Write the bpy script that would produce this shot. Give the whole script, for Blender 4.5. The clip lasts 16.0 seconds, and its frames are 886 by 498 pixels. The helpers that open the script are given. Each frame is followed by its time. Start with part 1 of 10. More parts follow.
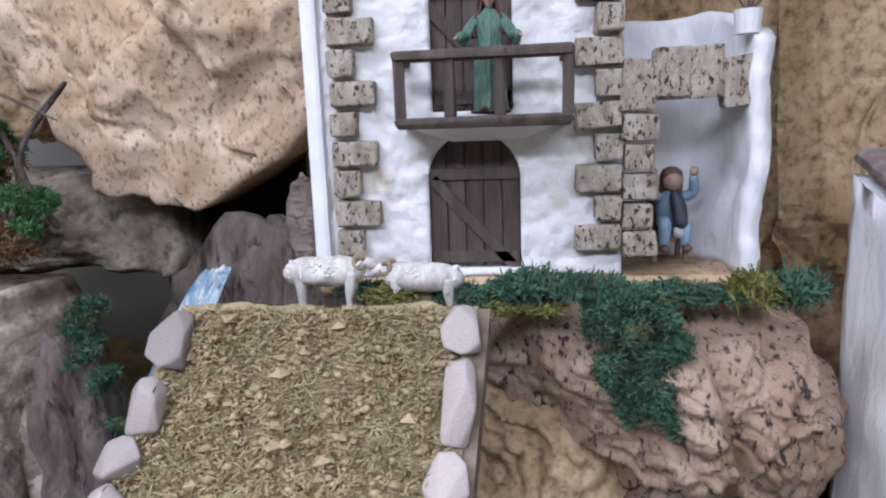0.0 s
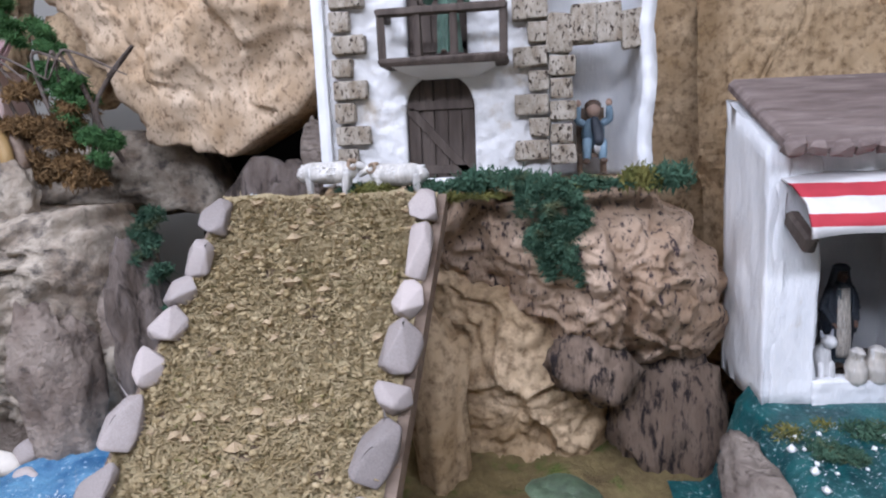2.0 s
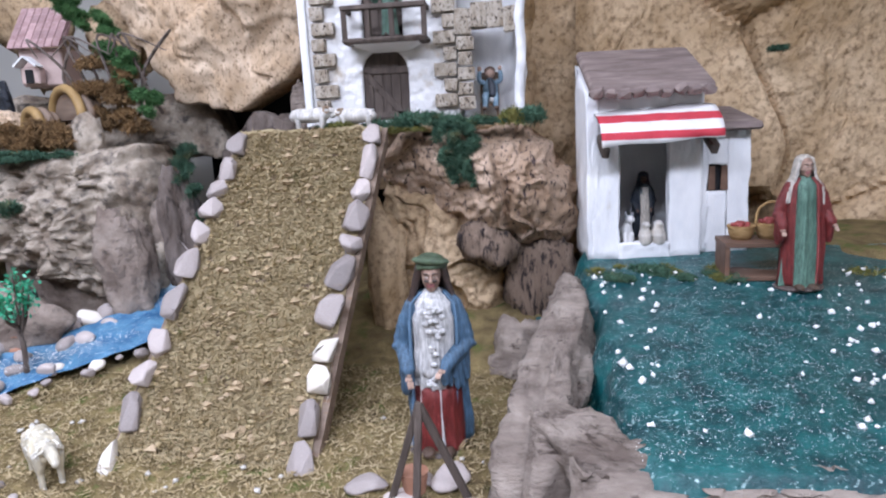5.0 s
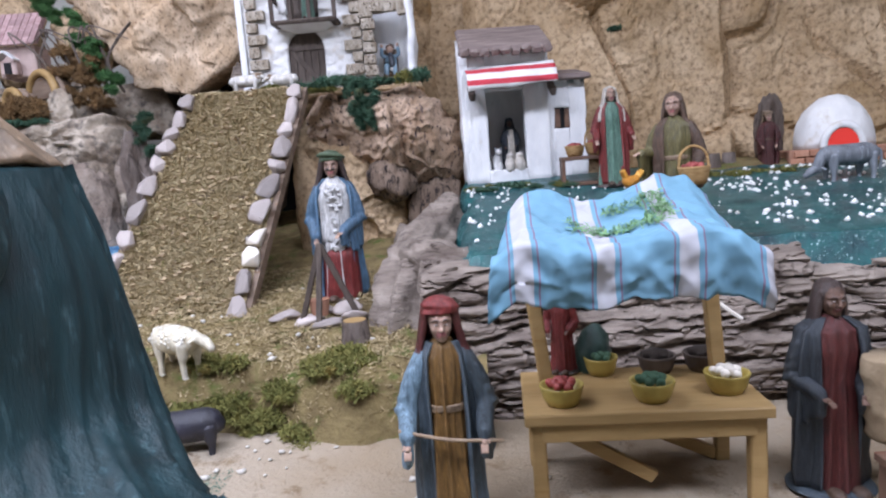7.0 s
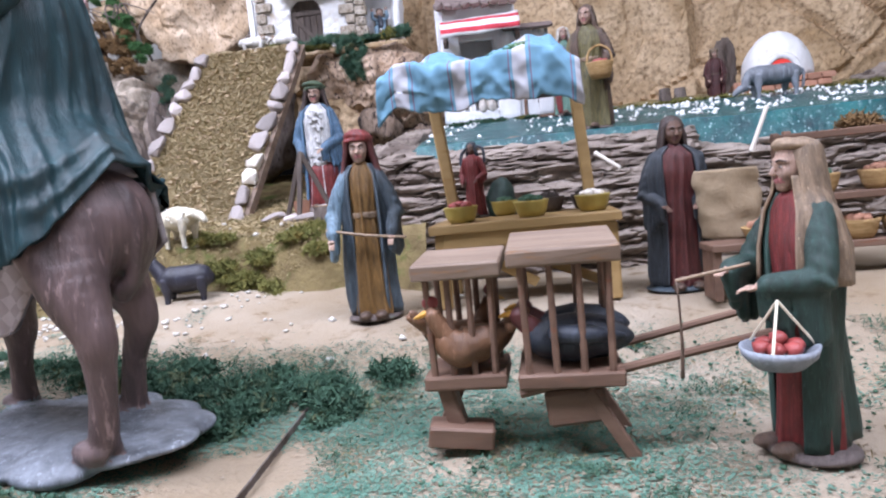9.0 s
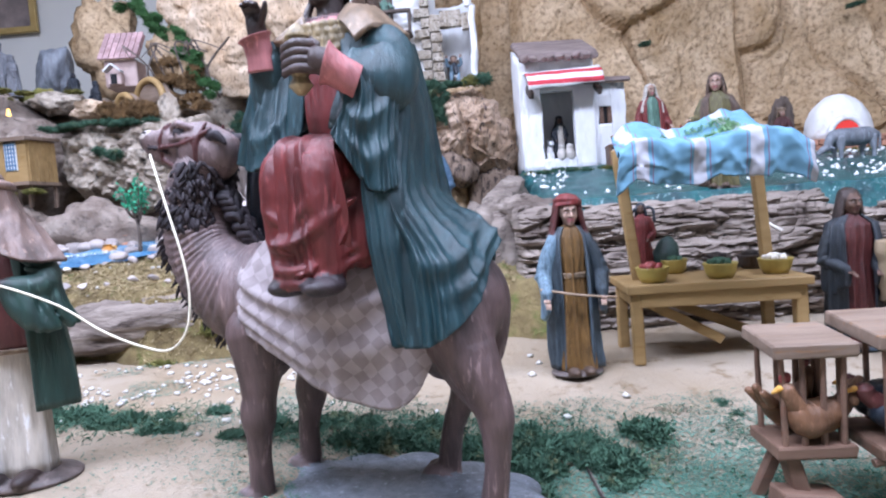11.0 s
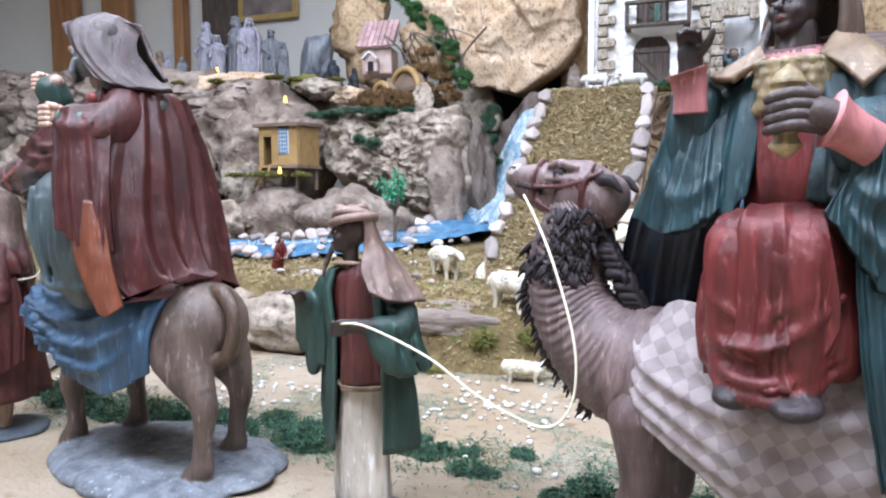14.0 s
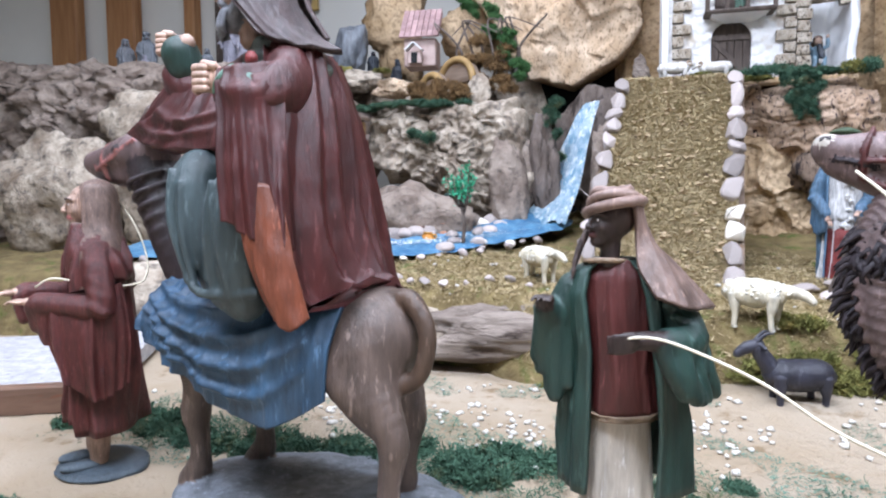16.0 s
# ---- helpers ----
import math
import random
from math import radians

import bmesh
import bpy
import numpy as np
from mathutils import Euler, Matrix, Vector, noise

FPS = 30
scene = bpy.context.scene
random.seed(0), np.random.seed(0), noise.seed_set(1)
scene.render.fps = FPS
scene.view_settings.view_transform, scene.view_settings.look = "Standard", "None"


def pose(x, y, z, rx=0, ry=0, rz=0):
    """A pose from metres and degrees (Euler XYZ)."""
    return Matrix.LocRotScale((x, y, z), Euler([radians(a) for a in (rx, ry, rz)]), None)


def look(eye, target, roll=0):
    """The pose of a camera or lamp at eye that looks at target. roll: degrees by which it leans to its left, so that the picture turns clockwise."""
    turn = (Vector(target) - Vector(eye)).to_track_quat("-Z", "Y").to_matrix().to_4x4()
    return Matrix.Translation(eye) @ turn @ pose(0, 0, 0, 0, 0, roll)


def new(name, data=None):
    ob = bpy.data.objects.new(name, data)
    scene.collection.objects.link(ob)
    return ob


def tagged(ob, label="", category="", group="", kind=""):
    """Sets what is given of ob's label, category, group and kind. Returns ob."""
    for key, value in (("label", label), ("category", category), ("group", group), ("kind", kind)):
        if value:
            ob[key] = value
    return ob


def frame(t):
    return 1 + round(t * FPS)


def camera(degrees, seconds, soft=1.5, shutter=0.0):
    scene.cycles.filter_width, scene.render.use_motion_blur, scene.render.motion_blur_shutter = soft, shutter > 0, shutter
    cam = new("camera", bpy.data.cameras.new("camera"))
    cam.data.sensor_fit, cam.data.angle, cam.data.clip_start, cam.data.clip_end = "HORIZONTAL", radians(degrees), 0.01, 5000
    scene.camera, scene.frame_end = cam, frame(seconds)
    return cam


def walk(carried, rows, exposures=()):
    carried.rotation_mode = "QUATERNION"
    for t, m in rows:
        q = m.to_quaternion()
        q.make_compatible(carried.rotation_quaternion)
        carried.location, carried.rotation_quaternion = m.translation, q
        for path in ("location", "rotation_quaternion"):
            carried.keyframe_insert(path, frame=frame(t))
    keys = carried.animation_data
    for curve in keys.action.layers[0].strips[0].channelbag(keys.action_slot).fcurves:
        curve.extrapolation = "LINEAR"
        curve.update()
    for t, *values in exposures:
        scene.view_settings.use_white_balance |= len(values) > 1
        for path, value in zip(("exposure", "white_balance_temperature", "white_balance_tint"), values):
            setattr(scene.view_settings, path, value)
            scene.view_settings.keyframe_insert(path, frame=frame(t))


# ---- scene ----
cam = camera(68.9, 16.0, 2.1)
PATH = [
    (0, (0.126, 0.177, 0.692), (-0.077, 2.136, 0.340), -2.0),
    (0.5, (0.141, 0.135, 0.662), (-0.071, 2.102, 0.368), -2.5),
    (1, (0.152, 0.086, 0.637), (-0.051, 2.057, 0.362), -2.4),
    (1.5, (0.181, 0.027, 0.620), (-0.066, 1.989, 0.323), -2.5),
    (2, (0.200, -0.032, 0.601), (-0.061, 1.926, 0.288), -2.5),
    (2.5, (0.214, -0.093, 0.573), (-0.043, 1.865, 0.261), -2.4),
    (3, (0.227, -0.156, 0.567), (-0.020, 1.795, 0.208), -2.2),
    (3.5, (0.244, -0.215, 0.565), (-0.012, 1.730, 0.176), -2.3),
    (6, (0.366, -0.592, 0.502), (0.222, 1.371, 0.146), -3.2),
    (6.5, (0.387, -0.669, 0.433), (0.301, 1.307, 0.141), -3.1),
    (7, (0.452, -0.764, 0.347), (0.360, 1.218, 0.099), -4.4),
    (7.5, (0.510, -0.837, 0.268), (0.400, 1.146, 0.034), -5.0),
    (8, (0.560, -0.890, 0.194), (0.422, 1.094, -0.022), -5.7),
    (8.5, (0.591, -0.926, 0.168), (0.411, 1.054, -0.049), -5.9),
    (9, (0.591, -0.953, 0.152), (0.376, 1.027, -0.036), -5.6),
    (9.5, (0.499, -0.996, 0.162), (0.349, 0.991, -0.008), -4.8),
    (10, (0.381, -1.026, 0.178), (0.314, 0.969, 0.056), -4.3),
    (10.2, (0.359, -1.034, 0.194), (0.293, 0.960, 0.064), -4.4),
    (12.3, (0.227, -0.938, 0.261), (0.013, 1.048, 0.165), -1.6),
    (12.5, (0.247, -0.937, 0.291), (-0.067, 1.033, 0.149), -1.5),
    (13, (0.244, -0.929, 0.317), (-0.257, 0.999, 0.147), -2.0),
    (13.5, (0.209, -0.935, 0.317), (-0.420, 0.954, 0.121), -1.9),
    (14, (0.110, -0.944, 0.291), (-0.510, 0.950, 0.125), -0.2),
    (14.5, (0.033, -0.940, 0.285), (-0.585, 0.954, 0.112), 0.3),
    (15, (-0.027, -0.928, 0.271), (-0.640, 0.970, 0.124), 0.1),
    (15.5, (-0.077, -0.912, 0.277), (-0.670, 0.991, 0.116), 0.0),
    (16, (-0.125, -0.895, 0.275), (-0.685, 1.019, 0.123), -0.4),
]
walk(cam, [(t, look(eye, target, roll)) for t, eye, target, roll in PATH],
     [(0.0, -0.48, 6480, 9.5), (1.5, -0.42, 6480, 9), (2.5, -0.33, 6480, 9), (3.5, -0.28, 6450, 9), (6.0, -0.20, 6480, 10), (7.0, -0.26, 6500, 10), (8.0, -0.06, 6500, 10), (9.0, 0.13, 6450, 12),
      (10.0, 0.16, 5980, 12), (12.5, 0.10, 6150, 7.5), (14.0, 0.18, 6450, 5), (16.0, 0.13, 6450, 5)])

# ---- world and lamps ----
world = bpy.data.worlds.new("world")
scene.world = world
world.use_nodes = True
world.node_tree.nodes["Background"].inputs["Color"].default_value = (0.75, 0.82, 1.0, 1)
world.node_tree.nodes["Background"].inputs["Strength"].default_value = 0.02
scene.view_settings.exposure = 0.0


def ceiling_and_fill_lamp(x, y, sx, sy, watts, colour):
    data = bpy.data.lights.new("ceiling_and_fill_lamp", "AREA")
    data.shape, data.size, data.size_y, data.energy, data.color = "RECTANGLE", sx, sy, watts, colour
    ob = new("lamp_light", data)
    ob.matrix_world = pose(x, y, 1.66)
    return ob


ceiling_and_fill_lamp(-0.45, -1.10, 1.5, 0.4, 66, (0.89, 0.95, 1.19))
ceiling_and_fill_lamp(1.05, -0.95, 1.5, 0.4, 47, (0.89, 0.95, 1.19))
# Added fill with no known fixture: brightens the terrace at the back left.
ceiling_and_fill_lamp(-0.60, 0.10, 1.2, 0.4, 27, (0.89, 0.95, 1.19))


# ---- materials ----
def nodes_of(m):
    m.use_nodes = True
    return m.node_tree.nodes, m.node_tree.links


def surf(name, c1, c2, scale=20.0, rough=0.7, bump=0.3, bscale=80.0, c3=None, spot=0.6, sscale=60.0, stretch=(1, 1, 1), metal=0.0, spec=0.3,
         per_object=0.0, detail=6.0, dist=0.004, soft=0.12):
    """Two colours mixed by a broad noise, a third in spots, and a fine relief."""
    m = bpy.data.materials.new(name)
    n, l = nodes_of(m)
    b = n["Principled BSDF"]
    co = n.new("ShaderNodeTexCoord")
    mp = n.new("ShaderNodeMapping")
    mp.inputs["Scale"].default_value = stretch
    l.new(co.outputs["Object"], mp.inputs["Vector"])
    info = n.new("ShaderNodeObjectInfo")
    off = n.new("ShaderNodeVectorMath")
    off.operation = "ADD"
    mul = n.new("ShaderNodeMath")
    mul.operation = "MULTIPLY"
    mul.inputs[1].default_value = 7.0
    l.new(info.outputs["Random"], mul.inputs[0])
    l.new(mp.outputs["Vector"], off.inputs[0])
    l.new(mul.outputs[0], off.inputs[1])

    def tex(sc, det=detail, rg=0.6):
        t = n.new("ShaderNodeTexNoise")
        t.inputs["Scale"].default_value, t.inputs["Detail"].default_value, t.inputs["Roughness"].default_value = sc, det, rg
        l.new(off.outputs[0], t.inputs["Vector"])
        return t

    def ramp(t, a, z):
        r = n.new("ShaderNodeMapRange")
        r.inputs["From Min"].default_value, r.inputs["From Max"].default_value = a, z
        l.new(t.outputs["Fac"], r.inputs["Value"])
        return r

    def mix(fac, a, c):
        x = n.new("ShaderNodeMix")
        x.data_type = "RGBA"
        l.new(fac, x.inputs["Factor"])
        if isinstance(a, tuple):
            x.inputs["A"].default_value = (*a, 1)
        else:
            l.new(a, x.inputs["A"])
        if isinstance(c, tuple):
            x.inputs["B"].default_value = (*c, 1)
        else:
            l.new(c, x.inputs["B"])
        return x.outputs["Result"]

    col = mix(ramp(tex(scale), 0.32, 0.68).outputs[0], c1, c2)
    if c3:
        col = mix(ramp(tex(sscale, 5.0, 0.65), spot, spot + soft).outputs[0], col, c3)
    if per_object:
        hs = n.new("ShaderNodeHueSaturation")
        r = n.new("ShaderNodeMapRange")
        r.inputs["To Min"].default_value, r.inputs["To Max"].default_value = 1 - per_object, 1 + per_object
        l.new(info.outputs["Random"], r.inputs["Value"])
        l.new(r.outputs[0], hs.inputs["Value"])
        l.new(col, hs.inputs["Color"])
        col = hs.outputs[0]
    l.new(col, b.inputs["Base Color"])
    b.inputs["Roughness"].default_value, b.inputs["Metallic"].default_value, b.inputs["Specular IOR Level"].default_value = rough, metal, spec
    if bump:
        bp = n.new("ShaderNodeBump")
        bp.inputs["Strength"].default_value, bp.inputs["Distance"].default_value = bump, dist
        l.new(tex(bscale, 8.0, 0.65).outputs["Fac"], bp.inputs["Height"])
        l.new(bp.outputs[0], b.inputs["Normal"])
    return m


def stripes(name, axis, period, bands, base, rough=0.85, bump=0.2, offset=0.0):
    """Cloth with stripes along one axis; bands: (from, to, colour) in parts of the period."""
    m = bpy.data.materials.new(name)
    n, l = nodes_of(m)
    b = n["Principled BSDF"]
    co = n.new("ShaderNodeTexCoord")
    sep = n.new("ShaderNodeSeparateXYZ")
    l.new(co.outputs["Object"], sep.inputs[0])
    add = n.new("ShaderNodeMath")
    add.operation = "ADD"
    add.inputs[1].default_value = offset
    l.new(sep.outputs["XYZ".index(axis)], add.inputs[0])
    wob = n.new("ShaderNodeTexNoise")
    wob.inputs["Scale"].default_value = 25
    l.new(co.outputs["Object"], wob.inputs["Vector"])
    wm = n.new("ShaderNodeMath")
    wm.operation = "MULTIPLY_ADD"
    wm.inputs[1].default_value = 0.004
    l.new(wob.outputs["Fac"], wm.inputs[0])
    l.new(add.outputs[0], wm.inputs[2])
    mod = n.new("ShaderNodeMath")
    mod.operation = "WRAP"
    mod.inputs[1].default_value, mod.inputs[2].default_value = period, 0.0
    l.new(wm.outputs[0], mod.inputs[0])
    div = n.new("ShaderNodeMath")
    div.operation = "DIVIDE"
    div.inputs[1].default_value = period
    l.new(mod.outputs[0], div.inputs[0])
    cr = n.new("ShaderNodeValToRGB")
    cr.color_ramp.interpolation = "CONSTANT"
    stops = []
    for a, z, c in bands:
        stops += [(a, c), (z, base)]
    els = cr.color_ramp.elements
    els[0].position, els[0].color = 0.0, (*base, 1)
    els[1].position, els[1].color = stops[0][0], (*stops[0][1], 1)
    for p, c in stops[1:]:
        e = els.new(p)
        e.color = (*c, 1)
    l.new(div.outputs[0], cr.inputs[0])
    nz = n.new("ShaderNodeTexNoise")
    nz.inputs["Scale"].default_value, nz.inputs["Detail"].default_value = 45, 6
    l.new(co.outputs["Object"], nz.inputs["Vector"])
    hs = n.new("ShaderNodeHueSaturation")
    r = n.new("ShaderNodeMapRange")
    r.inputs["To Min"].default_value, r.inputs["To Max"].default_value = 0.75, 1.2
    l.new(nz.outputs["Fac"], r.inputs["Value"])
    l.new(r.outputs[0], hs.inputs["Value"])
    l.new(cr.outputs[0], hs.inputs["Color"])
    l.new(hs.outputs[0], b.inputs["Base Color"])
    b.inputs["Roughness"].default_value, b.inputs["Specular IOR Level"].default_value = rough, 0.15
    bp = n.new("ShaderNodeBump")
    bp.inputs["Strength"].default_value, bp.inputs["Distance"].default_value = bump, 0.003
    l.new(nz.outputs["Fac"], bp.inputs["Height"])
    l.new(bp.outputs[0], b.inputs["Normal"])
    return m


M = {}
M["paper"] = surf("rock_paper", (0.33, 0.215, 0.105), (0.66, 0.50, 0.33), 6, 0.75, 0.6, 40, (0.15, 0.09, 0.045), 0.47, 75, dist=0.010, soft=0.26)
M["paper_pale"] = surf("rock_paper_pale", (0.50, 0.345, 0.21), (0.70, 0.555, 0.41), 9, 0.75, 0.5, 45, (0.20, 0.125, 0.075), 0.52, 95, dist=0.006, soft=0.16, stretch=(1.5, 1, 1))
M["paper_grey"] = surf("rock_paper_grey", (0.19, 0.14, 0.10), (0.59, 0.51, 0.415), 17, 0.8, 0.9, 48, (0.10, 0.085, 0.075), 0.50, 42, dist=0.014, soft=0.2)
M["rock_pink"] = surf("bark_rock", (0.42, 0.28, 0.18), (0.64, 0.48, 0.36), 9, 0.85, 1.0, 60, (0.060, 0.042, 0.045), 0.545, 70, stretch=(2.0, 1.5, 0.85), dist=0.010, soft=0.09)
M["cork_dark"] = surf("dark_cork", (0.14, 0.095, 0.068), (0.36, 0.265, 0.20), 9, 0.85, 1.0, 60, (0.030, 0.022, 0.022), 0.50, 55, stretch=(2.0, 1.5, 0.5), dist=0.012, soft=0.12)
M["rock_brown"] = surf("brown_grey_rock", (0.165, 0.12, 0.095), (0.43, 0.355, 0.30), 16, 0.85, 1.0, 50, (0.06, 0.05, 0.045), 0.55, 42, dist=0.014, soft=0.2)
M["bark"] = surf("grey_bark", (0.15, 0.115, 0.095), (0.40, 0.335, 0.285), 22, 0.9, 1.0, 80, (0.055, 0.038, 0.030), 0.57, 34, stretch=(0.45, 1, 2.0), dist=0.010)
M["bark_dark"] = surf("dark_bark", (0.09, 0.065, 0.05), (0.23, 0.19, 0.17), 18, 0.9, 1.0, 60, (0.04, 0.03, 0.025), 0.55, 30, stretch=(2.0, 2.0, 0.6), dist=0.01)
M["stone"] = surf("pebble", (0.31, 0.265, 0.25), (0.47, 0.415, 0.39), 25, 0.6, 0.25, 120, (0.30, 0.22, 0.21), 0.6, 40, per_object=0.38, dist=0.002)
M["stone_white"] = surf("white_pebble", (0.66, 0.60, 0.52), (0.76, 0.71, 0.64), 25, 0.55, 0.15, 120, per_object=0.1, dist=0.002)
M["straw"] = surf("dry_moss", (0.30, 0.23, 0.12), (0.46, 0.38, 0.23), 30, 0.95, 1.0, 140, (0.16, 0.12, 0.05), 0.55, 90, dist=0.006)
M["mane"] = surf("dark_mane", (0.010, 0.008, 0.010), (0.034, 0.025, 0.029), 60, 0.6, 0.4, 120, (0.07, 0.055, 0.06), 0.66, 90)
M["clod"] = surf("pale_clod", (0.33, 0.24, 0.14), (0.50, 0.39, 0.26), 40, 0.95, 0.4, 80)
M["crumb"] = surf("straw_crumbs", (0.26, 0.19, 0.09), (0.48, 0.39, 0.24), 60, 0.95, 0, 50, (0.12, 0.13, 0.04), 0.62, 25)
M["earth"] = surf("mossy_earth", (0.12, 0.085, 0.04), (0.26, 0.20, 0.09), 25, 0.95, 1.0, 90, (0.10, 0.13, 0.03), 0.55, 18, dist=0.008)
M["sand"] = surf("sawdust_sand", (0.30, 0.225, 0.145), (0.40, 0.335, 0.26), 3.5, 0.95, 0.9, 110, (0.23, 0.165, 0.10), 0.57, 26, dist=0.007)
M["moss"] = surf("green_moss", (0.026, 0.064, 0.040), (0.075, 0.150, 0.095), 40, 0.9, 0, 50, (0.13, 0.14, 0.07), 0.56, 22)
M["moss_olive"] = surf("olive_moss", (0.10, 0.11, 0.03), (0.22, 0.20, 0.06), 40, 0.9, 0, 50, (0.28, 0.20, 0.06), 0.58, 30)
M["fern"] = surf("fern_green", (0.03, 0.09, 0.03), (0.09, 0.20, 0.07), 40, 0.9, 0, 50)
M["dryplant"] = surf("dry_grass", (0.09, 0.055, 0.025), (0.24, 0.14, 0.06), 40, 0.9, 0, 50)
M["green_dust"] = surf("green_sawdust", (0.055, 0.135, 0.095), (0.13, 0.225, 0.17), 40, 0.95, 0, 50)
M["plaster"] = surf("white_plaster", (0.66, 0.655, 0.65), (0.79, 0.785, 0.78), 16, 0.8, 1.0, 30, (0.52, 0.45, 0.36), 0.575, 11, dist=0.006)
M["plaster_plain"] = surf("white_paint", (0.70, 0.71, 0.73), (0.84, 0.84, 0.84), 16, 0.75, 0.8, 35, (0.60, 0.55, 0.47), 0.64, 14, dist=0.005, stretch=(1.6, 1.6, 0.7))
M["quoin"] = surf("carved_quoin", (0.30, 0.24, 0.175), (0.58, 0.52, 0.44), 50, 0.85, 1.0, 150, (0.055, 0.038, 0.028), 0.545, 170, dist=0.006, soft=0.06, stretch=(1.5, 1.5, 0.8))
M["wood_dark"] = surf("dark_wood", (0.060, 0.045, 0.038), (0.12, 0.095, 0.08), 30, 0.75, 0.8, 60, (0.26, 0.22, 0.18), 0.66, 90, stretch=(3, 3, 0.4), dist=0.004)
M["wood"] = surf("plain_wood", (0.14, 0.095, 0.068), (0.25, 0.185, 0.14), 18, 0.6, 0.35, 60, (0.24, 0.12, 0.05), 0.6, 40, stretch=(0.5, 3, 3), dist=0.002)
M["wood_yellow"] = surf("yellow_wood", (0.26, 0.165, 0.065), (0.38, 0.25, 0.11), 14, 0.55, 0.3, 60, (0.26, 0.15, 0.05), 0.6, 30, stretch=(0.6, 3, 3), dist=0.002)
M["wood_red"] = surf("reddish_wood", (0.095, 0.055, 0.038), (0.185, 0.11, 0.076), 14, 0.6, 0.3, 60, (0.18, 0.07, 0.04), 0.6, 40, stretch=(0.6, 3, 3), dist=0.002)
M["roof"] = surf("weathered_roof", (0.16, 0.12, 0.11), (0.30, 0.24, 0.22), 30, 0.85, 0.9, 60, (0.42, 0.37, 0.33), 0.62, 50, stretch=(0.5, 2, 2), dist=0.004)
M["roof_red"] = surf("red_tile_roof", (0.36, 0.22, 0.22), (0.52, 0.36, 0.36), 60, 0.8, 0.5, 60, per_object=0.2)
# Near black that stands in for shade inside openings and behind gaps.
M["black"] = surf("inside_shade_black", (0.010, 0.010, 0.012), (0.02, 0.02, 0.022), 20, 0.8, 0, 30)
M["awning"] = stripes("striped_awning", "Z", 0.0265, [(0.0, 0.45, (0.50, 0.055, 0.075))], (0.72, 0.70, 0.69), offset=0.004)
M["cloth"] = stripes("blue_striped_cloth", "X", 0.062, [(0.06, 0.085, (0.17, 0.13, 0.19)), (0.13, 0.36, (0.38, 0.38, 0.41)), (0.42, 0.445, (0.17, 0.13, 0.19))], (0.135, 0.265, 0.355), bump=0.22)


def checked(name, dark, light, size):
    """Woven cloth with a soft, uneven check."""
    m = surf(name, dark, light, 30, 0.8, 0.4, 70, dist=0.003)
    n, l = nodes_of(m)
    b = n["Principled BSDF"]
    co, ck, nz, vm = n.new("ShaderNodeTexCoord"), n.new("ShaderNodeTexChecker"), n.new("ShaderNodeTexNoise"), n.new("ShaderNodeVectorMath")
    nz.inputs["Scale"].default_value = 35
    vm.operation = "MULTIPLY_ADD"
    vm.inputs[1].default_value = (0.012, 0.012, 0.012)
    mp = n.new("ShaderNodeMapping")
    mp.inputs["Rotation"].default_value = (0, 0.6, 0)
    mp.inputs["Scale"].default_value = (1, 0.01, 1)
    l.new(co.outputs["Object"], mp.inputs["Vector"])
    l.new(co.outputs["Object"], nz.inputs["Vector"])
    l.new(nz.outputs["Color"], vm.inputs[0])
    l.new(mp.outputs["Vector"], vm.inputs[2])
    l.new(vm.outputs[0], ck.inputs["Vector"])
    ck.inputs["Scale"].default_value = 1 / size
    ck.inputs["Color1"].default_value, ck.inputs["Color2"].default_value = (0.78, 0.78, 0.78, 1), (0.22, 0.22, 0.22, 1)
    mx = n.new("ShaderNodeMix")
    mx.data_type = "RGBA"
    mx.inputs["A"].default_value, mx.inputs["B"].default_value = (*dark, 1), (*light, 1)
    n2, ad = n.new("ShaderNodeTexNoise"), n.new("ShaderNodeMix")
    n2.inputs["Scale"].default_value, n2.inputs["Detail"].default_value = 60, 5
    l.new(co.outputs["Object"], n2.inputs["Vector"])
    ad.data_type = "RGBA"
    ad.inputs["Factor"].default_value = 0.55
    l.new(ck.outputs["Color"], ad.inputs["A"])
    l.new(n2.outputs["Fac"], ad.inputs["B"])
    l.new(ad.outputs["Result"], mx.inputs["Factor"])
    l.new(mx.outputs["Result"], b.inputs["Base Color"])
    return m


M["check"] = checked("checked_saddle_cloth", (0.135, 0.105, 0.105), (0.44, 0.385, 0.385), 0.0095)
M["post_wood"] = surf("orange_post_wood", (0.26, 0.12, 0.05), (0.42, 0.22, 0.10), 14, 0.6, 0.3, 60, stretch=(3, 3, 0.3))
M["rope"] = surf("cream_cord", (0.66, 0.60, 0.46), (0.78, 0.72, 0.58), 80, 0.7, 0.4, 300)
M["ceiling"] = surf("ceiling_paint", (0.78, 0.78, 0.77), (0.82, 0.82, 0.81), 2, 0.9, 0.1, 20)
M["wallpaint"] = surf("wall_paint", (0.66, 0.65, 0.61), (0.72, 0.71, 0.67), 2, 0.9, 0.1, 20)
M["floor"] = surf("floor_tiles", (0.30, 0.27, 0.24), (0.36, 0.33, 0.29), 3, 0.5, 0.1, 20)
M["brick"] = surf("terracotta", (0.34, 0.16, 0.10), (0.46, 0.25, 0.17), 40, 0.85, 0.5, 90, per_object=0.2)
M["basket"] = surf("basket_straw", (0.30, 0.18, 0.07), (0.48, 0.32, 0.15), 80, 0.8, 0.7, 160, stretch=(1, 1, 4))
M["clay"] = surf("glazed_bowl", (0.30, 0.22, 0.05), (0.42, 0.33, 0.09), 40, 0.4, 0.2, 60, spec=0.5)
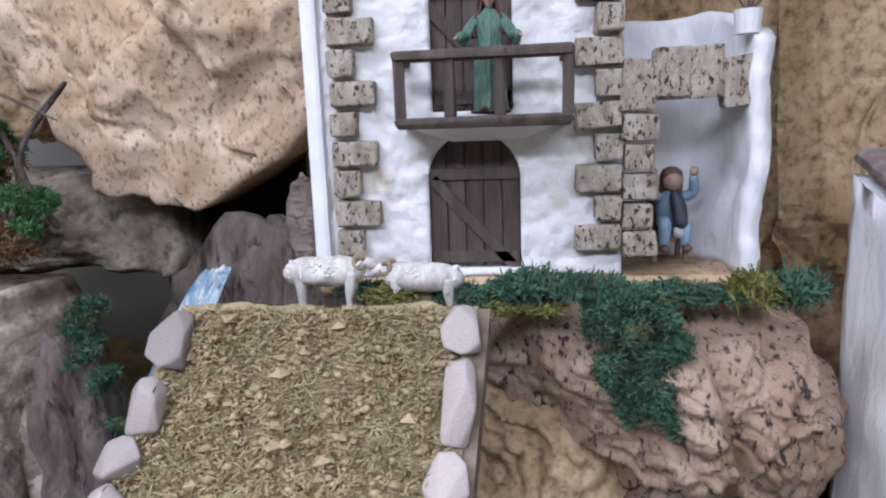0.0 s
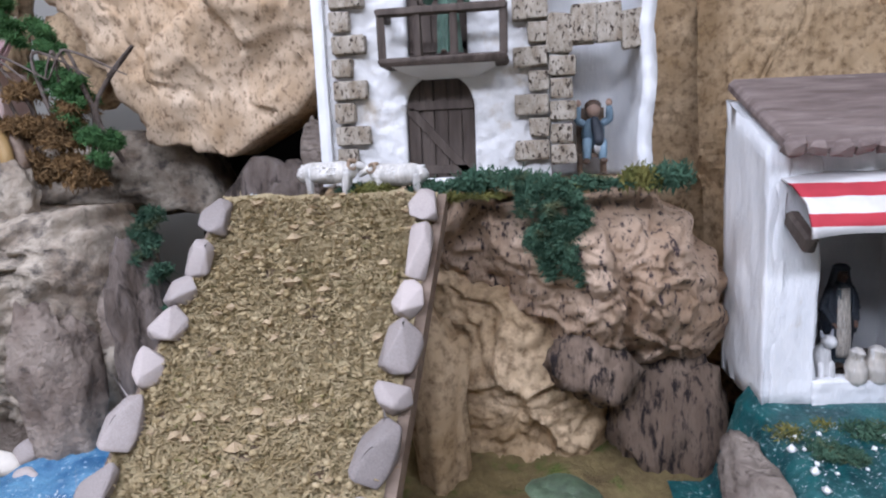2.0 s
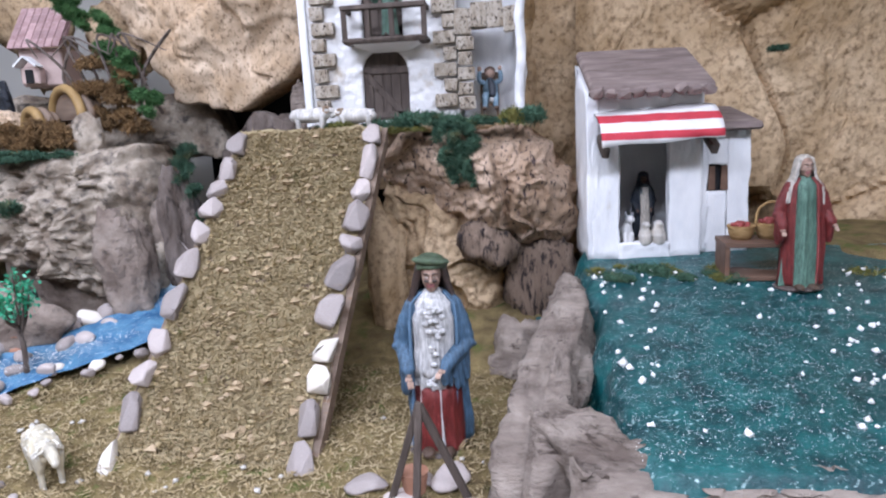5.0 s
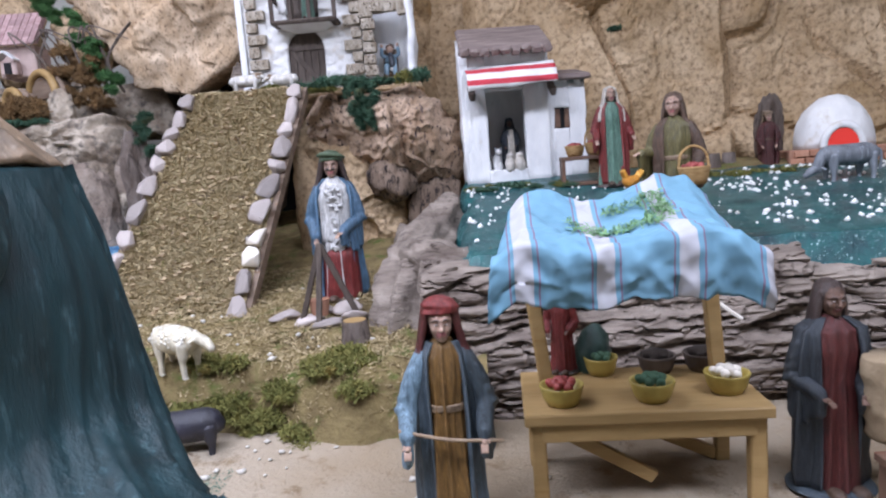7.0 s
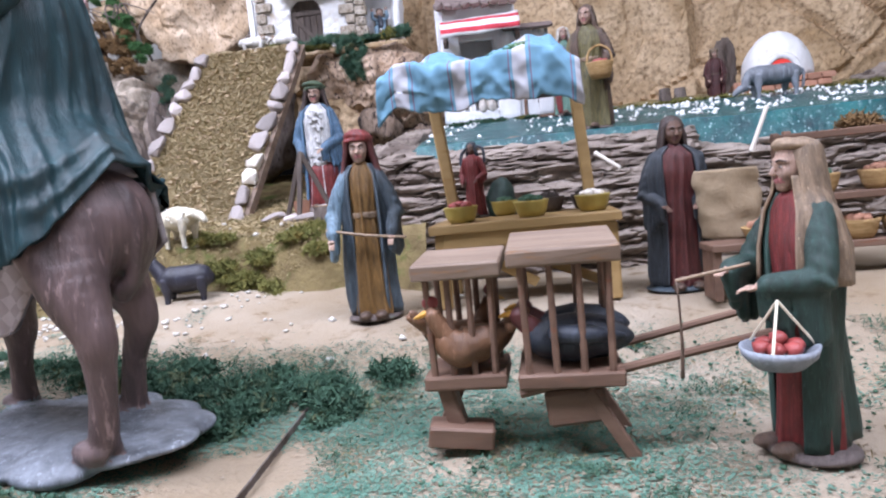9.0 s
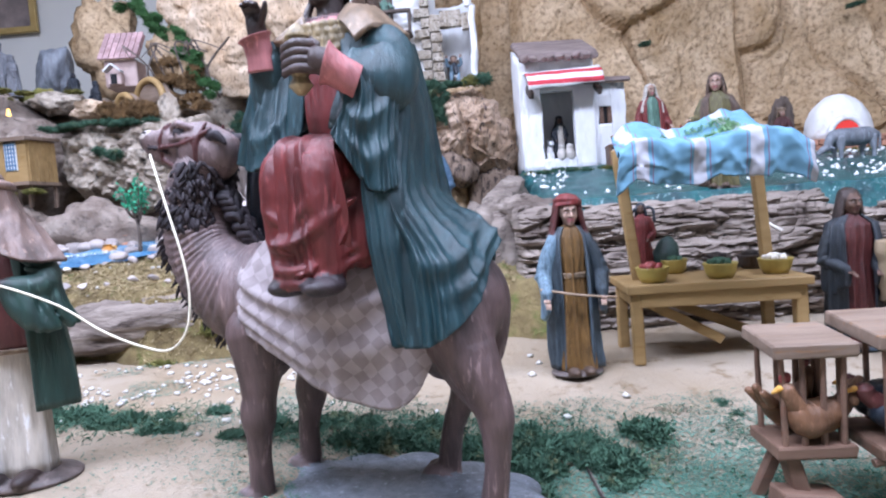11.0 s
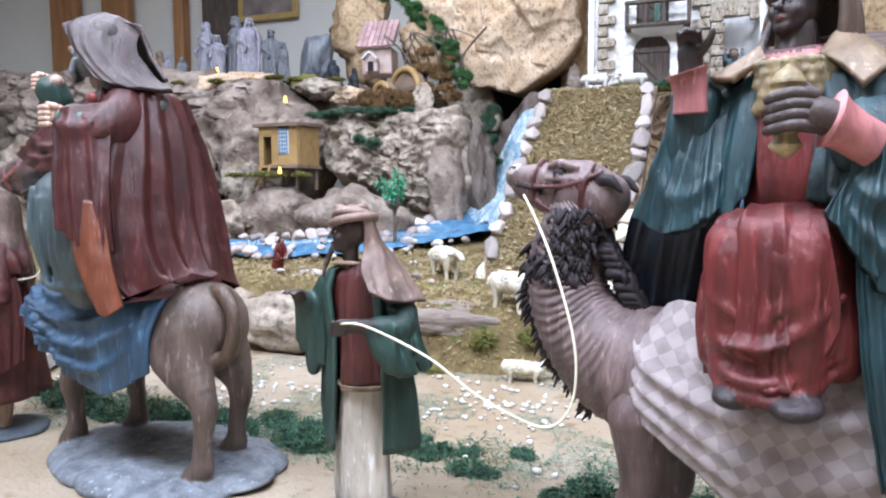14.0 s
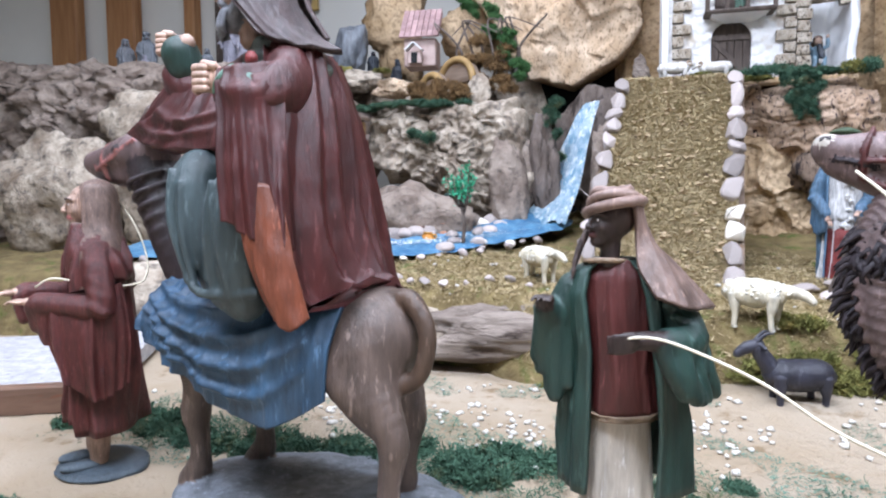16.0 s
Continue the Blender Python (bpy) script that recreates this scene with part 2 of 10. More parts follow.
M["redfruit"] = surf("red_fruit", (0.20, 0.03, 0.03), (0.34, 0.07, 0.06), 60, 0.45, 0.2, 90, spec=0.5, per_object=0.2)
M["gravel"] = surf("grey_gravel", (0.34, 0.33, 0.34), (0.52, 0.51, 0.52), 70, 0.9, 1.0, 150, (0.22, 0.22, 0.23), 0.58, 120, dist=0.004)
M["chip"] = surf("pale_stone_chip", (0.50, 0.47, 0.42), (0.62, 0.59, 0.54), 40, 0.7, 0, 50)
M["bead"] = surf("white_bead", (0.78, 0.78, 0.76), (0.84, 0.84, 0.83), 40, 0.5, 0, 50)
M["leaf_foil"] = surf("bright_green_foil_leaf", (0.02, 0.30, 0.16), (0.08, 0.45, 0.26), 60, 0.4, 0, 50, spec=0.6)
M["pinkwall"] = surf("pink_plaster", (0.46, 0.34, 0.31), (0.60, 0.47, 0.43), 30, 0.85, 0.4, 60)
M["frame_gold"] = surf("gilt_frame", (0.40, 0.28, 0.10), (0.52, 0.38, 0.16), 20, 0.5, 0.2, 60, metal=0.3)
M["picture"] = surf("dim_picture", (0.10, 0.08, 0.08), (0.34, 0.28, 0.26), 6, 0.5, 0, 60)
M["sprig"] = surf("pale_green_sprig", (0.12, 0.26, 0.12), (0.26, 0.40, 0.20), 40, 0.9, 0, 50)
M["sack"] = surf("burlap", (0.22, 0.16, 0.10), (0.34, 0.26, 0.17), 30, 0.95, 0.7, 260, dist=0.002)


def paint(name, c, rough=0.45, dark=0.36, scale=30, spec=0.5, bump=0.5):
    """Painted statue clay: the colour, worn darker in places, with fine folds."""
    d = tuple(v * dark for v in c)
    m = surf(name, d, c, scale, rough, bump, 95, tuple(min(0.8, v * 1.6 + 0.03) for v in c), 0.585, 80, spec=spec, dist=0.004, stretch=(2.2, 2.2, 0.40))
    # a paler tone of the paint along the raised edges, picked by pointiness
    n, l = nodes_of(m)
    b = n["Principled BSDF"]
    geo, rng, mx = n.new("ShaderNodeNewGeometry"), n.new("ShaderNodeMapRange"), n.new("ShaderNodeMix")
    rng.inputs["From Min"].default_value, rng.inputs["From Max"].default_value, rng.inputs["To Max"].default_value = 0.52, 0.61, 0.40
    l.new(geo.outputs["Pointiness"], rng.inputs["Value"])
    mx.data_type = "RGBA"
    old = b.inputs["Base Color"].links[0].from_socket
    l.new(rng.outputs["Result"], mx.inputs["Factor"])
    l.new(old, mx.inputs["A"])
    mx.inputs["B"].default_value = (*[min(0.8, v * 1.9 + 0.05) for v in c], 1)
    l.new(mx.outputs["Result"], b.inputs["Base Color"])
    return m


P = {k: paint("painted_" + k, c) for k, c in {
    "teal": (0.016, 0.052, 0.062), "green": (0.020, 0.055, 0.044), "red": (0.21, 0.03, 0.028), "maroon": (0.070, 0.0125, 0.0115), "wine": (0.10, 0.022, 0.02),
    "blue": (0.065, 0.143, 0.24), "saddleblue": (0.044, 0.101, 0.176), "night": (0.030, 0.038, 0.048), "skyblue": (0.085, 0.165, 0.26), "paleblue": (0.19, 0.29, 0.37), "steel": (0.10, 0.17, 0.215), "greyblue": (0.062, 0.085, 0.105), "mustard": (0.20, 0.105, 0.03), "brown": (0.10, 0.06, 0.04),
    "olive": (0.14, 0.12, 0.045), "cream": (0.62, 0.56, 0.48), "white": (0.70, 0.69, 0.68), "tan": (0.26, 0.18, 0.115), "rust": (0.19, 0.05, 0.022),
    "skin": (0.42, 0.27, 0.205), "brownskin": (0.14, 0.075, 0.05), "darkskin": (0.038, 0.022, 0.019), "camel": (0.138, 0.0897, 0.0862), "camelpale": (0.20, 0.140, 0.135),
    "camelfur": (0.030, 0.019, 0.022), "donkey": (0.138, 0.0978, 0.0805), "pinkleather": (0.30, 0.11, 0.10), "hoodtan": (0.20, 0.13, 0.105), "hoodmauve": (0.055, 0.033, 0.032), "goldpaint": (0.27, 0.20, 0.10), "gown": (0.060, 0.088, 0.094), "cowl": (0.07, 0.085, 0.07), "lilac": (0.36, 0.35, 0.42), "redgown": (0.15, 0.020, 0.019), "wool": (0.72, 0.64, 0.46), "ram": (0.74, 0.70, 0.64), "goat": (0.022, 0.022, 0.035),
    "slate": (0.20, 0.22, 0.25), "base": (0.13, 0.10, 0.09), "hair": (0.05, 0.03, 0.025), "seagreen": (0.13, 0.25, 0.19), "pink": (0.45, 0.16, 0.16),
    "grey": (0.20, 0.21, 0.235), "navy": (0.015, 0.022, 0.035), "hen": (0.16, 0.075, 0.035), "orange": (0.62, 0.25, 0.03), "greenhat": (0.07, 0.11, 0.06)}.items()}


def water(name, c1, c2, glitter):
    m = surf(name, c1, c2, 30, 0.35, 0.8, 90, glitter, 0.585, 190, spec=0.6, dist=0.005)
    return m


M["pond"] = water("teal_glitter_pond", (0.0, 0.024, 0.032), (0.005, 0.112, 0.113), (0.40, 0.56, 0.56))
M["river"] = water("blue_glitter_river", (0.020, 0.105, 0.23), (0.12, 0.29, 0.44), (0.55, 0.66, 0.76))
M["foil"] = surf("crumpled_foil_fall", (0.13, 0.30, 0.44), (0.50, 0.62, 0.70), 34, 0.28, 1.0, 45, (0.80, 0.84, 0.86), 0.52, 60, spec=0.6, metal=0.35, dist=0.012, stretch=(1.6, 1, 0.7))


def glow(name, colour, strength):
    m = bpy.data.materials.new(name)
    n, l = nodes_of(m)
    b = n["Principled BSDF"]
    b.inputs["Base Color"].default_value = (*colour, 1)
    b.inputs["Emission Color"].default_value = (*colour, 1)
    b.inputs["Emission Strength"].default_value = strength
    return m


M["bulb"] = glow("amber_bulb", (1.0, 0.55, 0.12), 2.5)
M["ember"] = glow("red_ember", (0.60, 0.03, 0.02), 0.35)


# ---- building helpers ----
def thing(name, label, category, loc=(0, 0, 0), rz=0.0, group="", kind="", tilt=(0, 0)):
    ob = new(name)
    ob.empty_display_size = 0.02
    ob.matrix_world = pose(*loc, tilt[0], tilt[1], rz)
    return tagged(ob, label, category, group, kind)


def link(name, bm, material, parent=None, label="", smooth=False):
    me = bpy.data.meshes.new(name)
    bm.to_mesh(me)
    bm.free()
    for mt in material if isinstance(material, (list, tuple)) else [material]:
        me.materials.append(mt)
    if smooth:
        me.polygons.foreach_set("use_smooth", [True] * len(me.polygons))
    ob = new(name, me)
    if parent:
        ob.parent = parent
    if label:
        ob["label"] = label
    return ob


def part(name, bm, material, parent, label="", smooth=False):
    return link(name, bm, material, parent, label, smooth)


def raw(name, verts, faces, mats, ids=None, smooth=False, parent=None):
    me = bpy.data.meshes.new(name)
    me.from_pydata([tuple(v) for v in verts], [], faces)
    for mt in mats if isinstance(mats, (list, tuple)) else [mats]:
        me.materials.append(mt)
    if ids is not None:
        me.polygons.foreach_set("material_index", ids)
    if smooth:
        me.polygons.foreach_set("use_smooth", [True] * len(faces))
    me.update()
    ob = new(name, me)
    if parent:
        ob.parent = parent
    return ob


def box(bm, c, s, rot=(0, 0, 0), bevel=0.12, jitter=0.0):
    """A block with chamfered edges; s: full sizes; bevel: part of the smallest side."""
    b = min(s) * bevel
    m = pose(*c, *rot)
    pts = []
    for sx in (-1, 1):
        for sy in (-1, 1):
            for sz in (-1, 1):
                h = [s[0] / 2 * sx, s[1] / 2 * sy, s[2] / 2 * sz]
                for k in range(3):
                    p = [h[i] - (0 if i == k else b * (sx, sy, sz)[i]) for i in range(3)]
                    pts.append(m @ Vector([v + random.uniform(-jitter, jitter) for v in p]))
    vs = [bm.verts.new(p) for p in pts]
    bmesh.ops.convex_hull(bm, input=vs)


def bx(c, s, rot=(0, 0, 0), bevel=0.12, jitter=0.0):
    bm = bmesh.new()
    box(bm, c, s, rot, bevel, jitter)
    return bm


def rod(bm, p0, p1, r0, r1=None, n=8):
    p0, p1 = Vector(p0), Vector(p1)
    d = p1 - p0
    m = Matrix.Translation((p0 + p1) / 2) @ d.to_track_quat("Z", "Y").to_matrix().to_4x4()
    bmesh.ops.create_cone(bm, cap_ends=True, segments=n, radius1=r0, radius2=r0 if r1 is None else r1, depth=d.length, matrix=m)


def rodm(p0, p1, r0, r1=None, n=8):
    bm = bmesh.new()
    rod(bm, p0, p1, r0, r1, n)
    return bm


def curve_pts(pts, k=5):
    """A smooth line through the points."""
    p = [Vector(q) for q in pts]
    if len(p) < 3:
        return [p[0].lerp(p[-1], i / k) for i in range(k + 1)]
    out = []
    for i in range(len(p) - 1):
        a, b, c, d = p[max(i - 1, 0)], p[i], p[i + 1], p[min(i + 2, len(p) - 1)]
        for j in range(k):
            t = j / k
            out.append(0.5 * ((2 * b) + (c - a) * t + (2 * a - 5 * b + 4 * c - d) * t * t + (3 * b - a - 3 * c + d) * t ** 3))
    return out + [p[-1]]


def pleats(rng, count, width):
    """Random folds of a cloth: (place at the top, drift to the hem, width, height, start)."""
    return [((k + rng.uniform(-0.3, 0.3)) / count, rng.uniform(-0.6, 0.6) / count, width * rng.uniform(0.5, 1.15), rng.uniform(0.25, 1.0), rng.choice((-0.3, -0.2, 0.0, 0.25, 0.4)), rng.uniform(0, 6.28))
            for k in range(count)]


def pleat(folds, u, v, round_=False):
    h = 0.0
    for u0, du, w, a, v0, ph in folds:
        d = u - (u0 + du * v + 0.012 * math.sin(4 * v + ph))
        if round_:
            d = (d + 0.5) % 1.0 - 0.5
        g = 1 - abs(d) / w
        if g > 0:
            h = max(h, a * min(1.0, max(0.0, (v - v0) * 3)) * g ** 1.6)
    return h


class Sculpt:
    """Gathers lofted and rounded forms into one mesh with several paints."""

    def __init__(self):
        self.v, self.f, self.m, self.slots = [], [], [], []

    def slot(self, mat):
        if mat not in self.slots:
            self.slots.append(mat)
        return self.slots.index(mat)

    def loft(self, rings, mat, closed=True, caps=True):
        k, n, base = self.slot(mat), len(rings[0]), len(self.v)
        for r in rings:
            self.v += [tuple(p) for p in r]
        for i in range(len(rings) - 1):
            for j in range(n if closed else n - 1):
                a, b = base + i * n + j, base + i * n + (j + 1) % n
                self.f.append((a, b, b + n, a + n))
                self.m.append(k)
        if caps and closed:
            self.f += [tuple(range(base + n - 1, base - 1, -1)), tuple(range(base + (len(rings) - 1) * n, base + len(rings) * n))]
            self.m += [k, k]

    def tube(self, pts, radii, mat, n=12, k=4, flat=1.0, rough=0.0, round_ends=True, ribs=None):
        path = curve_pts(pts, k)
        rr = [np.interp(i / (len(path) - 1) * (len(radii) - 1), range(len(radii)), radii) for i in range(len(path))]
        if round_ends:
            a, z = path[0] - path[1], path[-1] - path[-2]
            path = [path[0] + a.normalized() * rr[0] * 0.6] + path + [path[-1] + z.normalized() * rr[-1] * 0.6]
            rr = [rr[0] * 0.35] + rr + [rr[-1] * 0.35]
        rings, side = [], None
        for i, p in enumerate(path):
            d = (path[min(i + 1, len(path) - 1)] - path[max(i - 1, 0)]).normalized()
            if side is None:
                side = d.cross(Vector((0, 0, 1)) if abs(d.z) < 0.9 else Vector((0, 1, 0))).normalized()
            side = (side - d * side.dot(d)).normalized()
            up = d.cross(side)
            ring = []
            for j in range(n):
                a = 2 * math.pi * j / n
                r = rr[i] * (1 + rough * noise.noise(p * 60 + Vector((math.cos(a), math.sin(a), 0)) * 1.5))
                if ribs:
                    q = i / len(path) * ribs[0] + ribs[2] * abs(math.sin(1.5 * a)) + 0.5 * noise.noise(p * 50 + Vector((0, 0, a)))
                    r += ribs[1] * (1 - 2 * abs(q % 1.0 - 0.5))
                ring.append(p + side * math.cos(a) * r * flat + up * math.sin(a) * r)
            rings.append(ring)
        self.loft(rings, mat)

    def ell(self, c, r, mat, rot=(0, 0, 0), n=14, rough=0.0, freq=4.0):
        m = pose(*c, *rot)
        rings = []
        for i in range(n // 2 + 1):
            th = math.pi * min(max(i / (n // 2), 0.02), 0.98)
            ring = []
            for j in range(n):
                a = 2 * math.pi * j / n
                u = Vector((math.sin(th) * math.cos(a), math.sin(th) * math.sin(a), -math.cos(th)))
                k = 1 + rough * noise.noise(u * freq + Vector(c) * 40)
                ring.append(m @ Vector((u.x * r[0] * k, u.y * r[1] * k, u.z * r[2] * k)))
            rings.append(ring)
        self.loft(rings, mat)

    def robe(self, levels, mat, n=44, folds=9, amp=0.08, arc=None, thick=0.012, seed=0, k=5):
        """A draped cloth over levels of (x, y, z, rx, ry), closed all round or open over an arc (degrees from the front)."""
        lv = np.array(levels, float)
        t = np.linspace(0, len(lv) - 1, (len(lv) - 1) * k + 1)
        cols = [np.interp(t, range(len(lv)), lv[:, c]) for c in range(5)]
        a0, a1 = (0, 360) if arc is None else arc
        rng = random.Random(seed)
        ph = [rng.uniform(0, 6.28) for _ in range(4)]
        rid = pleats(rng, int(folds * 1.7), 0.62 / folds)

        def ring(i, inset):
            f = 1 - i / (len(t) - 1)
            out = []
            for j in range(n):
                d = a0 + (a1 - a0) * j / (n if arc is None else n - 1)
                a = radians(d) - math.pi / 2
                w = amp * (0.25 + f) * (2.6 * pleat(rid, (d / 360) % 1.0, 1 - f, True) - 0.9 + 0.45 * math.sin(3 * a + 6 * f + ph[3]))
                s = 1 + w
                out.append(Vector((cols[0][i] + (cols[3][i] - inset) * s * math.cos(a), cols[1][i] + (cols[4][i] - inset) * s * math.sin(a), cols[2][i])))
            return out

        outer = [ring(i, 0) for i in range(len(t))]
        if arc is None:
            self.loft(outer, mat)
            return
        inner = [ring(i, thick) for i in range(len(t))]
        self.loft([o + list(reversed(q)) for o, q in zip(outer, inner)], mat)

    def sheet(self, top, bottom, mat, folds=6.0, amp=0.006, thick=0.004, n=36, m=16, sag=0.0, seed=0, out=(0, -1, 0)):
        """Hanging cloth between an upper and a lower line."""
        a, b = curve_pts(top, 8), curve_pts(bottom, 8)

        def at(line, u):
            x = u * (len(line) - 1)
            i = min(int(x), len(line) - 2)
            return line[i].lerp(line[i + 1], x - i)

        rng = random.Random(seed)
        rid, o = pleats(rng, max(3, int(folds * 1.8)), 0.55 / folds), Vector(out)
        front, back = [], []
        for j in range(m + 1):
            v = j / m
            row, rear = [], []
            for i in range(n + 1):
                u = i / n
                p = at(a, u).lerp(at(b, u), v)
                q = at(a, min(u + 0.02, 1)).lerp(at(b, min(u + 0.02, 1)), v) - at(a, max(u - 0.02, 0)).lerp(at(b, max(u - 0.02, 0)), v)
                d = at(b, u) - at(a, u)
                nrm = q.cross(d)
                nrm = nrm.normalized() if nrm.length > 1e-9 else o
                if nrm.dot(o) < 0:
                    nrm.negate()
                w = amp * (0.3 + 0.7 * v) * (2.4 * pleat(rid, u, v) - 0.8) + sag * math.sin(math.pi * v) * math.sin(math.pi * u)
                row.append(p + nrm * w)
                rear.append(p + nrm * (w - thick))
            front.append(row)
            back.append(rear)
        self.loft([f + list(reversed(k)) for f, k in zip(front, back)], mat)

    def drape(self, lines, mat, folds=6.0, amp=0.006, thick=0.004, n=60, m=34, seed=0, out=(0, -1, 0), swags=()):
        """Cloth laid through several lines from its top to its hem; swags: (u, half width, v, sag, breadth, height) of hanging folds."""
        rows = [curve_pts(q, 8) for q in lines]
        rng = random.Random(seed)
        rid, o = pleats(rng, max(3, int(folds * 1.8)), 0.55 / folds), Vector(out)

        def at(line, u):
            x = u * (len(line) - 1)
            i = min(int(x), len(line) - 2)
            return line[i].lerp(line[i + 1], x - i)

        cols = []
        for i in range(n + 1):
            c = curve_pts([at(r, i / n) for r in rows], 10)
            cols.append([at(c, j / m) for j in range(m + 1)])
        front, back = [], []
        for j in range(m + 1):
            v = j / m
            row, rear = [], []
            for i in range(n + 1):
                u = i / n
                nrm = (cols[min(i + 1, n)][j] - cols[max(i - 1, 0)][j]).cross(cols[i][min(j + 1, m)] - cols[i][max(j - 1, 0)])
                nrm = nrm.normalized() if nrm.length > 1e-12 else o
                if nrm.dot(o) < 0:
                    nrm.negate()
                w = amp * (0.35 + 0.65 * v) * (2.4 * pleat(rid, u, v) - 0.8)
                for u0, ru, v0, sag, br, hg in swags:
                    k = (u - u0) / ru
                    if abs(k) < 1:
                        w += hg * (1 - k * k) * max(0.0, 1 - abs(v - v0 - sag * (1 - k * k)) / br) ** 1.4
                w += 0.0012 * noise.noise(cols[i][j] * 55)
                row.append(cols[i][j] + nrm * w)
                rear.append(cols[i][j] + nrm * (w - thick))
            front.append(row)
            back.append(rear)
        self.loft([f + list(reversed(k)) for f, k in zip(front, back)], mat)

    def done(self, name, loc=(0, 0, 0), rz=0.0, size=1.0, label="", category="statue", group="", tilt=(0, 0)):
        ob = raw(name, self.v, self.f, self.slots, self.m, True)
        ob.matrix_world = pose(*loc, tilt[0], tilt[1], rz) @ Matrix.Scale(size, 4)
        return tagged(ob, label, category, group)


class Clay:
    """A form modelled by joining rounded limbs, blobs and cloth folds softly, then skinned as one surface."""

    def __init__(self, voxel):
        self.voxel, self.items = voxel, []

    def limb(self, pts, radii, mat, k=0.006, steps=4, sub=False):
        p = np.array(curve_pts(pts, steps))
        r = np.interp(np.linspace(0, len(radii) - 1, len(p)), range(len(radii)), radii)
        self.items.append((p, r, None, mat, k, sub))

    def blob(self, c, r, mat, rot=(0, 0, 0), k=0.006, sub=False):
        m = np.array(pose(0, 0, 0, *rot).to_3x3())
        self.items.append((np.array([c], float), np.array(r, float), m, mat, k, sub))

    def cloth(self, lines, mat, n, r, k=0.004, seed=0, sway=0.0, steps=3, lift=0.35):
        """Hanging cloth: n folds that run through the lines from its top to its hem; r: their thickness, top and hem."""
        rng = random.Random(seed)
        rows = [curve_pts(q, 6) for q in lines]
        for i in range(n):
            u = i / max(n - 1, 1)
            ph, dx = rng.uniform(0, 6.3), rng.uniform(-0.25, 0.25) / n
            big = 1 + lift * rng.uniform(-1, 1)
            pts = []
            for j, row in enumerate(rows):
                x = min(max(u + dx * j / len(rows), 0), 1) * (len(row) - 1)
                a = min(int(x), len(row) - 2)
                pts.append(row[a].lerp(row[a + 1], x - a) + Vector((math.sin(ph + j * 1.7), math.cos(ph + j * 1.3), 0)) * sway * (j > 0))
            self.limb(pts, [r[0] * big, r[-1] * big * rng.uniform(0.85, 1.15)], mat, k, steps)

    def mesh(self):
        h = self.voxel
        lo = np.min([(p - r.max()).min(0) for p, r, m, _, _, sub in self.items if not sub], 0) - 4 * h
        hi = np.max([(p + r.max()).max(0) for p, r, m, _, _, sub in self.items if not sub], 0) + 4 * h
        ax = [np.arange(lo[a], hi[a] + h, h, dtype=np.float32) for a in range(3)]
        shape = [len(a) for a in ax]
        d, best = np.full(shape, 1.0, np.float32), np.full(shape, 1.0, np.float32)
        own = np.zeros(shape, np.int16)
        mats = []

        def cut(a, z, m):
            return tuple(slice(max(0, int((a[i] - m - lo[i]) / h)), min(shape[i], int((z[i] + m - lo[i]) / h) + 2)) for i in range(3))

        for p, r, rot, mat, k, sub in self.items:
            m = k + 3 * h
            if rot is not None:
                s = cut(p[0] - r.max(), p[0] + r.max(), m)
                x, y, z = np.meshgrid(ax[0][s[0]] - p[0][0], ax[1][s[1]] - p[0][1], ax[2][s[2]] - p[0][2], indexing="ij", sparse=True)
                q = [(rot[0, i] * x + rot[1, i] * y + rot[2, i] * z) for i in range(3)]
                k0 = np.sqrt(sum((q[i] / r[i]) ** 2 for i in range(3)))
                k1 = np.sqrt(sum((q[i] / r[i] ** 2) ** 2 for i in range(3)))
                di = k0 * (k0 - 1) / np.maximum(k1, 1e-6)
            else:
                s = cut((p - r[:, None]).min(0), (p + r[:, None]).max(0), m)
                di = np.full([q.stop - q.start for q in s], 1.0, np.float32)
                if di.size == 0:
                    continue
                for a, b, ra, rb in zip(p, p[1:], r, r[1:]):
                    e = cut(np.minimum(a, b) - max(ra, rb), np.maximum(a, b) + max(ra, rb), m)
                    e = tuple(slice(max(e[i].start, s[i].start), min(e[i].stop, s[i].stop)) for i in range(3))
                    x, y, z = np.meshgrid(ax[0][e[0]] - a[0], ax[1][e[1]] - a[1], ax[2][e[2]] - a[2], indexing="ij", sparse=True)
                    g = b - a
                    t = np.clip((x * g[0] + y * g[1] + z * g[2]) / max(g.dot(g), 1e-12), 0, 1)
                    q = np.sqrt((x - g[0] * t) ** 2 + (y - g[1] * t) ** 2 + (z - g[2] * t) ** 2) - (ra + (rb - ra) * t)
                    w = tuple(slice(e[i].start - s[i].start, e[i].stop - s[i].start) for i in range(3))
                    di[w] = np.minimum(di[w], q)
            old = d[s]
            if sub:
                w = np.maximum(k - np.abs(old + di), 0) / k
                d[s] = np.maximum(old, -di) + w * w * k * 0.25
                continue
            w = np.maximum(k - np.abs(old - di), 0) / k
            d[s] = np.minimum(old, di) - w * w * k * 0.25
            if mat not in mats:
                mats.append(mat)
            near = di < best[s]
            own[s] = np.where(near, mats.index(mat), own[s])
            best[s] = np.where(near, di, best[s])
        ins = d < 0
        cnt = sum(ins[i: shape[0] - 1 + i, j: shape[1] - 1 + j, l: shape[2] - 1 + l].astype(np.int8) for i in (0, 1) for j in (0, 1) for l in (0, 1))
        cell = np.argwhere((cnt > 0) & (cnt < 8))
        acc, num = np.zeros((len(cell), 3)), np.zeros((len(cell), 1))
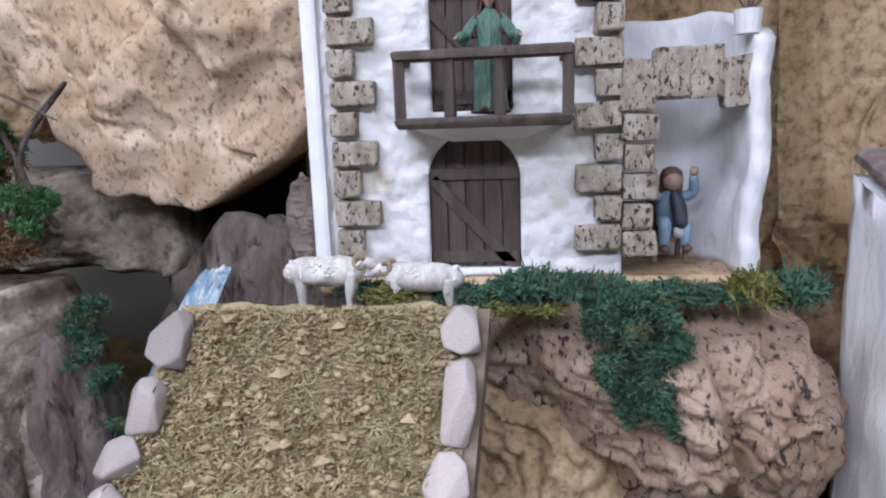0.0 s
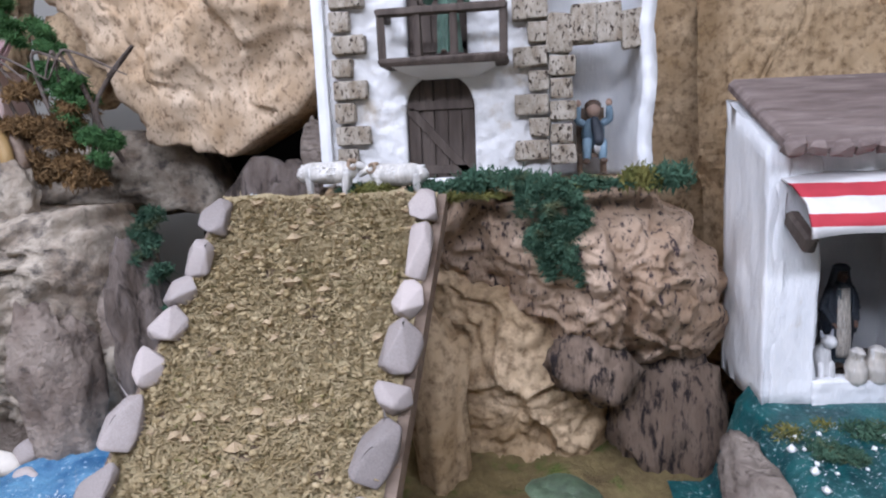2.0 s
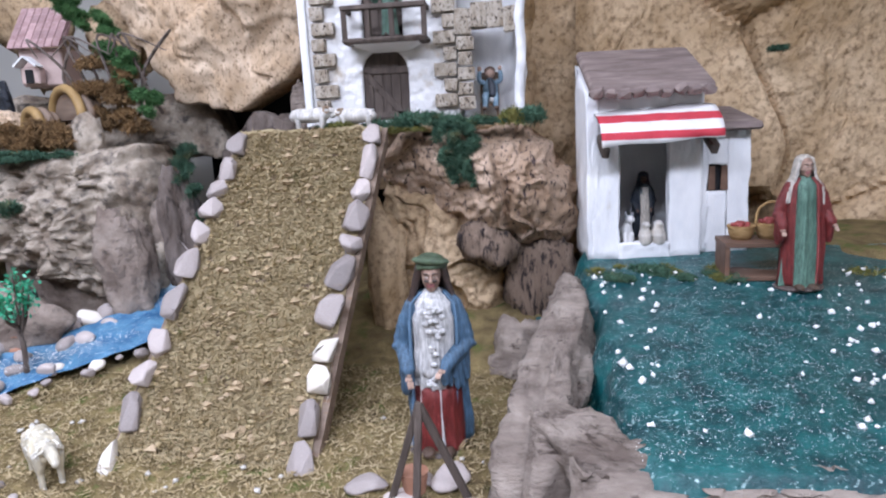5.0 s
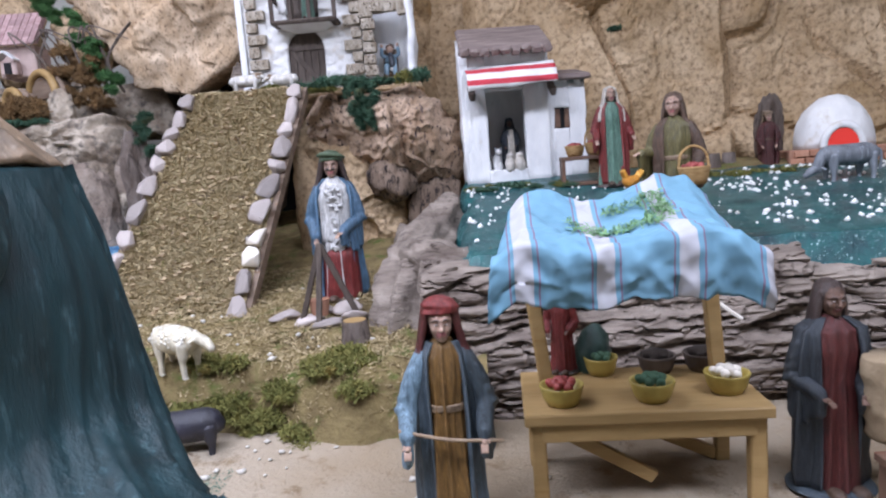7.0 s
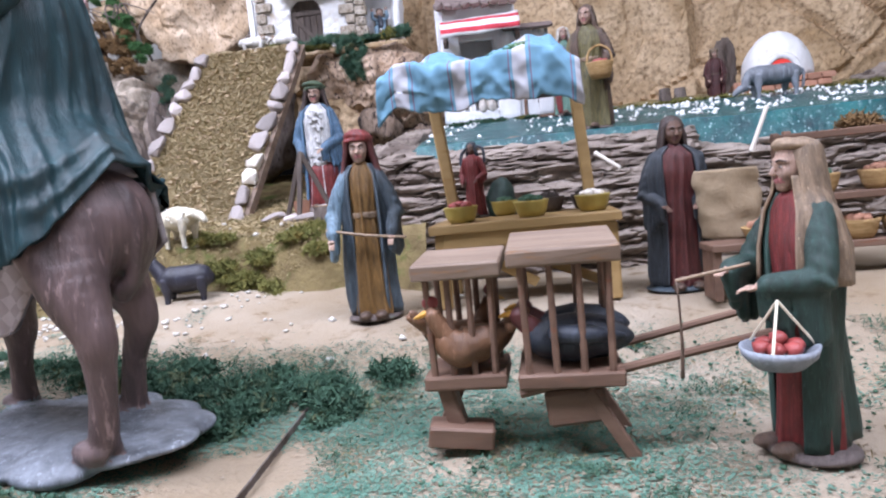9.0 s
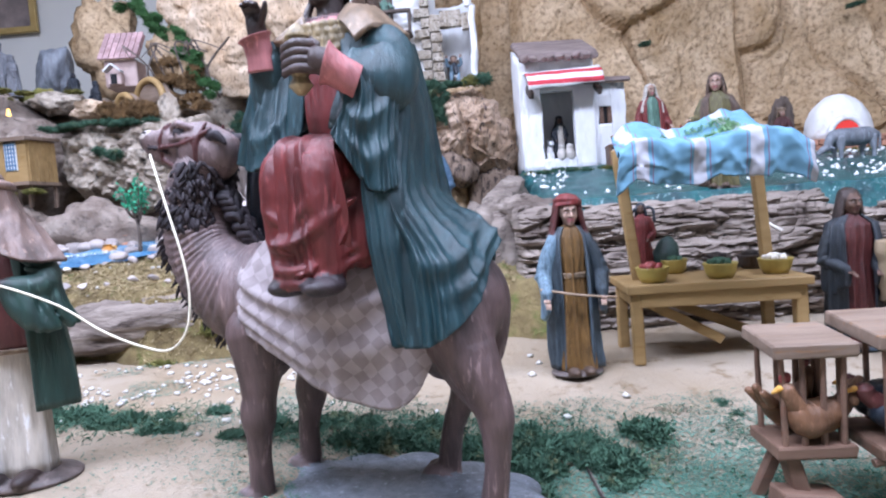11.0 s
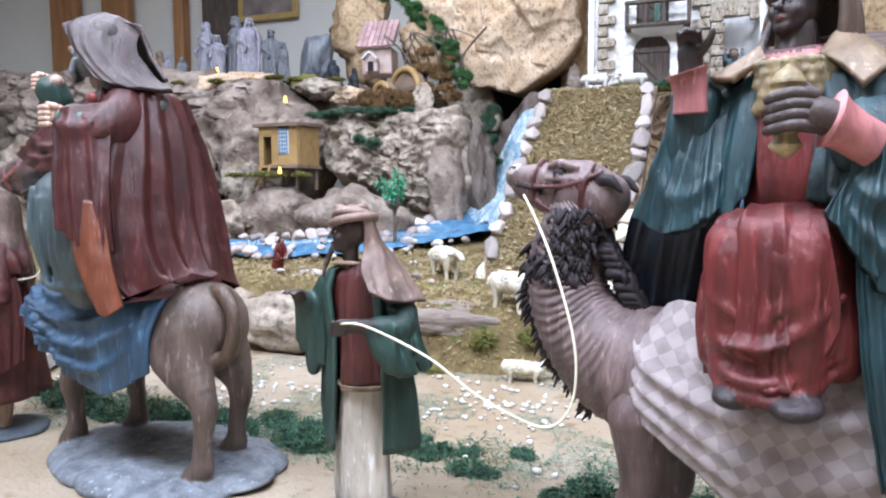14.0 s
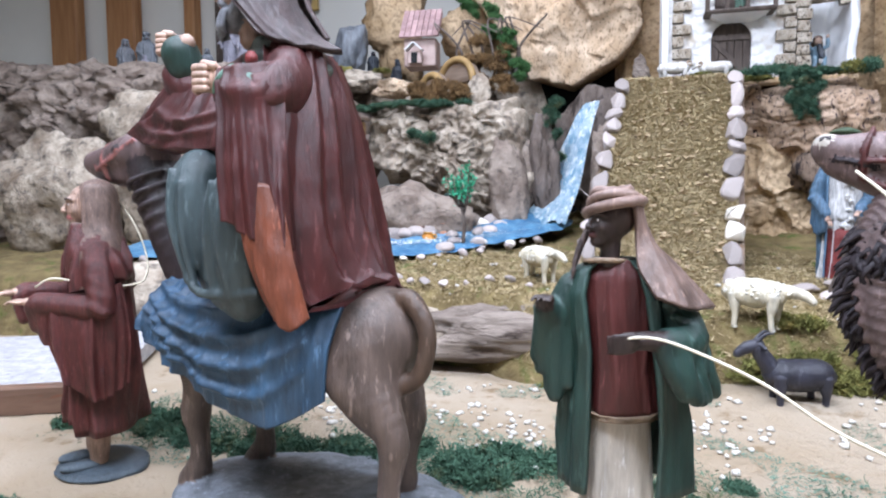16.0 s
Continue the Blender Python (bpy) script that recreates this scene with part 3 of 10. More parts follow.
        for axis in range(3):
            for i in (0, 1):
                for j in (0, 1):
                    a = np.insert(np.array([i, j]), axis, 0)
                    b = np.insert(np.array([i, j]), axis, 1)
                    da, db = d[tuple((cell + a).T)], d[tuple((cell + b).T)]
                    on = (da < 0) != (db < 0)
                    t = np.where(on, da / np.where(on, da - db, 1), 0)
                    acc[on] += (a + (b - a) * t[:, None])[on]
                    num[on] += 1
        v = (cell + acc / num) * h + lo
        idx = np.full([n - 1 for n in shape], -1, np.int64)
        idx[tuple(cell.T)] = np.arange(len(cell))
        quads = []
        for axis in range(3):
            o1, o2 = (axis + 1) % 3, (axis + 2) % 3
            a = [slice(1, -1)] * 3
            b = [slice(1, -1)] * 3
            a[axis], b[axis] = slice(0, -1), slice(1, None)
            e = np.argwhere(ins[tuple(a)] != ins[tuple(b)])
            e[:, o1] += 1
            e[:, o2] += 1
            c = []
            for u, w in ((-1, -1), (0, -1), (0, 0), (-1, 0)):
                q = e.copy()
                q[:, o1] += u
                q[:, o2] += w
                c.append(idx[tuple(q.T)])
            c = np.stack(c, 1)
            back = ~ins[tuple(e.T)]
            c[back] = c[back][:, ::-1]
            quads.append(c[(c >= 0).all(1)])
        f = np.concatenate(quads)
        for _ in range(1):
            tot, num = np.zeros_like(v), np.zeros((len(v), 1))
            for i in range(4):
                for j in (1, 3):
                    np.add.at(tot, f[:, i], v[f[:, (i + j) % 4]])
                    np.add.at(num, f[:, i], 1)
            v = v * 0.5 + 0.5 * tot / np.maximum(num, 1)
        near = np.clip(np.round((v - lo) / h).astype(int), 0, np.array(shape) - 1)
        tag = own[tuple(near.T)]
        return v, f, tag[f[:, 0]], mats


def add_clay(s, clay, m=None):
    """Puts a modelled form into a sculpture, moved by m."""
    v, f, tag, mats = clay.mesh()
    if m is not None:
        q = np.array(m)
        v = v @ q[:3, :3].T + q[:3, 3]
    slots = [s.slot(mt) for mt in mats]
    b = len(s.v)
    s.v += [tuple(p) for p in v.tolist()]
    s.f += [tuple(i + b for i in q) for q in f.tolist()]
    s.m += [slots[t] for t in tag.tolist()]


def head(s, c, size, rz, tilt, skin, hair="hair", beard=None, lips="maroon", voxel=0.024, brows="hair", moustache=None, locks=True):
    """A head of that height from chin to crown, whose face looks to -y before it is turned by rz and tilted back."""
    m = pose(*c, -tilt, 0, rz) @ Matrix.Scale(size, 4)
    k = Clay(voxel)
    sk = P[skin]
    if hair:
        k.blob((0, 0.13, 0.13), (0.39, 0.42, 0.43), P[hair], k=0.05)
        if locks:
            for sx in (-1, 1):
                k.limb([(sx * 0.33, 0.0, 0.25), (sx * 0.38, 0.06, -0.10), (sx * 0.36, 0.10, -0.48)], [0.10, 0.12, 0.08], P[hair], 0.06)
    k.limb([(0, 0.08, -0.25), (0, 0.11, -0.75)], [0.19, 0.20], sk, 0.10)
    k.blob((0, 0.05, 0.10), (0.335, 0.40, 0.38), sk, k=0.05)
    k.blob((0, -0.08, -0.12), (0.28, 0.30, 0.37), sk, k=0.08)
    k.blob((0, -0.25, -0.41), (0.13, 0.11, 0.10), sk, k=0.10)
    for sx in (-1, 1):
        k.blob((sx * 0.17, -0.26, -0.12), (0.11, 0.10, 0.11), sk, k=0.08)
        k.blob((sx * 0.135, -0.41, 0.02), (0.090, 0.060, 0.055), sk, k=0.05, sub=True)
        k.blob((sx * 0.135, -0.315, 0.012), (0.070, 0.055, 0.045), sk, k=0.02)
        k.limb([(sx * 0.05, -0.375, 0.115), (sx * 0.14, -0.360, 0.145), (sx * 0.24, -0.27, 0.11)], [0.045, 0.045, 0.03], sk, 0.04)
        s.ell(tuple(m @ Vector((sx * 0.135, -0.372, 0.012))), (size * 0.050, size * 0.016, size * 0.020), P["cream"], (0, 0, rz), n=8)
        s.ell(tuple(m @ Vector((sx * 0.135, -0.384, 0.014))), (size * 0.021, size * 0.012, size * 0.021), P["hair"], (0, 0, rz), n=8)
        s.tube([m @ Vector((sx * 0.06, -0.415, 0.120)), m @ Vector((sx * 0.14, -0.405, 0.150)), m @ Vector((sx * 0.23, -0.305, 0.115))], [size * 0.018, size * 0.024, size * 0.012], P[brows], 6, 3)
    k.limb([(0, -0.38, 0.08), (0, -0.455, -0.07), (0, -0.485, -0.125)], [0.040, 0.052, 0.064], sk, 0.04)
    for sx in (-1, 1):
        k.blob((sx * 0.055, -0.44, -0.135), (0.045, 0.045, 0.035), sk, k=0.03)
    k.limb([(-0.10, -0.345, -0.275), (0, -0.405, -0.255), (0.10, -0.345, -0.275)], [0.018, 0.034, 0.018], P[lips], 0.02)
    k.limb([(-0.08, -0.345, -0.305), (0, -0.395, -0.315), (0.08, -0.345, -0.305)], [0.018, 0.034, 0.018], P[lips], 0.02)
    if moustache:
        k.limb([(-0.17, -0.33, -0.27), (-0.07, -0.415, -0.215), (0.07, -0.415, -0.215), (0.17, -0.33, -0.27)], [0.035, 0.05, 0.05, 0.035], P[moustache], 0.03)
    if beard:
        rng = random.Random(int(size * 9999))
        k.blob((0, -0.20, -0.44), (0.27, 0.22, 0.25), P[beard], k=0.06)
        k.limb([(-0.29, -0.05, 0.02), (-0.27, -0.12, -0.30), (-0.10, -0.30, -0.50)], [0.06, 0.10, 0.10], P[beard], 0.06)
        k.limb([(0.29, -0.05, 0.02), (0.27, -0.12, -0.30), (0.10, -0.30, -0.50)], [0.06, 0.10, 0.10], P[beard], 0.06)
        for i in range(16):
            x = -0.25 + 0.5 * i / 15
            y = -0.40 + 1.6 * x * x
            k.limb([(x, y, -0.38), (x * 1.05 + 0.03 * rng.uniform(-1, 1), y - 0.04, -0.62), (x * 0.75 + 0.06 * rng.uniform(-1, 1), y + 0.02, -0.86 + 0.5 * abs(x))], [0.05, 0.055, 0.02], P[beard], 0.02)
    add_clay(s, k, m)


# ---- natural forms ----
def fbm(p, f, o=4, h=0.8):
    return noise.fractal(Vector(p) * f, h, 2.1, o)


def facet(p, f, seed=0.0):
    """Height of broken rock: tilted flat pieces with sharp breaks between them."""
    q = Vector(p) * f + Vector((seed, seed * 0.7, -seed)) + Vector((fbm(p, f * 0.9, 2), 0, fbm(Vector(p) + Vector((3, 3, 3)), f * 0.9, 2))) * 0.35
    d, c = noise.voronoi(q)
    n = noise.noise_vector(c[0] * 7.3)
    h = (q - c[0]).dot(n) * 1.1 + noise.noise(c[0] * 5.1) * 0.5
    m = noise.noise_vector(c[1] * 7.3)
    g = (q - c[1]).dot(m) * 1.1 + noise.noise(c[1] * 5.1) * 0.5
    w = 0.5 * max(0.0, 1 - (d[1] - d[0]) / 0.10)
    return h * (1 - w) + g * w - 0.22 * max(0.0, 1 - (d[1] - d[0]) / 0.05)


def crag(name, x0, x1, z0, z1, y, seed, mat, label, amp=0.05, nx=150, nz=110):
    """A broad cliff face of broken pieces, standing upright and facing the front."""
    v = []
    for j in range(nz + 1):
        for i in range(nx + 1):
            x, z = x0 + (x1 - x0) * i / nx, z0 + (z1 - z0) * j / nz
            p = Vector((x, seed * 2.3, z))
            e = min(i, nx - i) / nx
            v.append((x, y - amp * (2.3 * facet(p, 2.3, seed) + 0.8 * fbm(p, 1.6, 3)) - amp * 0.30 * facet(p, 6.0, seed + 5) - amp * 0.06 * facet(p, 22, seed + 9) - 0.0030 * fbm(p, 40, 3) + 0.05 * max(0, 1 - e / 0.05), z))
    f = [(j * (nx + 1) + i, j * (nx + 1) + i + 1, (j + 1) * (nx + 1) + i + 1, (j + 1) * (nx + 1) + i) for j in range(nz) for i in range(nx)]
    ob = raw(name, v, f, mat, None, False)
    ob.modifiers.new("thick", "SOLIDIFY").thickness = 0.02
    return tagged(ob, label, "cliff", "", "structure")


def bluff(name, outline, y, bulge, seed, mat, label, category="rock", depth=0.12, crease=0.03, n=200, rings=46, skew=(0, 0), kind="", fine=1.0):
    """A rock of a given outline in x and z, that stands out by bulge to the front and is flat behind."""
    o = [Vector((px, 0, pz)) for px, pz in outline]
    per = [(o[(i + 1) % len(o)] - o[i]).length for i in range(len(o))]
    tot = sum(per)
    pts, i, acc = [], 0, 0.0
    for k in range(n):
        d = tot * k / n
        while d > acc + per[i]:
            acc += per[i]
            i += 1
        pts.append(o[i].lerp(o[(i + 1) % len(o)], (d - acc) / per[i]))
    for _ in range(1):
        pts = [(pts[k - 1] + pts[k] * 2 + pts[(k + 1) % n]) / 4 for k in range(n)]
    c = sum(pts, Vector()) / n + Vector((skew[0], 0, skew[1]))
    rng = random.Random(seed)
    planes = [(rng.uniform(-1, 1), rng.uniform(-1, 1), rng.uniform(0.75, 1.05)) for _ in range(9)]
    size = max(p.x for p in pts) - min(p.x for p in pts)
    loops = []
    for r in range(rings + 1):
        s = 1 - (r / rings) ** 1.15
        ring = []
        for k, p in enumerate(pts):
            q = c + (p - c) * max(s, 0.01)
            u = ((q.x - c.x) / size * 2, (q.z - c.z) / size * 2)
            f = min([w - a * u[0] - b * u[1] for a, b, w in planes] + [1.0])
            h = bulge * (1 - s ** 2.4) ** 0.6 * max(0.25, 0.55 + 0.45 * f)
            w = Vector((q.x, seed * 3.1, q.z))
            nz = facet(w, 6.0, seed) * crease * 1.15 + fbm(w, 5, 3) * crease * 0.35 + fine * (abs(fbm(w + Vector((9, 0, 3)), 11, 5)) * -crease * 0.7 - abs(fbm(w + Vector((2, 0, 7)), 27, 4)) * crease * 0.55 + fbm(w, 60, 3) * crease * 0.16)
            edge = fbm(w + Vector((0, 5, 0)), 11, 4) * crease * 0.5
            ring.append(Vector((q.x + edge * s, y - h + nz * min(1, 3 * (1 - s) + 0.35), q.z + edge * s * 0.8)))
        loops.append(ring)
    back = [Vector((p.x, y + depth, p.z)) for p in pts]
    sc = Sculpt()
    sc.loft([back] + loops, mat)
    ob = raw(name, sc.v, sc.f, [mat], None, True)
    return tagged(ob, label, category, "", kind)


def boulder(name, c, r, seed, mat, label, category="rock", facets=14, rough=0.12, sub=4, rz=0.0, stretch=1.0, group=""):
    """A broken boulder: a rounded body cut by planes, with a rough skin."""
    rng = random.Random(seed)
    pl = []
    for _ in range(facets):
        v = Vector((rng.gauss(0, 1), rng.gauss(0, 1), rng.gauss(0, 1))).normalized()
        pl.append((v, rng.uniform(0.72, 0.95)))
    bm = bmesh.new()
    bmesh.ops.create_icosphere(bm, subdivisions=sub, radius=1)
    for v in bm.verts:
        u = v.co.normalized()
        k = min([d / max(u.dot(q), 1e-3) for q, d in pl if u.dot(q) > 0.2] + [1.08])
        s = Vector((u.x, u.y, u.z * stretch))
        k += rough * (fbm(s + Vector((seed, 0, 0)), 2.2, 5) * 0.8 - abs(fbm(s + Vector((0, seed, 4)), 3.1, 4)) * 0.6)
        v.co = Vector((u.x * r[0] * k, u.y * r[1] * k, u.z * r[2] * k))
    ob = link(name, bm, mat, None, "", True)
    ob.matrix_world = pose(*c, 0, 0, rz)
    return tagged(ob, label, category, group)


def pebble_mesh(seed, mat, sub=3):
    rng = random.Random(seed)
    bm = bmesh.new()
    bmesh.ops.create_icosphere(bm, subdivisions=sub, radius=1)
    pl = [(Vector((rng.gauss(0, 1), rng.gauss(0, 1), rng.gauss(0, 1))).normalized(), rng.uniform(0.62, 0.92)) for _ in range(11)]
    for v in bm.verts:
        u = v.co.normalized()
        k = min([d / max(u.dot(q), 1e-3) for q, d in pl if u.dot(q) > 0.3] + [1.0])
        v.co = u * (k * 0.93 + 0.07 + 0.05 * fbm(u + Vector((seed, 0, 0)), 1.5, 3))
    me = bpy.data.meshes.new("pebble")
    bm.to_mesh(me)
    bm.free()
    me.materials.append(mat)
    me.polygons.foreach_set("use_smooth", [True] * len(me.polygons))
    return me


def moss_mesh(seed, mat, blades, size, length, flat=0.5, width=0.0016, droop=0.5):
    """A tuft of many thin bent strands inside a flattened ball."""
    rng = random.Random(seed)
    v, f = [], []
    for _ in range(blades):
        while True:
            p = Vector((rng.uniform(-1, 1), rng.uniform(-1, 1), rng.uniform(0, 1)))
            if p.length < 1 - 0.35 * rng.random() and noise.noise(p * 2.8 + Vector((seed, 0, 0))) > 0.0:
                break
        p = Vector((p.x * size, p.y * size, p.z * size * flat))
        d = Vector((rng.gauss(0, 1), rng.gauss(0, 1), rng.gauss(0.25, 0.8))).normalized() * length * rng.uniform(0.5, 1.3)
        e = d + Vector((rng.gauss(0, 1), rng.gauss(0, 1), rng.gauss(-droop, 0.8))).normalized() * length * 0.6
        s = d.cross(Vector((rng.gauss(0, 1), rng.gauss(0, 1), rng.gauss(0, 1)))).normalized() * width * rng.uniform(0.6, 1.6)
        b = len(v)
        v += [p - s, p + s, p + d + s, p + d - s, p + e]
        f += [(b, b + 1, b + 2, b + 3), (b + 3, b + 2, b + 4)]
    me = bpy.data.meshes.new("moss")
    me.from_pydata([tuple(q) for q in v], [], f)
    me.materials.append(mat)
    return me


MOSS = {k: [moss_mesh(i * 7 + j, M[k], 1000, 0.036, 0.010, 0.55, 0.0009) for i in range(3)] for j, k in enumerate(("moss", "moss_olive", "fern", "dryplant"))}


def tuft(kind, c, s, seed=0, rz=None, label="", tilt=(0, 0), group="moss tufts"):
    rng = random.Random(seed * 13 + int(c[0] * 1000))
    ob = new("moss_tuft", MOSS[kind][rng.randrange(3)])
    ob.matrix_world = pose(*c, *tilt, rng.uniform(0, 360) if rz is None else rz) @ Matrix.Diagonal((s[0], s[1], s[2], 1))
    words = {"moss": "dark green dyed moss tuft lying on the rock", "moss_olive": "olive brown moss tuft on the earth bank",
             "fern": "bright green feathery plant beside the big rock", "dryplant": "dry orange-brown grass tuft on the ledge"}
    return tagged(ob, label or words[kind], "moss", group)


def scatter(name, n, place, size, mats, seed, label, category, flat=1.0, sides=4):
    """Many tiny crumbs in one mesh; place(rng) gives a point, or None."""
    rng = random.Random(seed)
    v, f = [], []
    while n:
        n -= 1
        p = place(rng)
        if p is None:
            continue
        r = size * rng.uniform(0.45, 1.5)
        b = len(v)
        if sides == 2:
            d = Vector((rng.gauss(0, 1), rng.gauss(0, 1), rng.gauss(0, 0.45))).normalized() * r
            e = d + Vector((rng.gauss(0, 1), rng.gauss(0, 1), rng.gauss(0, 0.6))).normalized() * r * 0.8
            w = d.cross(Vector((rng.gauss(0, 1), rng.gauss(0, 1), 2))).normalized() * size * 0.11
            q = Vector(p)
            v += [tuple(q - w), tuple(q + w), tuple(q + d + w), tuple(q + d - w), tuple(q + e)]
            f += [(b, b + 1, b + 2, b + 3), (b + 3, b + 2, b + 4)]
        elif sides == 3:
            a = rng.uniform(0, 6.28)
            for k in range(3):
                v.append((p[0] + r * math.cos(a + k * 2.1) * rng.uniform(0.3, 1.2), p[1] + r * math.sin(a + k * 2.1) * rng.uniform(0.3, 1.2), p[2] + rng.uniform(0, r * flat)))
            f.append((b, b + 1, b + 2))
        else:
            q = Euler((rng.uniform(0, 6), rng.uniform(0, 6), rng.uniform(0, 6))).to_matrix()
            for o in ((1, 0, 0), (-1, 0, 0), (0, 0.8, 0), (0, -0.8, 0), (0, 0, 0.8), (0, 0, -0.8)):
                w = q @ Vector(o) * r * rng.uniform(0.75, 1.2)
                v.append((p[0] + w.x, p[1] + w.y, p[2] + w.z * flat))
            f += [(b + i, b + j, b + k) for i, j, k in ((0, 2, 4), (2, 1, 4), (1, 3, 4), (3, 0, 4), (2, 0, 5), (1, 2, 5), (3, 1, 5), (0, 3, 5))]
    return tagged(raw(name, v, f, mats, None, sides == 4), label, category, "", "stuff")


# ---- the room round the display ----
def room():
    for nm, c, s in (("wall_north", (0, 1.75, 0.45), (7, 0.1, 2.6)), ("wall_south", (0, -3.6, 0.45), (7, 0.1, 2.6)), ("wall_west", (-3.5, -0.9, 0.45), (0.1, 5.2, 2.6)),
                     ("wall_east", (3.5, -0.9, 0.45), (0.1, 5.2, 2.6))):
        tagged(link(nm, bx(c, s, bevel=0.02), M["wallpaint"]), "plain painted room wall", "wall", "", "structure")
    tagged(link("ceiling", bx((0, -0.9, 1.8), (7.2, 5.6, 0.1), bevel=0.02), M["ceiling"]), "plain white ceiling", "ceiling", "", "structure")
    tagged(link("floor", bx((0, -0.9, -0.9), (7.2, 5.6, 0.1), bevel=0.02), M["floor"]), "plain room floor", "floor", "", "structure")


room()


def grid(name, x0, x1, y0, y1, nx, ny, h, mat, label, category, kind="structure", skirt=0.0):
    v = [(x0 + (x1 - x0) * i / nx, y0 + (y1 - y0) * j / ny) for j in range(ny + 1) for i in range(nx + 1)]
    v = [(x, y, h(x, y)) for x, y in v]
    f = [(j * (nx + 1) + i, j * (nx + 1) + i + 1, (j + 1) * (nx + 1) + i + 1, (j + 1) * (nx + 1) + i) for j in range(ny) for i in range(nx)]
    if skirt:
        b = len(v)
        v += [(x, y, z - skirt) for x, y, z in v[: nx + 1]]
        f += [(i + 1, i, b + i, b + i + 1) for i in range(nx)]
    return tagged(raw(name, v, f, mat, None, True), label, category, "", kind)


def step(v, a, b):
    t = min(max((v - a) / (b - a), 0), 1)
    return t * t * (3 - 2 * t)


def sand_z(x, y):
    dip = -0.045 * step(x, 0.0, 0.40) * step(-y, 0.17, 0.42)
    return dip + 0.004 * fbm((x, y, 0), 6, 3) + 0.002 * fbm((x, y, 3), 30, 3) + 0.02 * step(y, -0.12, 0.05) * step(x, -0.2, 0.05) * (1 - step(x, 0.3, 0.5))


def bank_z(x, y):
    """The mossy ground behind the sand: a low bank, then a gentle rise."""
    edge = 0.045 + 0.02 * fbm((x, 0, 1), 9, 3) + 0.075 * (1 - step(x, -0.42, -0.25)) - 0.05 * step(x, 0.05, 0.3)
    top = 0.105 + 0.12 * (y - 0.1) if x > -0.3 else 0.125 + 0.10 * (y - 0.2)
    top += 0.012 * fbm((x, y, 0), 7, 4) + 0.004 * fbm((x, y, 2), 40, 3)
    return -0.02 + (top + 0.02) * step(y, edge - 0.02, edge + 0.06)


def pond_z(x, y):
    return 0.225 + 0.15 * (y - 0.14) + 0.003 * fbm((x, y, 0), 14, 3) - 0.12 * (1 - step(x + 0.03 * fbm((x, y, 5), 9, 3), 0.40, 0.45))


grid("ground", -2.4, 2.6, -1.9, 0.5, 250, 130, sand_z, M["sand"], "pale sawdust sand spread over the display table", "ground")
grid("ground_bank", -1.9, 0.46, -0.02, 1.5, 236, 150, bank_z, M["earth"], "brown mossy earth bank behind the sand", "ground")
grid("pond", 0.36, 1.9, 0.12, 0.72, 120, 50, pond_z, M["pond"], "teal glittering pond surface with white beads", "water", skirt=0.2)
tagged(link("table_board", bx((0.1, -0.2, -0.14), (5.0, 3.4, 0.05), bevel=0.05), M["wood"]), "plain display table board under the sand", "table", "", "structure")

# Pale crumpled rock-paper cliffs behind everything.
crag("cliff", 0.26, 0.52, 0.15, 1.25, 1.06, 3, M["paper"], "ochre crumpled rock paper cliff beside the tower", 0.04, 60, 110)
crag("cliff", 0.47, 1.17, 0.15, 1.25, 0.98, 11, M["paper"], "ochre crumpled rock paper cliff behind the pond", 0.055)
crag("cliff", 1.13, 2.5, 0.15, 1.25, 0.97, 5, M["paper"], "ochre crumpled rock paper cliff behind the oven", 0.055, 200, 110)
crag("cliff", -0.18, 0.40, 0.4, 1.2, 1.10, 8, M["paper"], "ochre rock paper behind the white tower", 0.03, 90, 90)
# Added board: its near-black colour gives the gaps between cliffs their shade.
tagged(link("backdrop", bx((0.6, 1.3, 0.5), (4.0, 0.03, 2.0)), M["black"]), "added near-black board standing in for shade behind the rock paper cliffs", "backdrop", "", "structure").location = (0.9, 0, 0)
bluff("big_rock", [(-0.30, 0.60), (-0.40, 0.63), (-0.50, 0.74), (-0.60, 0.90), (-0.66, 1.15), (-0.10, 1.15), (-0.10, 0.80), (-0.14, 0.69), (-0.22, 0.64)], 1.02, 0.085, 21, M["paper_pale"],
      "large pale tan rock paper boulder leaning over the stream", crease=0.060, skew=(0.0, 0.05), fine=0.30)
bluff("rock_outcrop", [(0.075, 0.44), (0.10, 0.545), (0.35, 0.545), (0.40, 0.505), (0.452, 0.425), (0.450, 0.350), (0.415, 0.300), (0.35, 0.305), (0.29, 0.335), (0.20, 0.325), (0.12, 0.36)], 0.82, 0.15, 31, M["rock_pink"],
      "pinkish brown cork rock overhang with dark streaks", crease=0.062, fine=0.40, skew=(0.04, 0.02))
bluff("rock_hollow", [(0.040, 0.08), (0.050, 0.30), (0.085, 0.46), (0.20, 0.47), (0.31, 0.42), (0.30, 0.34), (0.325, 0.26), (0.30, 0.20), (0.33, 0.08)], 0.84, 0.085, 37, M["paper"],
      "ochre tan hollow rock under the streaked overhang", crease=0.050, fine=0.35)
bluff("rock_ledge", [(-0.80, 0.36), (-0.84, 0.50), (-0.60, 0.535), (-0.42, 0.535), (-0.385, 0.46), (-0.375, 0.33), (-0.38, 0.18), (-0.45, 0.17), (-0.62, 0.30)], 0.80, 0.085, 41, M["paper_grey"],
      "pale grey craggy rock ledge beside the stream", crease=0.055)
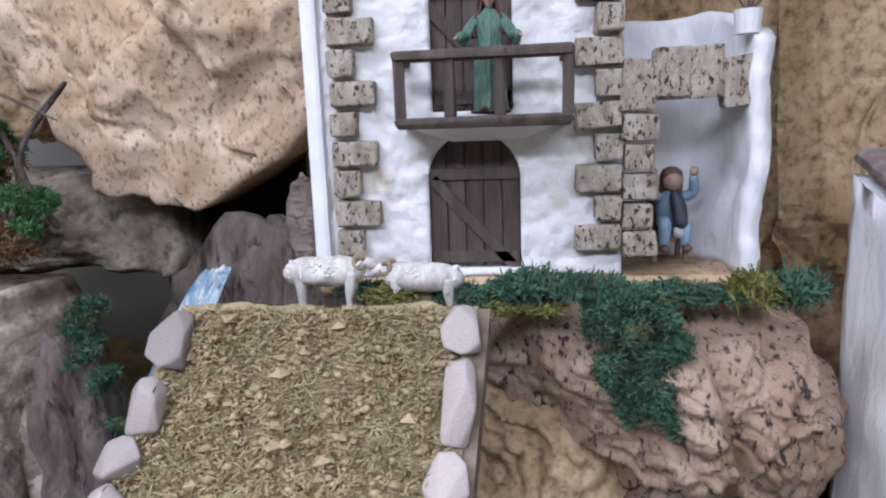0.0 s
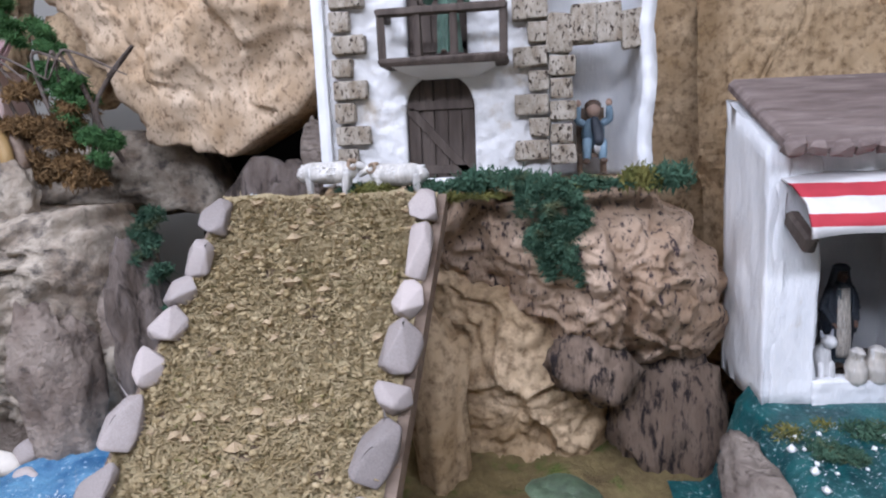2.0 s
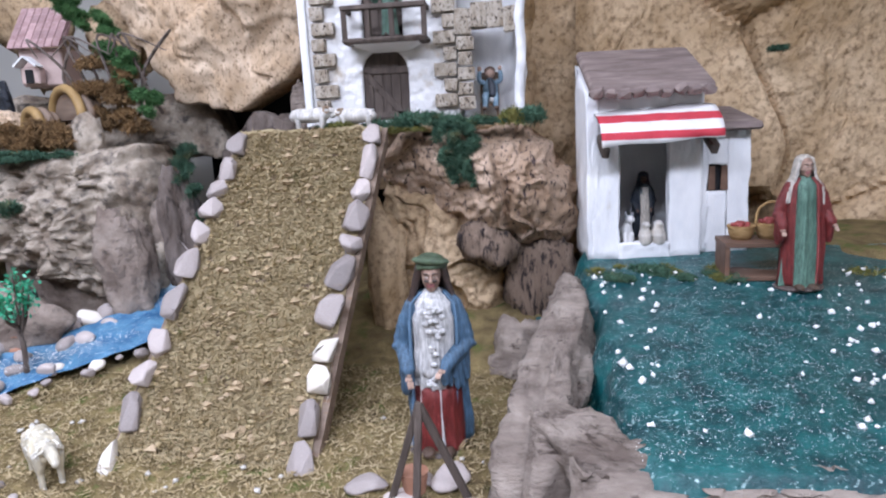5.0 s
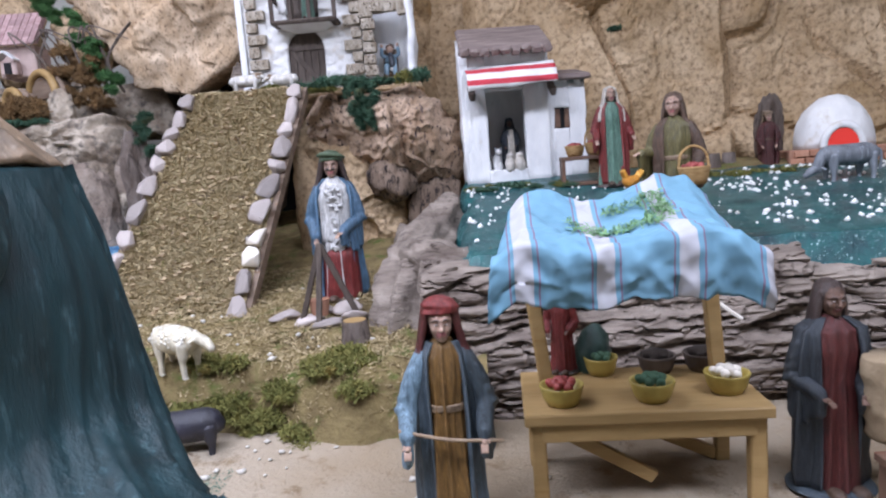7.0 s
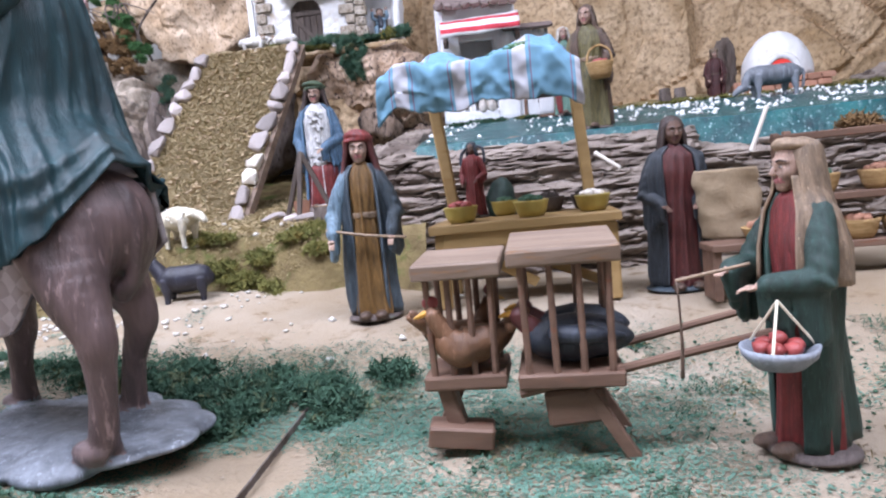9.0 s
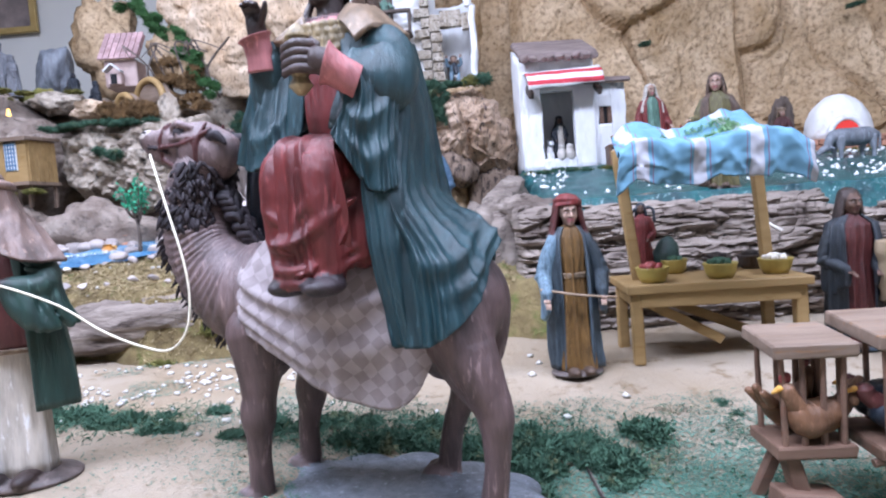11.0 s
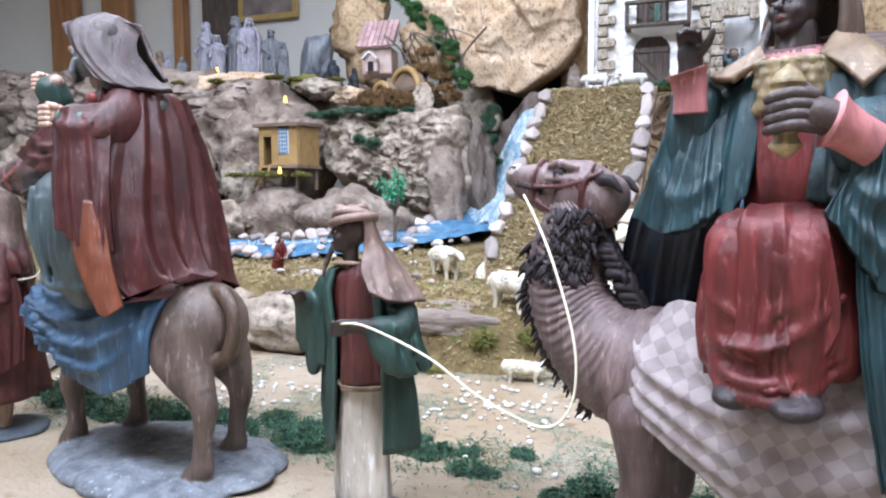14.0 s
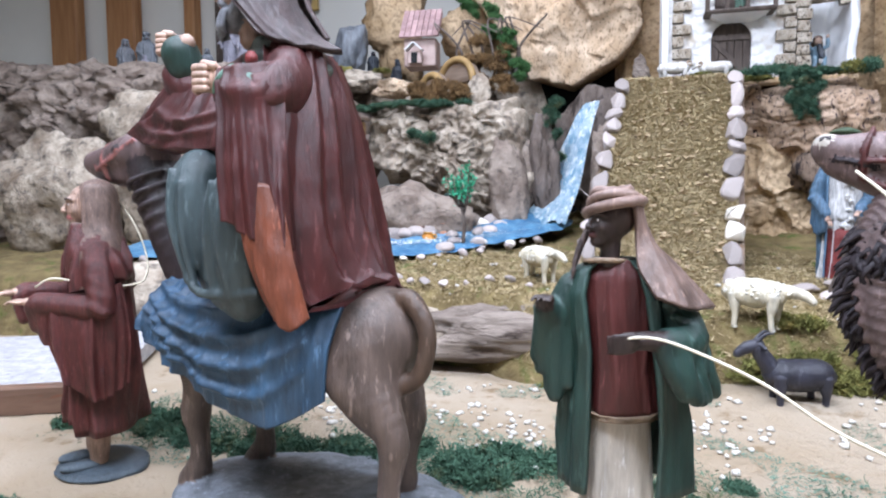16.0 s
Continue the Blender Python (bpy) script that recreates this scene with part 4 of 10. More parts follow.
bluff("rock_slope", [(-2.3, 0.10), (-2.3, 0.75), (-1.5, 0.70), (-1.02, 0.64), (-0.88, 0.52), (-0.86, 0.38), (-0.95, 0.22), (-1.3, 0.12)], 0.85, 0.22, 51, M["rock_brown"],
      "grey brown crumpled rock slope with ridges", crease=0.09, n=170, rings=40)
bluff("rock_terrace", [(-1.7, 0.5), (-1.7, 0.72), (-0.9, 0.66), (-0.42, 0.66), (-0.36, 0.5)], 1.1, 0.10, 61, M["paper_grey"], "grey rock terrace carrying small houses", crease=0.05)
for k, (c, r, mt, words) in enumerate([
        ((-0.66, 0.62, 0.22), (0.17, 0.09, 0.095), "rock_brown", "low grey boulder beside the stream"),
        ((-0.90, 0.66, 0.23), (0.15, 0.09, 0.10), "rock_brown", "low grey boulder under the wooden hut"),
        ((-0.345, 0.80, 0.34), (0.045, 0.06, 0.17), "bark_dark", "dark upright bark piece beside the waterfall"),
        ((-0.105, 0.90, 0.585), (0.024, 0.024, 0.062), "bark", "weathered grey stump behind the rams"),
        ((-0.425, 0.72, 0.30), (0.055, 0.05, 0.15), "rock_brown", "upright brown rock beside the waterfall"),
        ((-0.52, 0.82, 0.28), (0.22, 0.08, 0.18), "rock_brown", "dark grey rock under the pale ledge"),
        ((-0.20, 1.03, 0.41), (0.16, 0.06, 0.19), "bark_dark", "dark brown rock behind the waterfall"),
        ((-0.19, 0.80, 0.30), (0.05, 0.05, 0.16), "rock_brown", "brown rock at the waterfall's foot"),
        ((-0.30, 0.10, 0.06), (0.19, 0.05, 0.055), "bark", "grey bark log at the edge of the sand"),
        ((-0.52, 0.13, 0.05), (0.16, 0.07, 0.06), "paper_grey", "grey rough rock at the edge of the sand"),
        ((-0.78, 0.16, 0.05), (0.17, 0.08, 0.07), "paper_grey", "grey rough rock beside the stream bank"),
        ((-1.10, 0.20, 0.06), (0.20, 0.10, 0.09), "paper_grey", "grey rough rock at the sand's edge"),
        ((0.085, 0.74, 0.26), (0.045, 0.05, 0.17), "paper", "ochre rock under the side of the ramp"),
        ((0.33, 0.58, 0.14), (0.07, 0.09, 0.09), "bark", "brown cork rock at the foot of the outcrop"),
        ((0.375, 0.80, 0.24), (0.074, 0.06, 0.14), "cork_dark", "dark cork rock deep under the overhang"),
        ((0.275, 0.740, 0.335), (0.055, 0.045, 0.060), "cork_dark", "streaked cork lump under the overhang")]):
    boulder("boulder", c, r, 70 + k, M[mt], words, rough=0.22, stretch=2.0 if mt == "bark" else 1.0)


def water_strip(name, path, widths, mat, label, lift=0.004, rise=0.0):
    p = curve_pts(path, 8)
    v, f = [], []
    m = 25
    for i, q in enumerate(p):
        d = (p[min(i + 1, len(p) - 1)] - p[max(i - 1, 0)]).normalized()
        s = d.cross(Vector((0, 0, 1))).normalized()
        w = np.interp(i / (len(p) - 1) * (len(widths) - 1), range(len(widths)), widths)
        for j in range(m):
            e = (j / (m - 1) - 0.5) * w
            o = q + s * e
            z = fbm(o, 25, 3) * 0.012 + (0.016 * abs(fbm(Vector((e * 60, i * 0.16, 3)), 1.0, 3)) if abs(d.z) > 0.4 else 0)
            v.append((o.x, o.y + (z if abs(d.z) > 0.4 else 0), o.z + z * 0.5 + lift + (e + w * 0.5) * rise))
        if i:
            b = (i - 1) * m
            f += [(b + j, b + j + 1, b + m + j + 1, b + m + j) for j in range(m - 1)]
    return tagged(raw(name, v, f, mat, None, True), label, "water", "", "structure")


water_strip("stream", [(-0.33, 0.80, 0.236), (-0.355, 0.68, 0.218), (-0.46, 0.56, 0.194), (-0.62, 0.44, 0.172), (-0.85, 0.41, 0.166), (-1.3, 0.38, 0.164)], [0.13, 0.13, 0.12, 0.12, 0.12, 0.13], M["river"],
            "glossy blue glitter stream between pebbles", -0.016, 0.25)
water_strip("waterfall", [(-0.232, 0.93, 0.535), (-0.248, 0.89, 0.49), (-0.274, 0.84, 0.40), (-0.302, 0.78, 0.29), (-0.34, 0.70, 0.212)], [0.040, 0.060, 0.080, 0.105, 0.14], M["foil"],
            "pale blue crumpled foil waterfall")

# The wall of cork bark slabs in front of the pond.
def bark_slab(x0, x1, y, z1, seed, lean=0.0):
    """A broad slab of cork bark lying on its side: rough plates with deep furrows along its length."""
    nx, nz = int((x1 - x0) / 0.0042), 84
    v = []
    for j in range(nz + 1):
        t = j / nz
        for i in range(nx + 1):
            x = x0 + (x1 - x0) * i / nx
            end = min(i, nx - i) / nx * (x1 - x0)
            z = z1 * t
            f1 = fbm(Vector((x * 3.0 + seed, seed, z * 20 + 0.6 * fbm(Vector((x * 4, seed, z * 8)), 1.0, 2))), 1.0, 3)
            f2 = fbm(Vector((x * 8.0, seed + 4, z * 52)), 1.0, 3)
            f3 = fbm(Vector((x * 22, seed + 9, z * 26)), 1.0, 2)
            out = 0.024 * min(1.0, abs(f1) / 0.22) ** 0.75 + 0.011 * min(1.0, abs(f2) / 0.20) ** 0.8 + 0.006 * min(1.0, abs(f3) / 0.10) + 0.006 * fbm(Vector((x * 10, seed, z * 90)), 1.0, 4)
            bulge = 0.030 * math.sin(math.pi * min(t * 0.85 + 0.1, 1.0))
            top = 0.045 * max(0.0, (t - 0.86) / 0.14) ** 2
            v.append((x + 0.004 * fbm(Vector((z * 40, seed, 1)), 1.0, 3), y - out - bulge + top + lean * t + 0.05 * max(0.0, 1 - end / 0.012) ** 2, z - 0.004 + (0.010 * fbm(Vector((x * 9, seed, 5)), 1.0, 3) if j == nz else 0)))
    f = [(j * (nx + 1) + i, j * (nx + 1) + i + 1, (j + 1) * (nx + 1) + i + 1, (j + 1) * (nx + 1) + i) for j in range(nz) for i in range(nx)]
    ob = raw("bark_slab", v, f, M["bark"], None, False)
    ob.modifiers.new("thick", "SOLIDIFY").thickness = 0.02
    return tagged(ob, "thick furrowed grey brown cork bark slab before the pond", "bark", "bark slabs of the pond wall")


bark_slab(0.372, 0.90, 0.135, 0.222, 3.0)
bark_slab(0.86, 1.42, 0.150, 0.200, 8.0)
bark_slab(1.38, 1.95, 0.145, 0.215, 13.0)


def root(pts, radii):
    """A knotted, deeply grained root."""
    path = curve_pts(pts, 16)
    rings = []
    for i, p in enumerate(path):
        d = (path[min(i + 1, len(path) - 1)] - path[max(i - 1, 0)]).normalized()
        sd = d.cross(Vector((0, 0, 1))).normalized()
        up = sd.cross(d)
        r = float(np.interp(i / (len(path) - 1) * (len(radii) - 1), range(len(radii)), radii))
        ring = []
        for j in range(48):
            a = 2 * math.pi * j / 48
            w = Vector((math.cos(a) * 1.1, math.sin(a) * 1.1, i * 0.035))
            k = 1 + 0.40 * fbm(w, 1.3, 3) - 0.30 * abs(fbm(w + Vector((5, 0, 0)), 2.6, 4)) - 0.16 * abs(fbm(Vector((math.cos(a) * 3, math.sin(a) * 3, i * 0.10)), 2.0, 3))
            ring.append(p + (sd * math.cos(a) + up * math.sin(a)) * r * k)
        rings.append(ring)
    return rings


drift = Sculpt()
drift.loft(root([(0.415, 0.645, 0.265), (0.395, 0.50, 0.240), (0.365, 0.34, 0.200), (0.350, 0.23, 0.150), (0.335, 0.165, 0.06)], [0.026, 0.042, 0.050, 0.055, 0.046]), M["bark"])
drift.loft(root([(0.360, 0.25, 0.190), (0.405, 0.185, 0.200), (0.455, 0.165, 0.205)], [0.042, 0.040, 0.026]), M["bark"])
drift.done("driftwood", label="twisted grey bark root edging the pond", category="driftwood")


# ---- the ramp ----
RAMP = [(-0.223, 0.052, 0.30, 0.122), (-0.155, 0.100, 0.695, 0.552)]


def ramp_at(u, t):
    """u: 0 left edge, 1 right edge; t: 0 foot, 1 head."""
    a, b = RAMP
    x0, x1, y, z = (a[i] + (b[i] - a[i]) * t for i in range(4))
    return Vector((x0 + (x1 - x0) * u, y, z))


def ramp():
    top = thing("ramp", "steep ramp covered in dry straw-coloured moss, edged with pebbles", "ramp")
    v, f = [], []
    nu, nt = 40, 60
    for j in range(nt + 1):
        for i in range(nu + 1):
            p = ramp_at(i / nu, j / nt)
            v.append((p.x, p.y - 0.004 * fbm(p, 40, 3), p.z + 0.006 * fbm(p, 22, 4)))
    f = [(j * (nu + 1) + i, j * (nu + 1) + i + 1, (j + 1) * (nu + 1) + i + 1, (j + 1) * (nu + 1) + i) for j in range(nt) for i in range(nu)]
    raw("moss_cover", v, f, M["straw"], None, True, top)
    bm = bmesh.new()
    vs = [bm.verts.new(ramp_at(u, t) + Vector((dx, 0, dz))) for t in (0, 1) for u, dx in ((0, -0.006), (1, 0.010)) for dz in (-0.004, -0.03)]
    bmesh.ops.convex_hull(bm, input=vs)
    part("board", bm, M["wood"], top, "plain wooden board under the moss")


ramp()
PEB = [pebble_mesh(i, M["stone"]) for i in range(7)]
PEBW = [pebble_mesh(20 + i, M["stone_white"]) for i in range(3)]


def pebble(c, s, seed, white=False, label="", group=""):
    rng = random.Random(seed)
    ob = new("pebble", (PEBW if white else PEB)[seed % (3 if white else 7)])
    ob.matrix_world = pose(*c, rng.uniform(-25, 25), rng.uniform(-25, 25), rng.uniform(0, 360)) @ Matrix.Diagonal((*s, 1))
    return tagged(ob, label, "pebble", group)


def rubble_mesh(seed, mat):
    """An angular stone with rounded arrises."""
    rng = random.Random(seed)
    bm = bmesh.new()
    vs = []
    for k in range(15):
        d = Vector((rng.gauss(0, 1), rng.gauss(0, 1), rng.gauss(0, 1))).normalized()
        vs.append(bm.verts.new(Vector((math.copysign(abs(d.x) ** 0.7, d.x), math.copysign(abs(d.y) ** 0.7, d.y), math.copysign(abs(d.z) ** 0.7, d.z))) * rng.uniform(0.85, 1.0)))
    hull = bmesh.ops.convex_hull(bm, input=vs)
    bmesh.ops.delete(bm, geom=[g for g in hull["geom_interior"] if isinstance(g, bmesh.types.BMVert)], context="VERTS")
    bmesh.ops.bevel(bm, geom=list(bm.edges), offset=0.10, segments=2, affect="EDGES", profile=0.6)
    me = bpy.data.meshes.new("rubble")
    bm.to_mesh(me)
    bm.free()
    me.materials.append(mat)
    me.polygons.foreach_set("use_smooth", [True] * len(me.polygons))
    return me


RUB = [rubble_mesh(i, M["stone"]) for i in range(8)]
RUBW = [rubble_mesh(30 + i, M["stone_white"]) for i in range(3)]
for side in (0, 1):
    t, k = 0.99, 0
    while t > -0.02:
        rng = random.Random(side * 100 + k)
        white = (side, k) in ((0, 10), (1, 7), (1, 8), (1, 11))
        ln = rng.choice((0.017, 0.023, 0.027, 0.031, 0.034)) * (1.05 if white else 1)
        t -= ln / 0.58
        p = ramp_at(side, max(t, 0)) + Vector((0.006 if side == 0 else -0.010, -0.008, 0.006)) + Vector((rng.uniform(-0.004, 0.004), 0, 0))
        ob = new("pebble", (RUBW if white else RUB)[k % (3 if white else 8)])
        ob.matrix_world = pose(*p, 47 + rng.uniform(-14, 14), rng.uniform(-25, 25), rng.uniform(-18, 18)) @ Matrix.Diagonal((rng.uniform(0.017, 0.023), ln * 1.08, rng.uniform(0.013, 0.019), 1))
        tagged(ob, "angular whitish stone on the ramp's edge" if white else "angular mauve grey stone on the ramp's edge", "pebble", "pebbles edging the ramp")
        t -= ln / 0.58
        k += 1


# ---- the white tower ----
def tower():
    top = thing("tower", "white plastered toy tower with carved stone quoins and wooden doors", "tower")
    x0, x1, z0, z1, y = -0.047, 0.232, 0.555, 1.06, 0.79
    res = 0.0032
    nx, nz = int((x1 - x0) / res), int((z1 - z0) / res)
    doors = [(0.050, 0.138, 0.560, 0.648, 0.044), (0.056, 0.132, 0.712, 0.815, 0.038)]

    def inside(x, z):
        for a, b, lo, hi, r in doors:
            if a < x < b and lo < z < hi:
                return True
            if z >= hi and ((x - (a + b) / 2) / r) ** 2 + ((z - hi) / r) ** 2 < 1:
                return True
        return False

    bm = bmesh.new()
    vs = {}

    def vert(i, j):
        if (i, j) not in vs:
            x, z = x0 + i * res, z0 + j * res
            for a, b, lo, hi, r in doors:
                c = (a + b) / 2
                d = math.hypot(x - c, z - hi)
                if z > hi - 0.001 and abs(d - r) < res:
                    x, z = c + (x - c) / d * r, hi + (z - hi) / d * r
                elif lo - res < z < hi:
                    x = a if abs(x - a) < res * 0.6 else b if abs(x - b) < res * 0.6 else x
            w = Vector((x, 0, z))
            vs[i, j] = bm.verts.new((x, y - 0.004 * fbm(w, 26, 4) - 0.0025 * fbm(w, 70, 3), z))
        return vs[i, j]

    for i in range(nx):
        for j in range(nz):
            if not inside(x0 + (i + 0.5) * res, z0 + (j + 0.5) * res):
                bm.faces.new([vert(i, j), vert(i + 1, j), vert(i + 1, j + 1), vert(i, j + 1)])
    ext = bmesh.ops.extrude_face_region(bm, geom=list(bm.faces))
    for g in ext["geom"]:
        if isinstance(g, bmesh.types.BMVert):
            g.co.y = y + 0.022
    bmesh.ops.recalc_face_normals(bm, faces=bm.faces)
    part("front_wall", bm, M["plaster"], top, "white lumpy plaster front wall", True)
    part("side_wall", bx((-0.0545, 0.86, 0.81), (0.015, 0.16, 0.51), (0, 0, 0), 0.2, 0.002), M["plaster_plain"], top)
    part("back_wall", bx((0.1, 0.90, 0.81), (0.29, 0.012, 0.5)), M["plaster_plain"], top)
    for n, (a, b, lo, hi, r) in enumerate(doors):
        h = hi + r - lo
        door = part("door", bx(((a + b) / 2, y + 0.018, lo + h / 2), (b - a + 0.006, 0.006, h)), M["wood_dark"], top, "dark brown plank door with braces")
        for i in range(5):
            w = (b - a) / 5
            part("plank", bx((a + w * (i + 0.5), y + 0.0135, lo + h / 2), (w * 0.94, 0.004, h * 0.97), bevel=0.2), M["wood_dark"], door)
        for cz, an, ln in ((lo + 0.012, 0, b - a), (hi + 0.005, 0, b - a), ((lo + hi) / 2, 48, 0.125)):
            part("brace", bx(((a + b) / 2, y + 0.010, cz), (ln * 0.97, 0.004, 0.011), (0, an, 0)), M["wood_dark"], door)
    # balcony
    bal = part("balcony", bx((0.106, y - 0.026, 0.7015), (0.152, 0.062, 0.010), bevel=0.3, jitter=0.001), M["wood_dark"], top, "dark weathered wooden balcony")
    part("top_rail", bx((0.106, y - 0.050, 0.7575), (0.154, 0.011, 0.010), bevel=0.25, jitter=0.001), M["wood_dark"], bal)
    for x in (0.035, 0.078, 0.120, 0.178):
        part("post", bx((x, y - 0.049, 0.730), (0.0095, 0.008, 0.051), bevel=0.2, jitter=0.0007), M["wood_dark"], bal)
    for x in (0.034, 0.178):
        part("side_rail", bx((x, y - 0.024, 0.7575), (0.008, 0.047, 0.009)), M["wood_dark"], bal)
    bm = bmesh.new()
    hull = [bm.verts.new(p) for p in ((0.045, y, 0.696), (0.167, y, 0.696), (0.045, y - 0.05, 0.696), (0.167, y - 0.05, 0.696), (0.075, y, 0.684), (0.14, y, 0.684))]
    bmesh.ops.convex_hull(bm, input=hull)
    part("corbel", bm, M["plaster"], bal, "plastered wedge under the balcony")
    # quoins
    for i in range(17):
        z = 0.592 + i * 0.0278
        w = 0.043 if i % 2 else 0.025
        part("quoin_stone", bx((-0.038 + w / 2, y - 0.004, z), (w, 0.018, 0.0235), (0, 0, 0), 0.10, 0.0012), M["quoin"], top)
        w = 0.024 if i % 2 else 0.042
        part("quoin_stone", bx((0.229 - w / 2, y - 0.005, z), (w, 0.019, 0.0235), (0, 0, 0), 0.10, 0.0012), M["quoin"], top)
    for i in range(6):
        w = 0.027 if i % 2 else 0.030
        part("quoin_stone", bx((0.231 + w / 2, y - 0.004, 0.585 + i * 0.0265), (w, 0.020, 0.0232), (0, 0, 0), 0.10, 0.0012), M["quoin"], top)
    for i in range(4):
        x = 0.243 + i * 0.0285
        z = 0.732 + 0.006 * math.sin((i + 0.5) / 4 * math.pi)
        part("arch_stone", bx((x, y - 0.004, z - (0.006 if i in (0, 3) else 0)), (0.0295, 0.024, 0.044), (0, (6, 2, -2, -7)[i], 0), 0.08, 0.0012), M["quoin"], top)
    # the side niche: a curved white wall
    v, f = [], []
    m, h = 26, 30
    for j in range(h + 1):
        for i in range(m + 1):
            u = i / m
            a = math.pi * (0.5 + 0.62 * u) - 0.25
            top_z = 0.800 - 0.10 * max(0, u - 0.55) ** 1.3
            z = 0.555 + (top_z - 0.555) * j / h
            x = 0.228 + 0.108 * math.sin(min(u * 1.25, 1) * math.pi / 2)
            yy = 0.875 - 0.105 * max(0, (u - 0.45) / 0.55) ** 1.2
            w = Vector((x, yy, z))
            v.append((x + 0.006 * fbm(w, 16, 4), yy + 0.006 * fbm(w + Vector((3, 0, 0)), 14, 4), z + 0.008 * fbm(w, 9, 2) * (j == h)))
    f = [(j * (m + 1) + i, j * (m + 1) + i + 1, (j + 1) * (m + 1) + i + 1, (j + 1) * (m + 1) + i) for j in range(h) for i in range(m)]
    ob = raw("niche_wall", v, f, M["plaster_plain"], None, True, top)
    ob.modifiers.new("thick", "SOLIDIFY").thickness = 0.016
    part("beam", bx((0.338, 0.80, 0.732), (0.03, 0.03, 0.04), bevel=0.3), M["plaster_plain"], top)
    part("floor_slab", bx((0.15, 0.845, 0.545), (0.42, 0.13, 0.018), bevel=0.3), M["paper"], top, "rock paper floor under the tower")


tower()
pot = thing("flower_pot", "small white pot with dark leaves on the arch", "pot", (0.335, 0.785, 0.768))
part("pot_body", rodm((0, 0, 0), (0, 0, 0.02), 0.010, 0.012, 14), M["plaster_plain"], pot)
for a in (0, 1, 2, 3):
    part("leaf", rodm((0, 0, 0.018), (0.012 * math.cos(a * 1.7), -0.006, 0.030 + 0.004 * (a % 2)), 0.0022, 0.0005, 5), M["bark_dark"], pot)


# ---- the shop ----
def lumpy(c, s, amp=0.0025, seed=0, slope=0.0):
    """A hand-plastered slab: a box with an uneven skin; slope lifts its top towards the back."""
    bm = bmesh.new()
    bmesh.ops.create_cube(bm, size=1)
    bmesh.ops.subdivide_edges(bm, edges=list(bm.edges), cuts=13, use_grid_fill=True)
    bm.normal_update()
    for v in bm.verts:
        p = Vector((v.co.x * s[0], v.co.y * s[1], v.co.z * s[2]))
        p.z += slope * (p.y + s[1] / 2) * (v.co.z + 0.5)
        q = Vector(c) + p + Vector((seed * 0.7, 0, seed * 1.3))
        v.co = Vector(c) + p + v.normal * amp * (fbm(q, 22, 4) + 0.5 * fbm(q, 70, 3))
    return bm


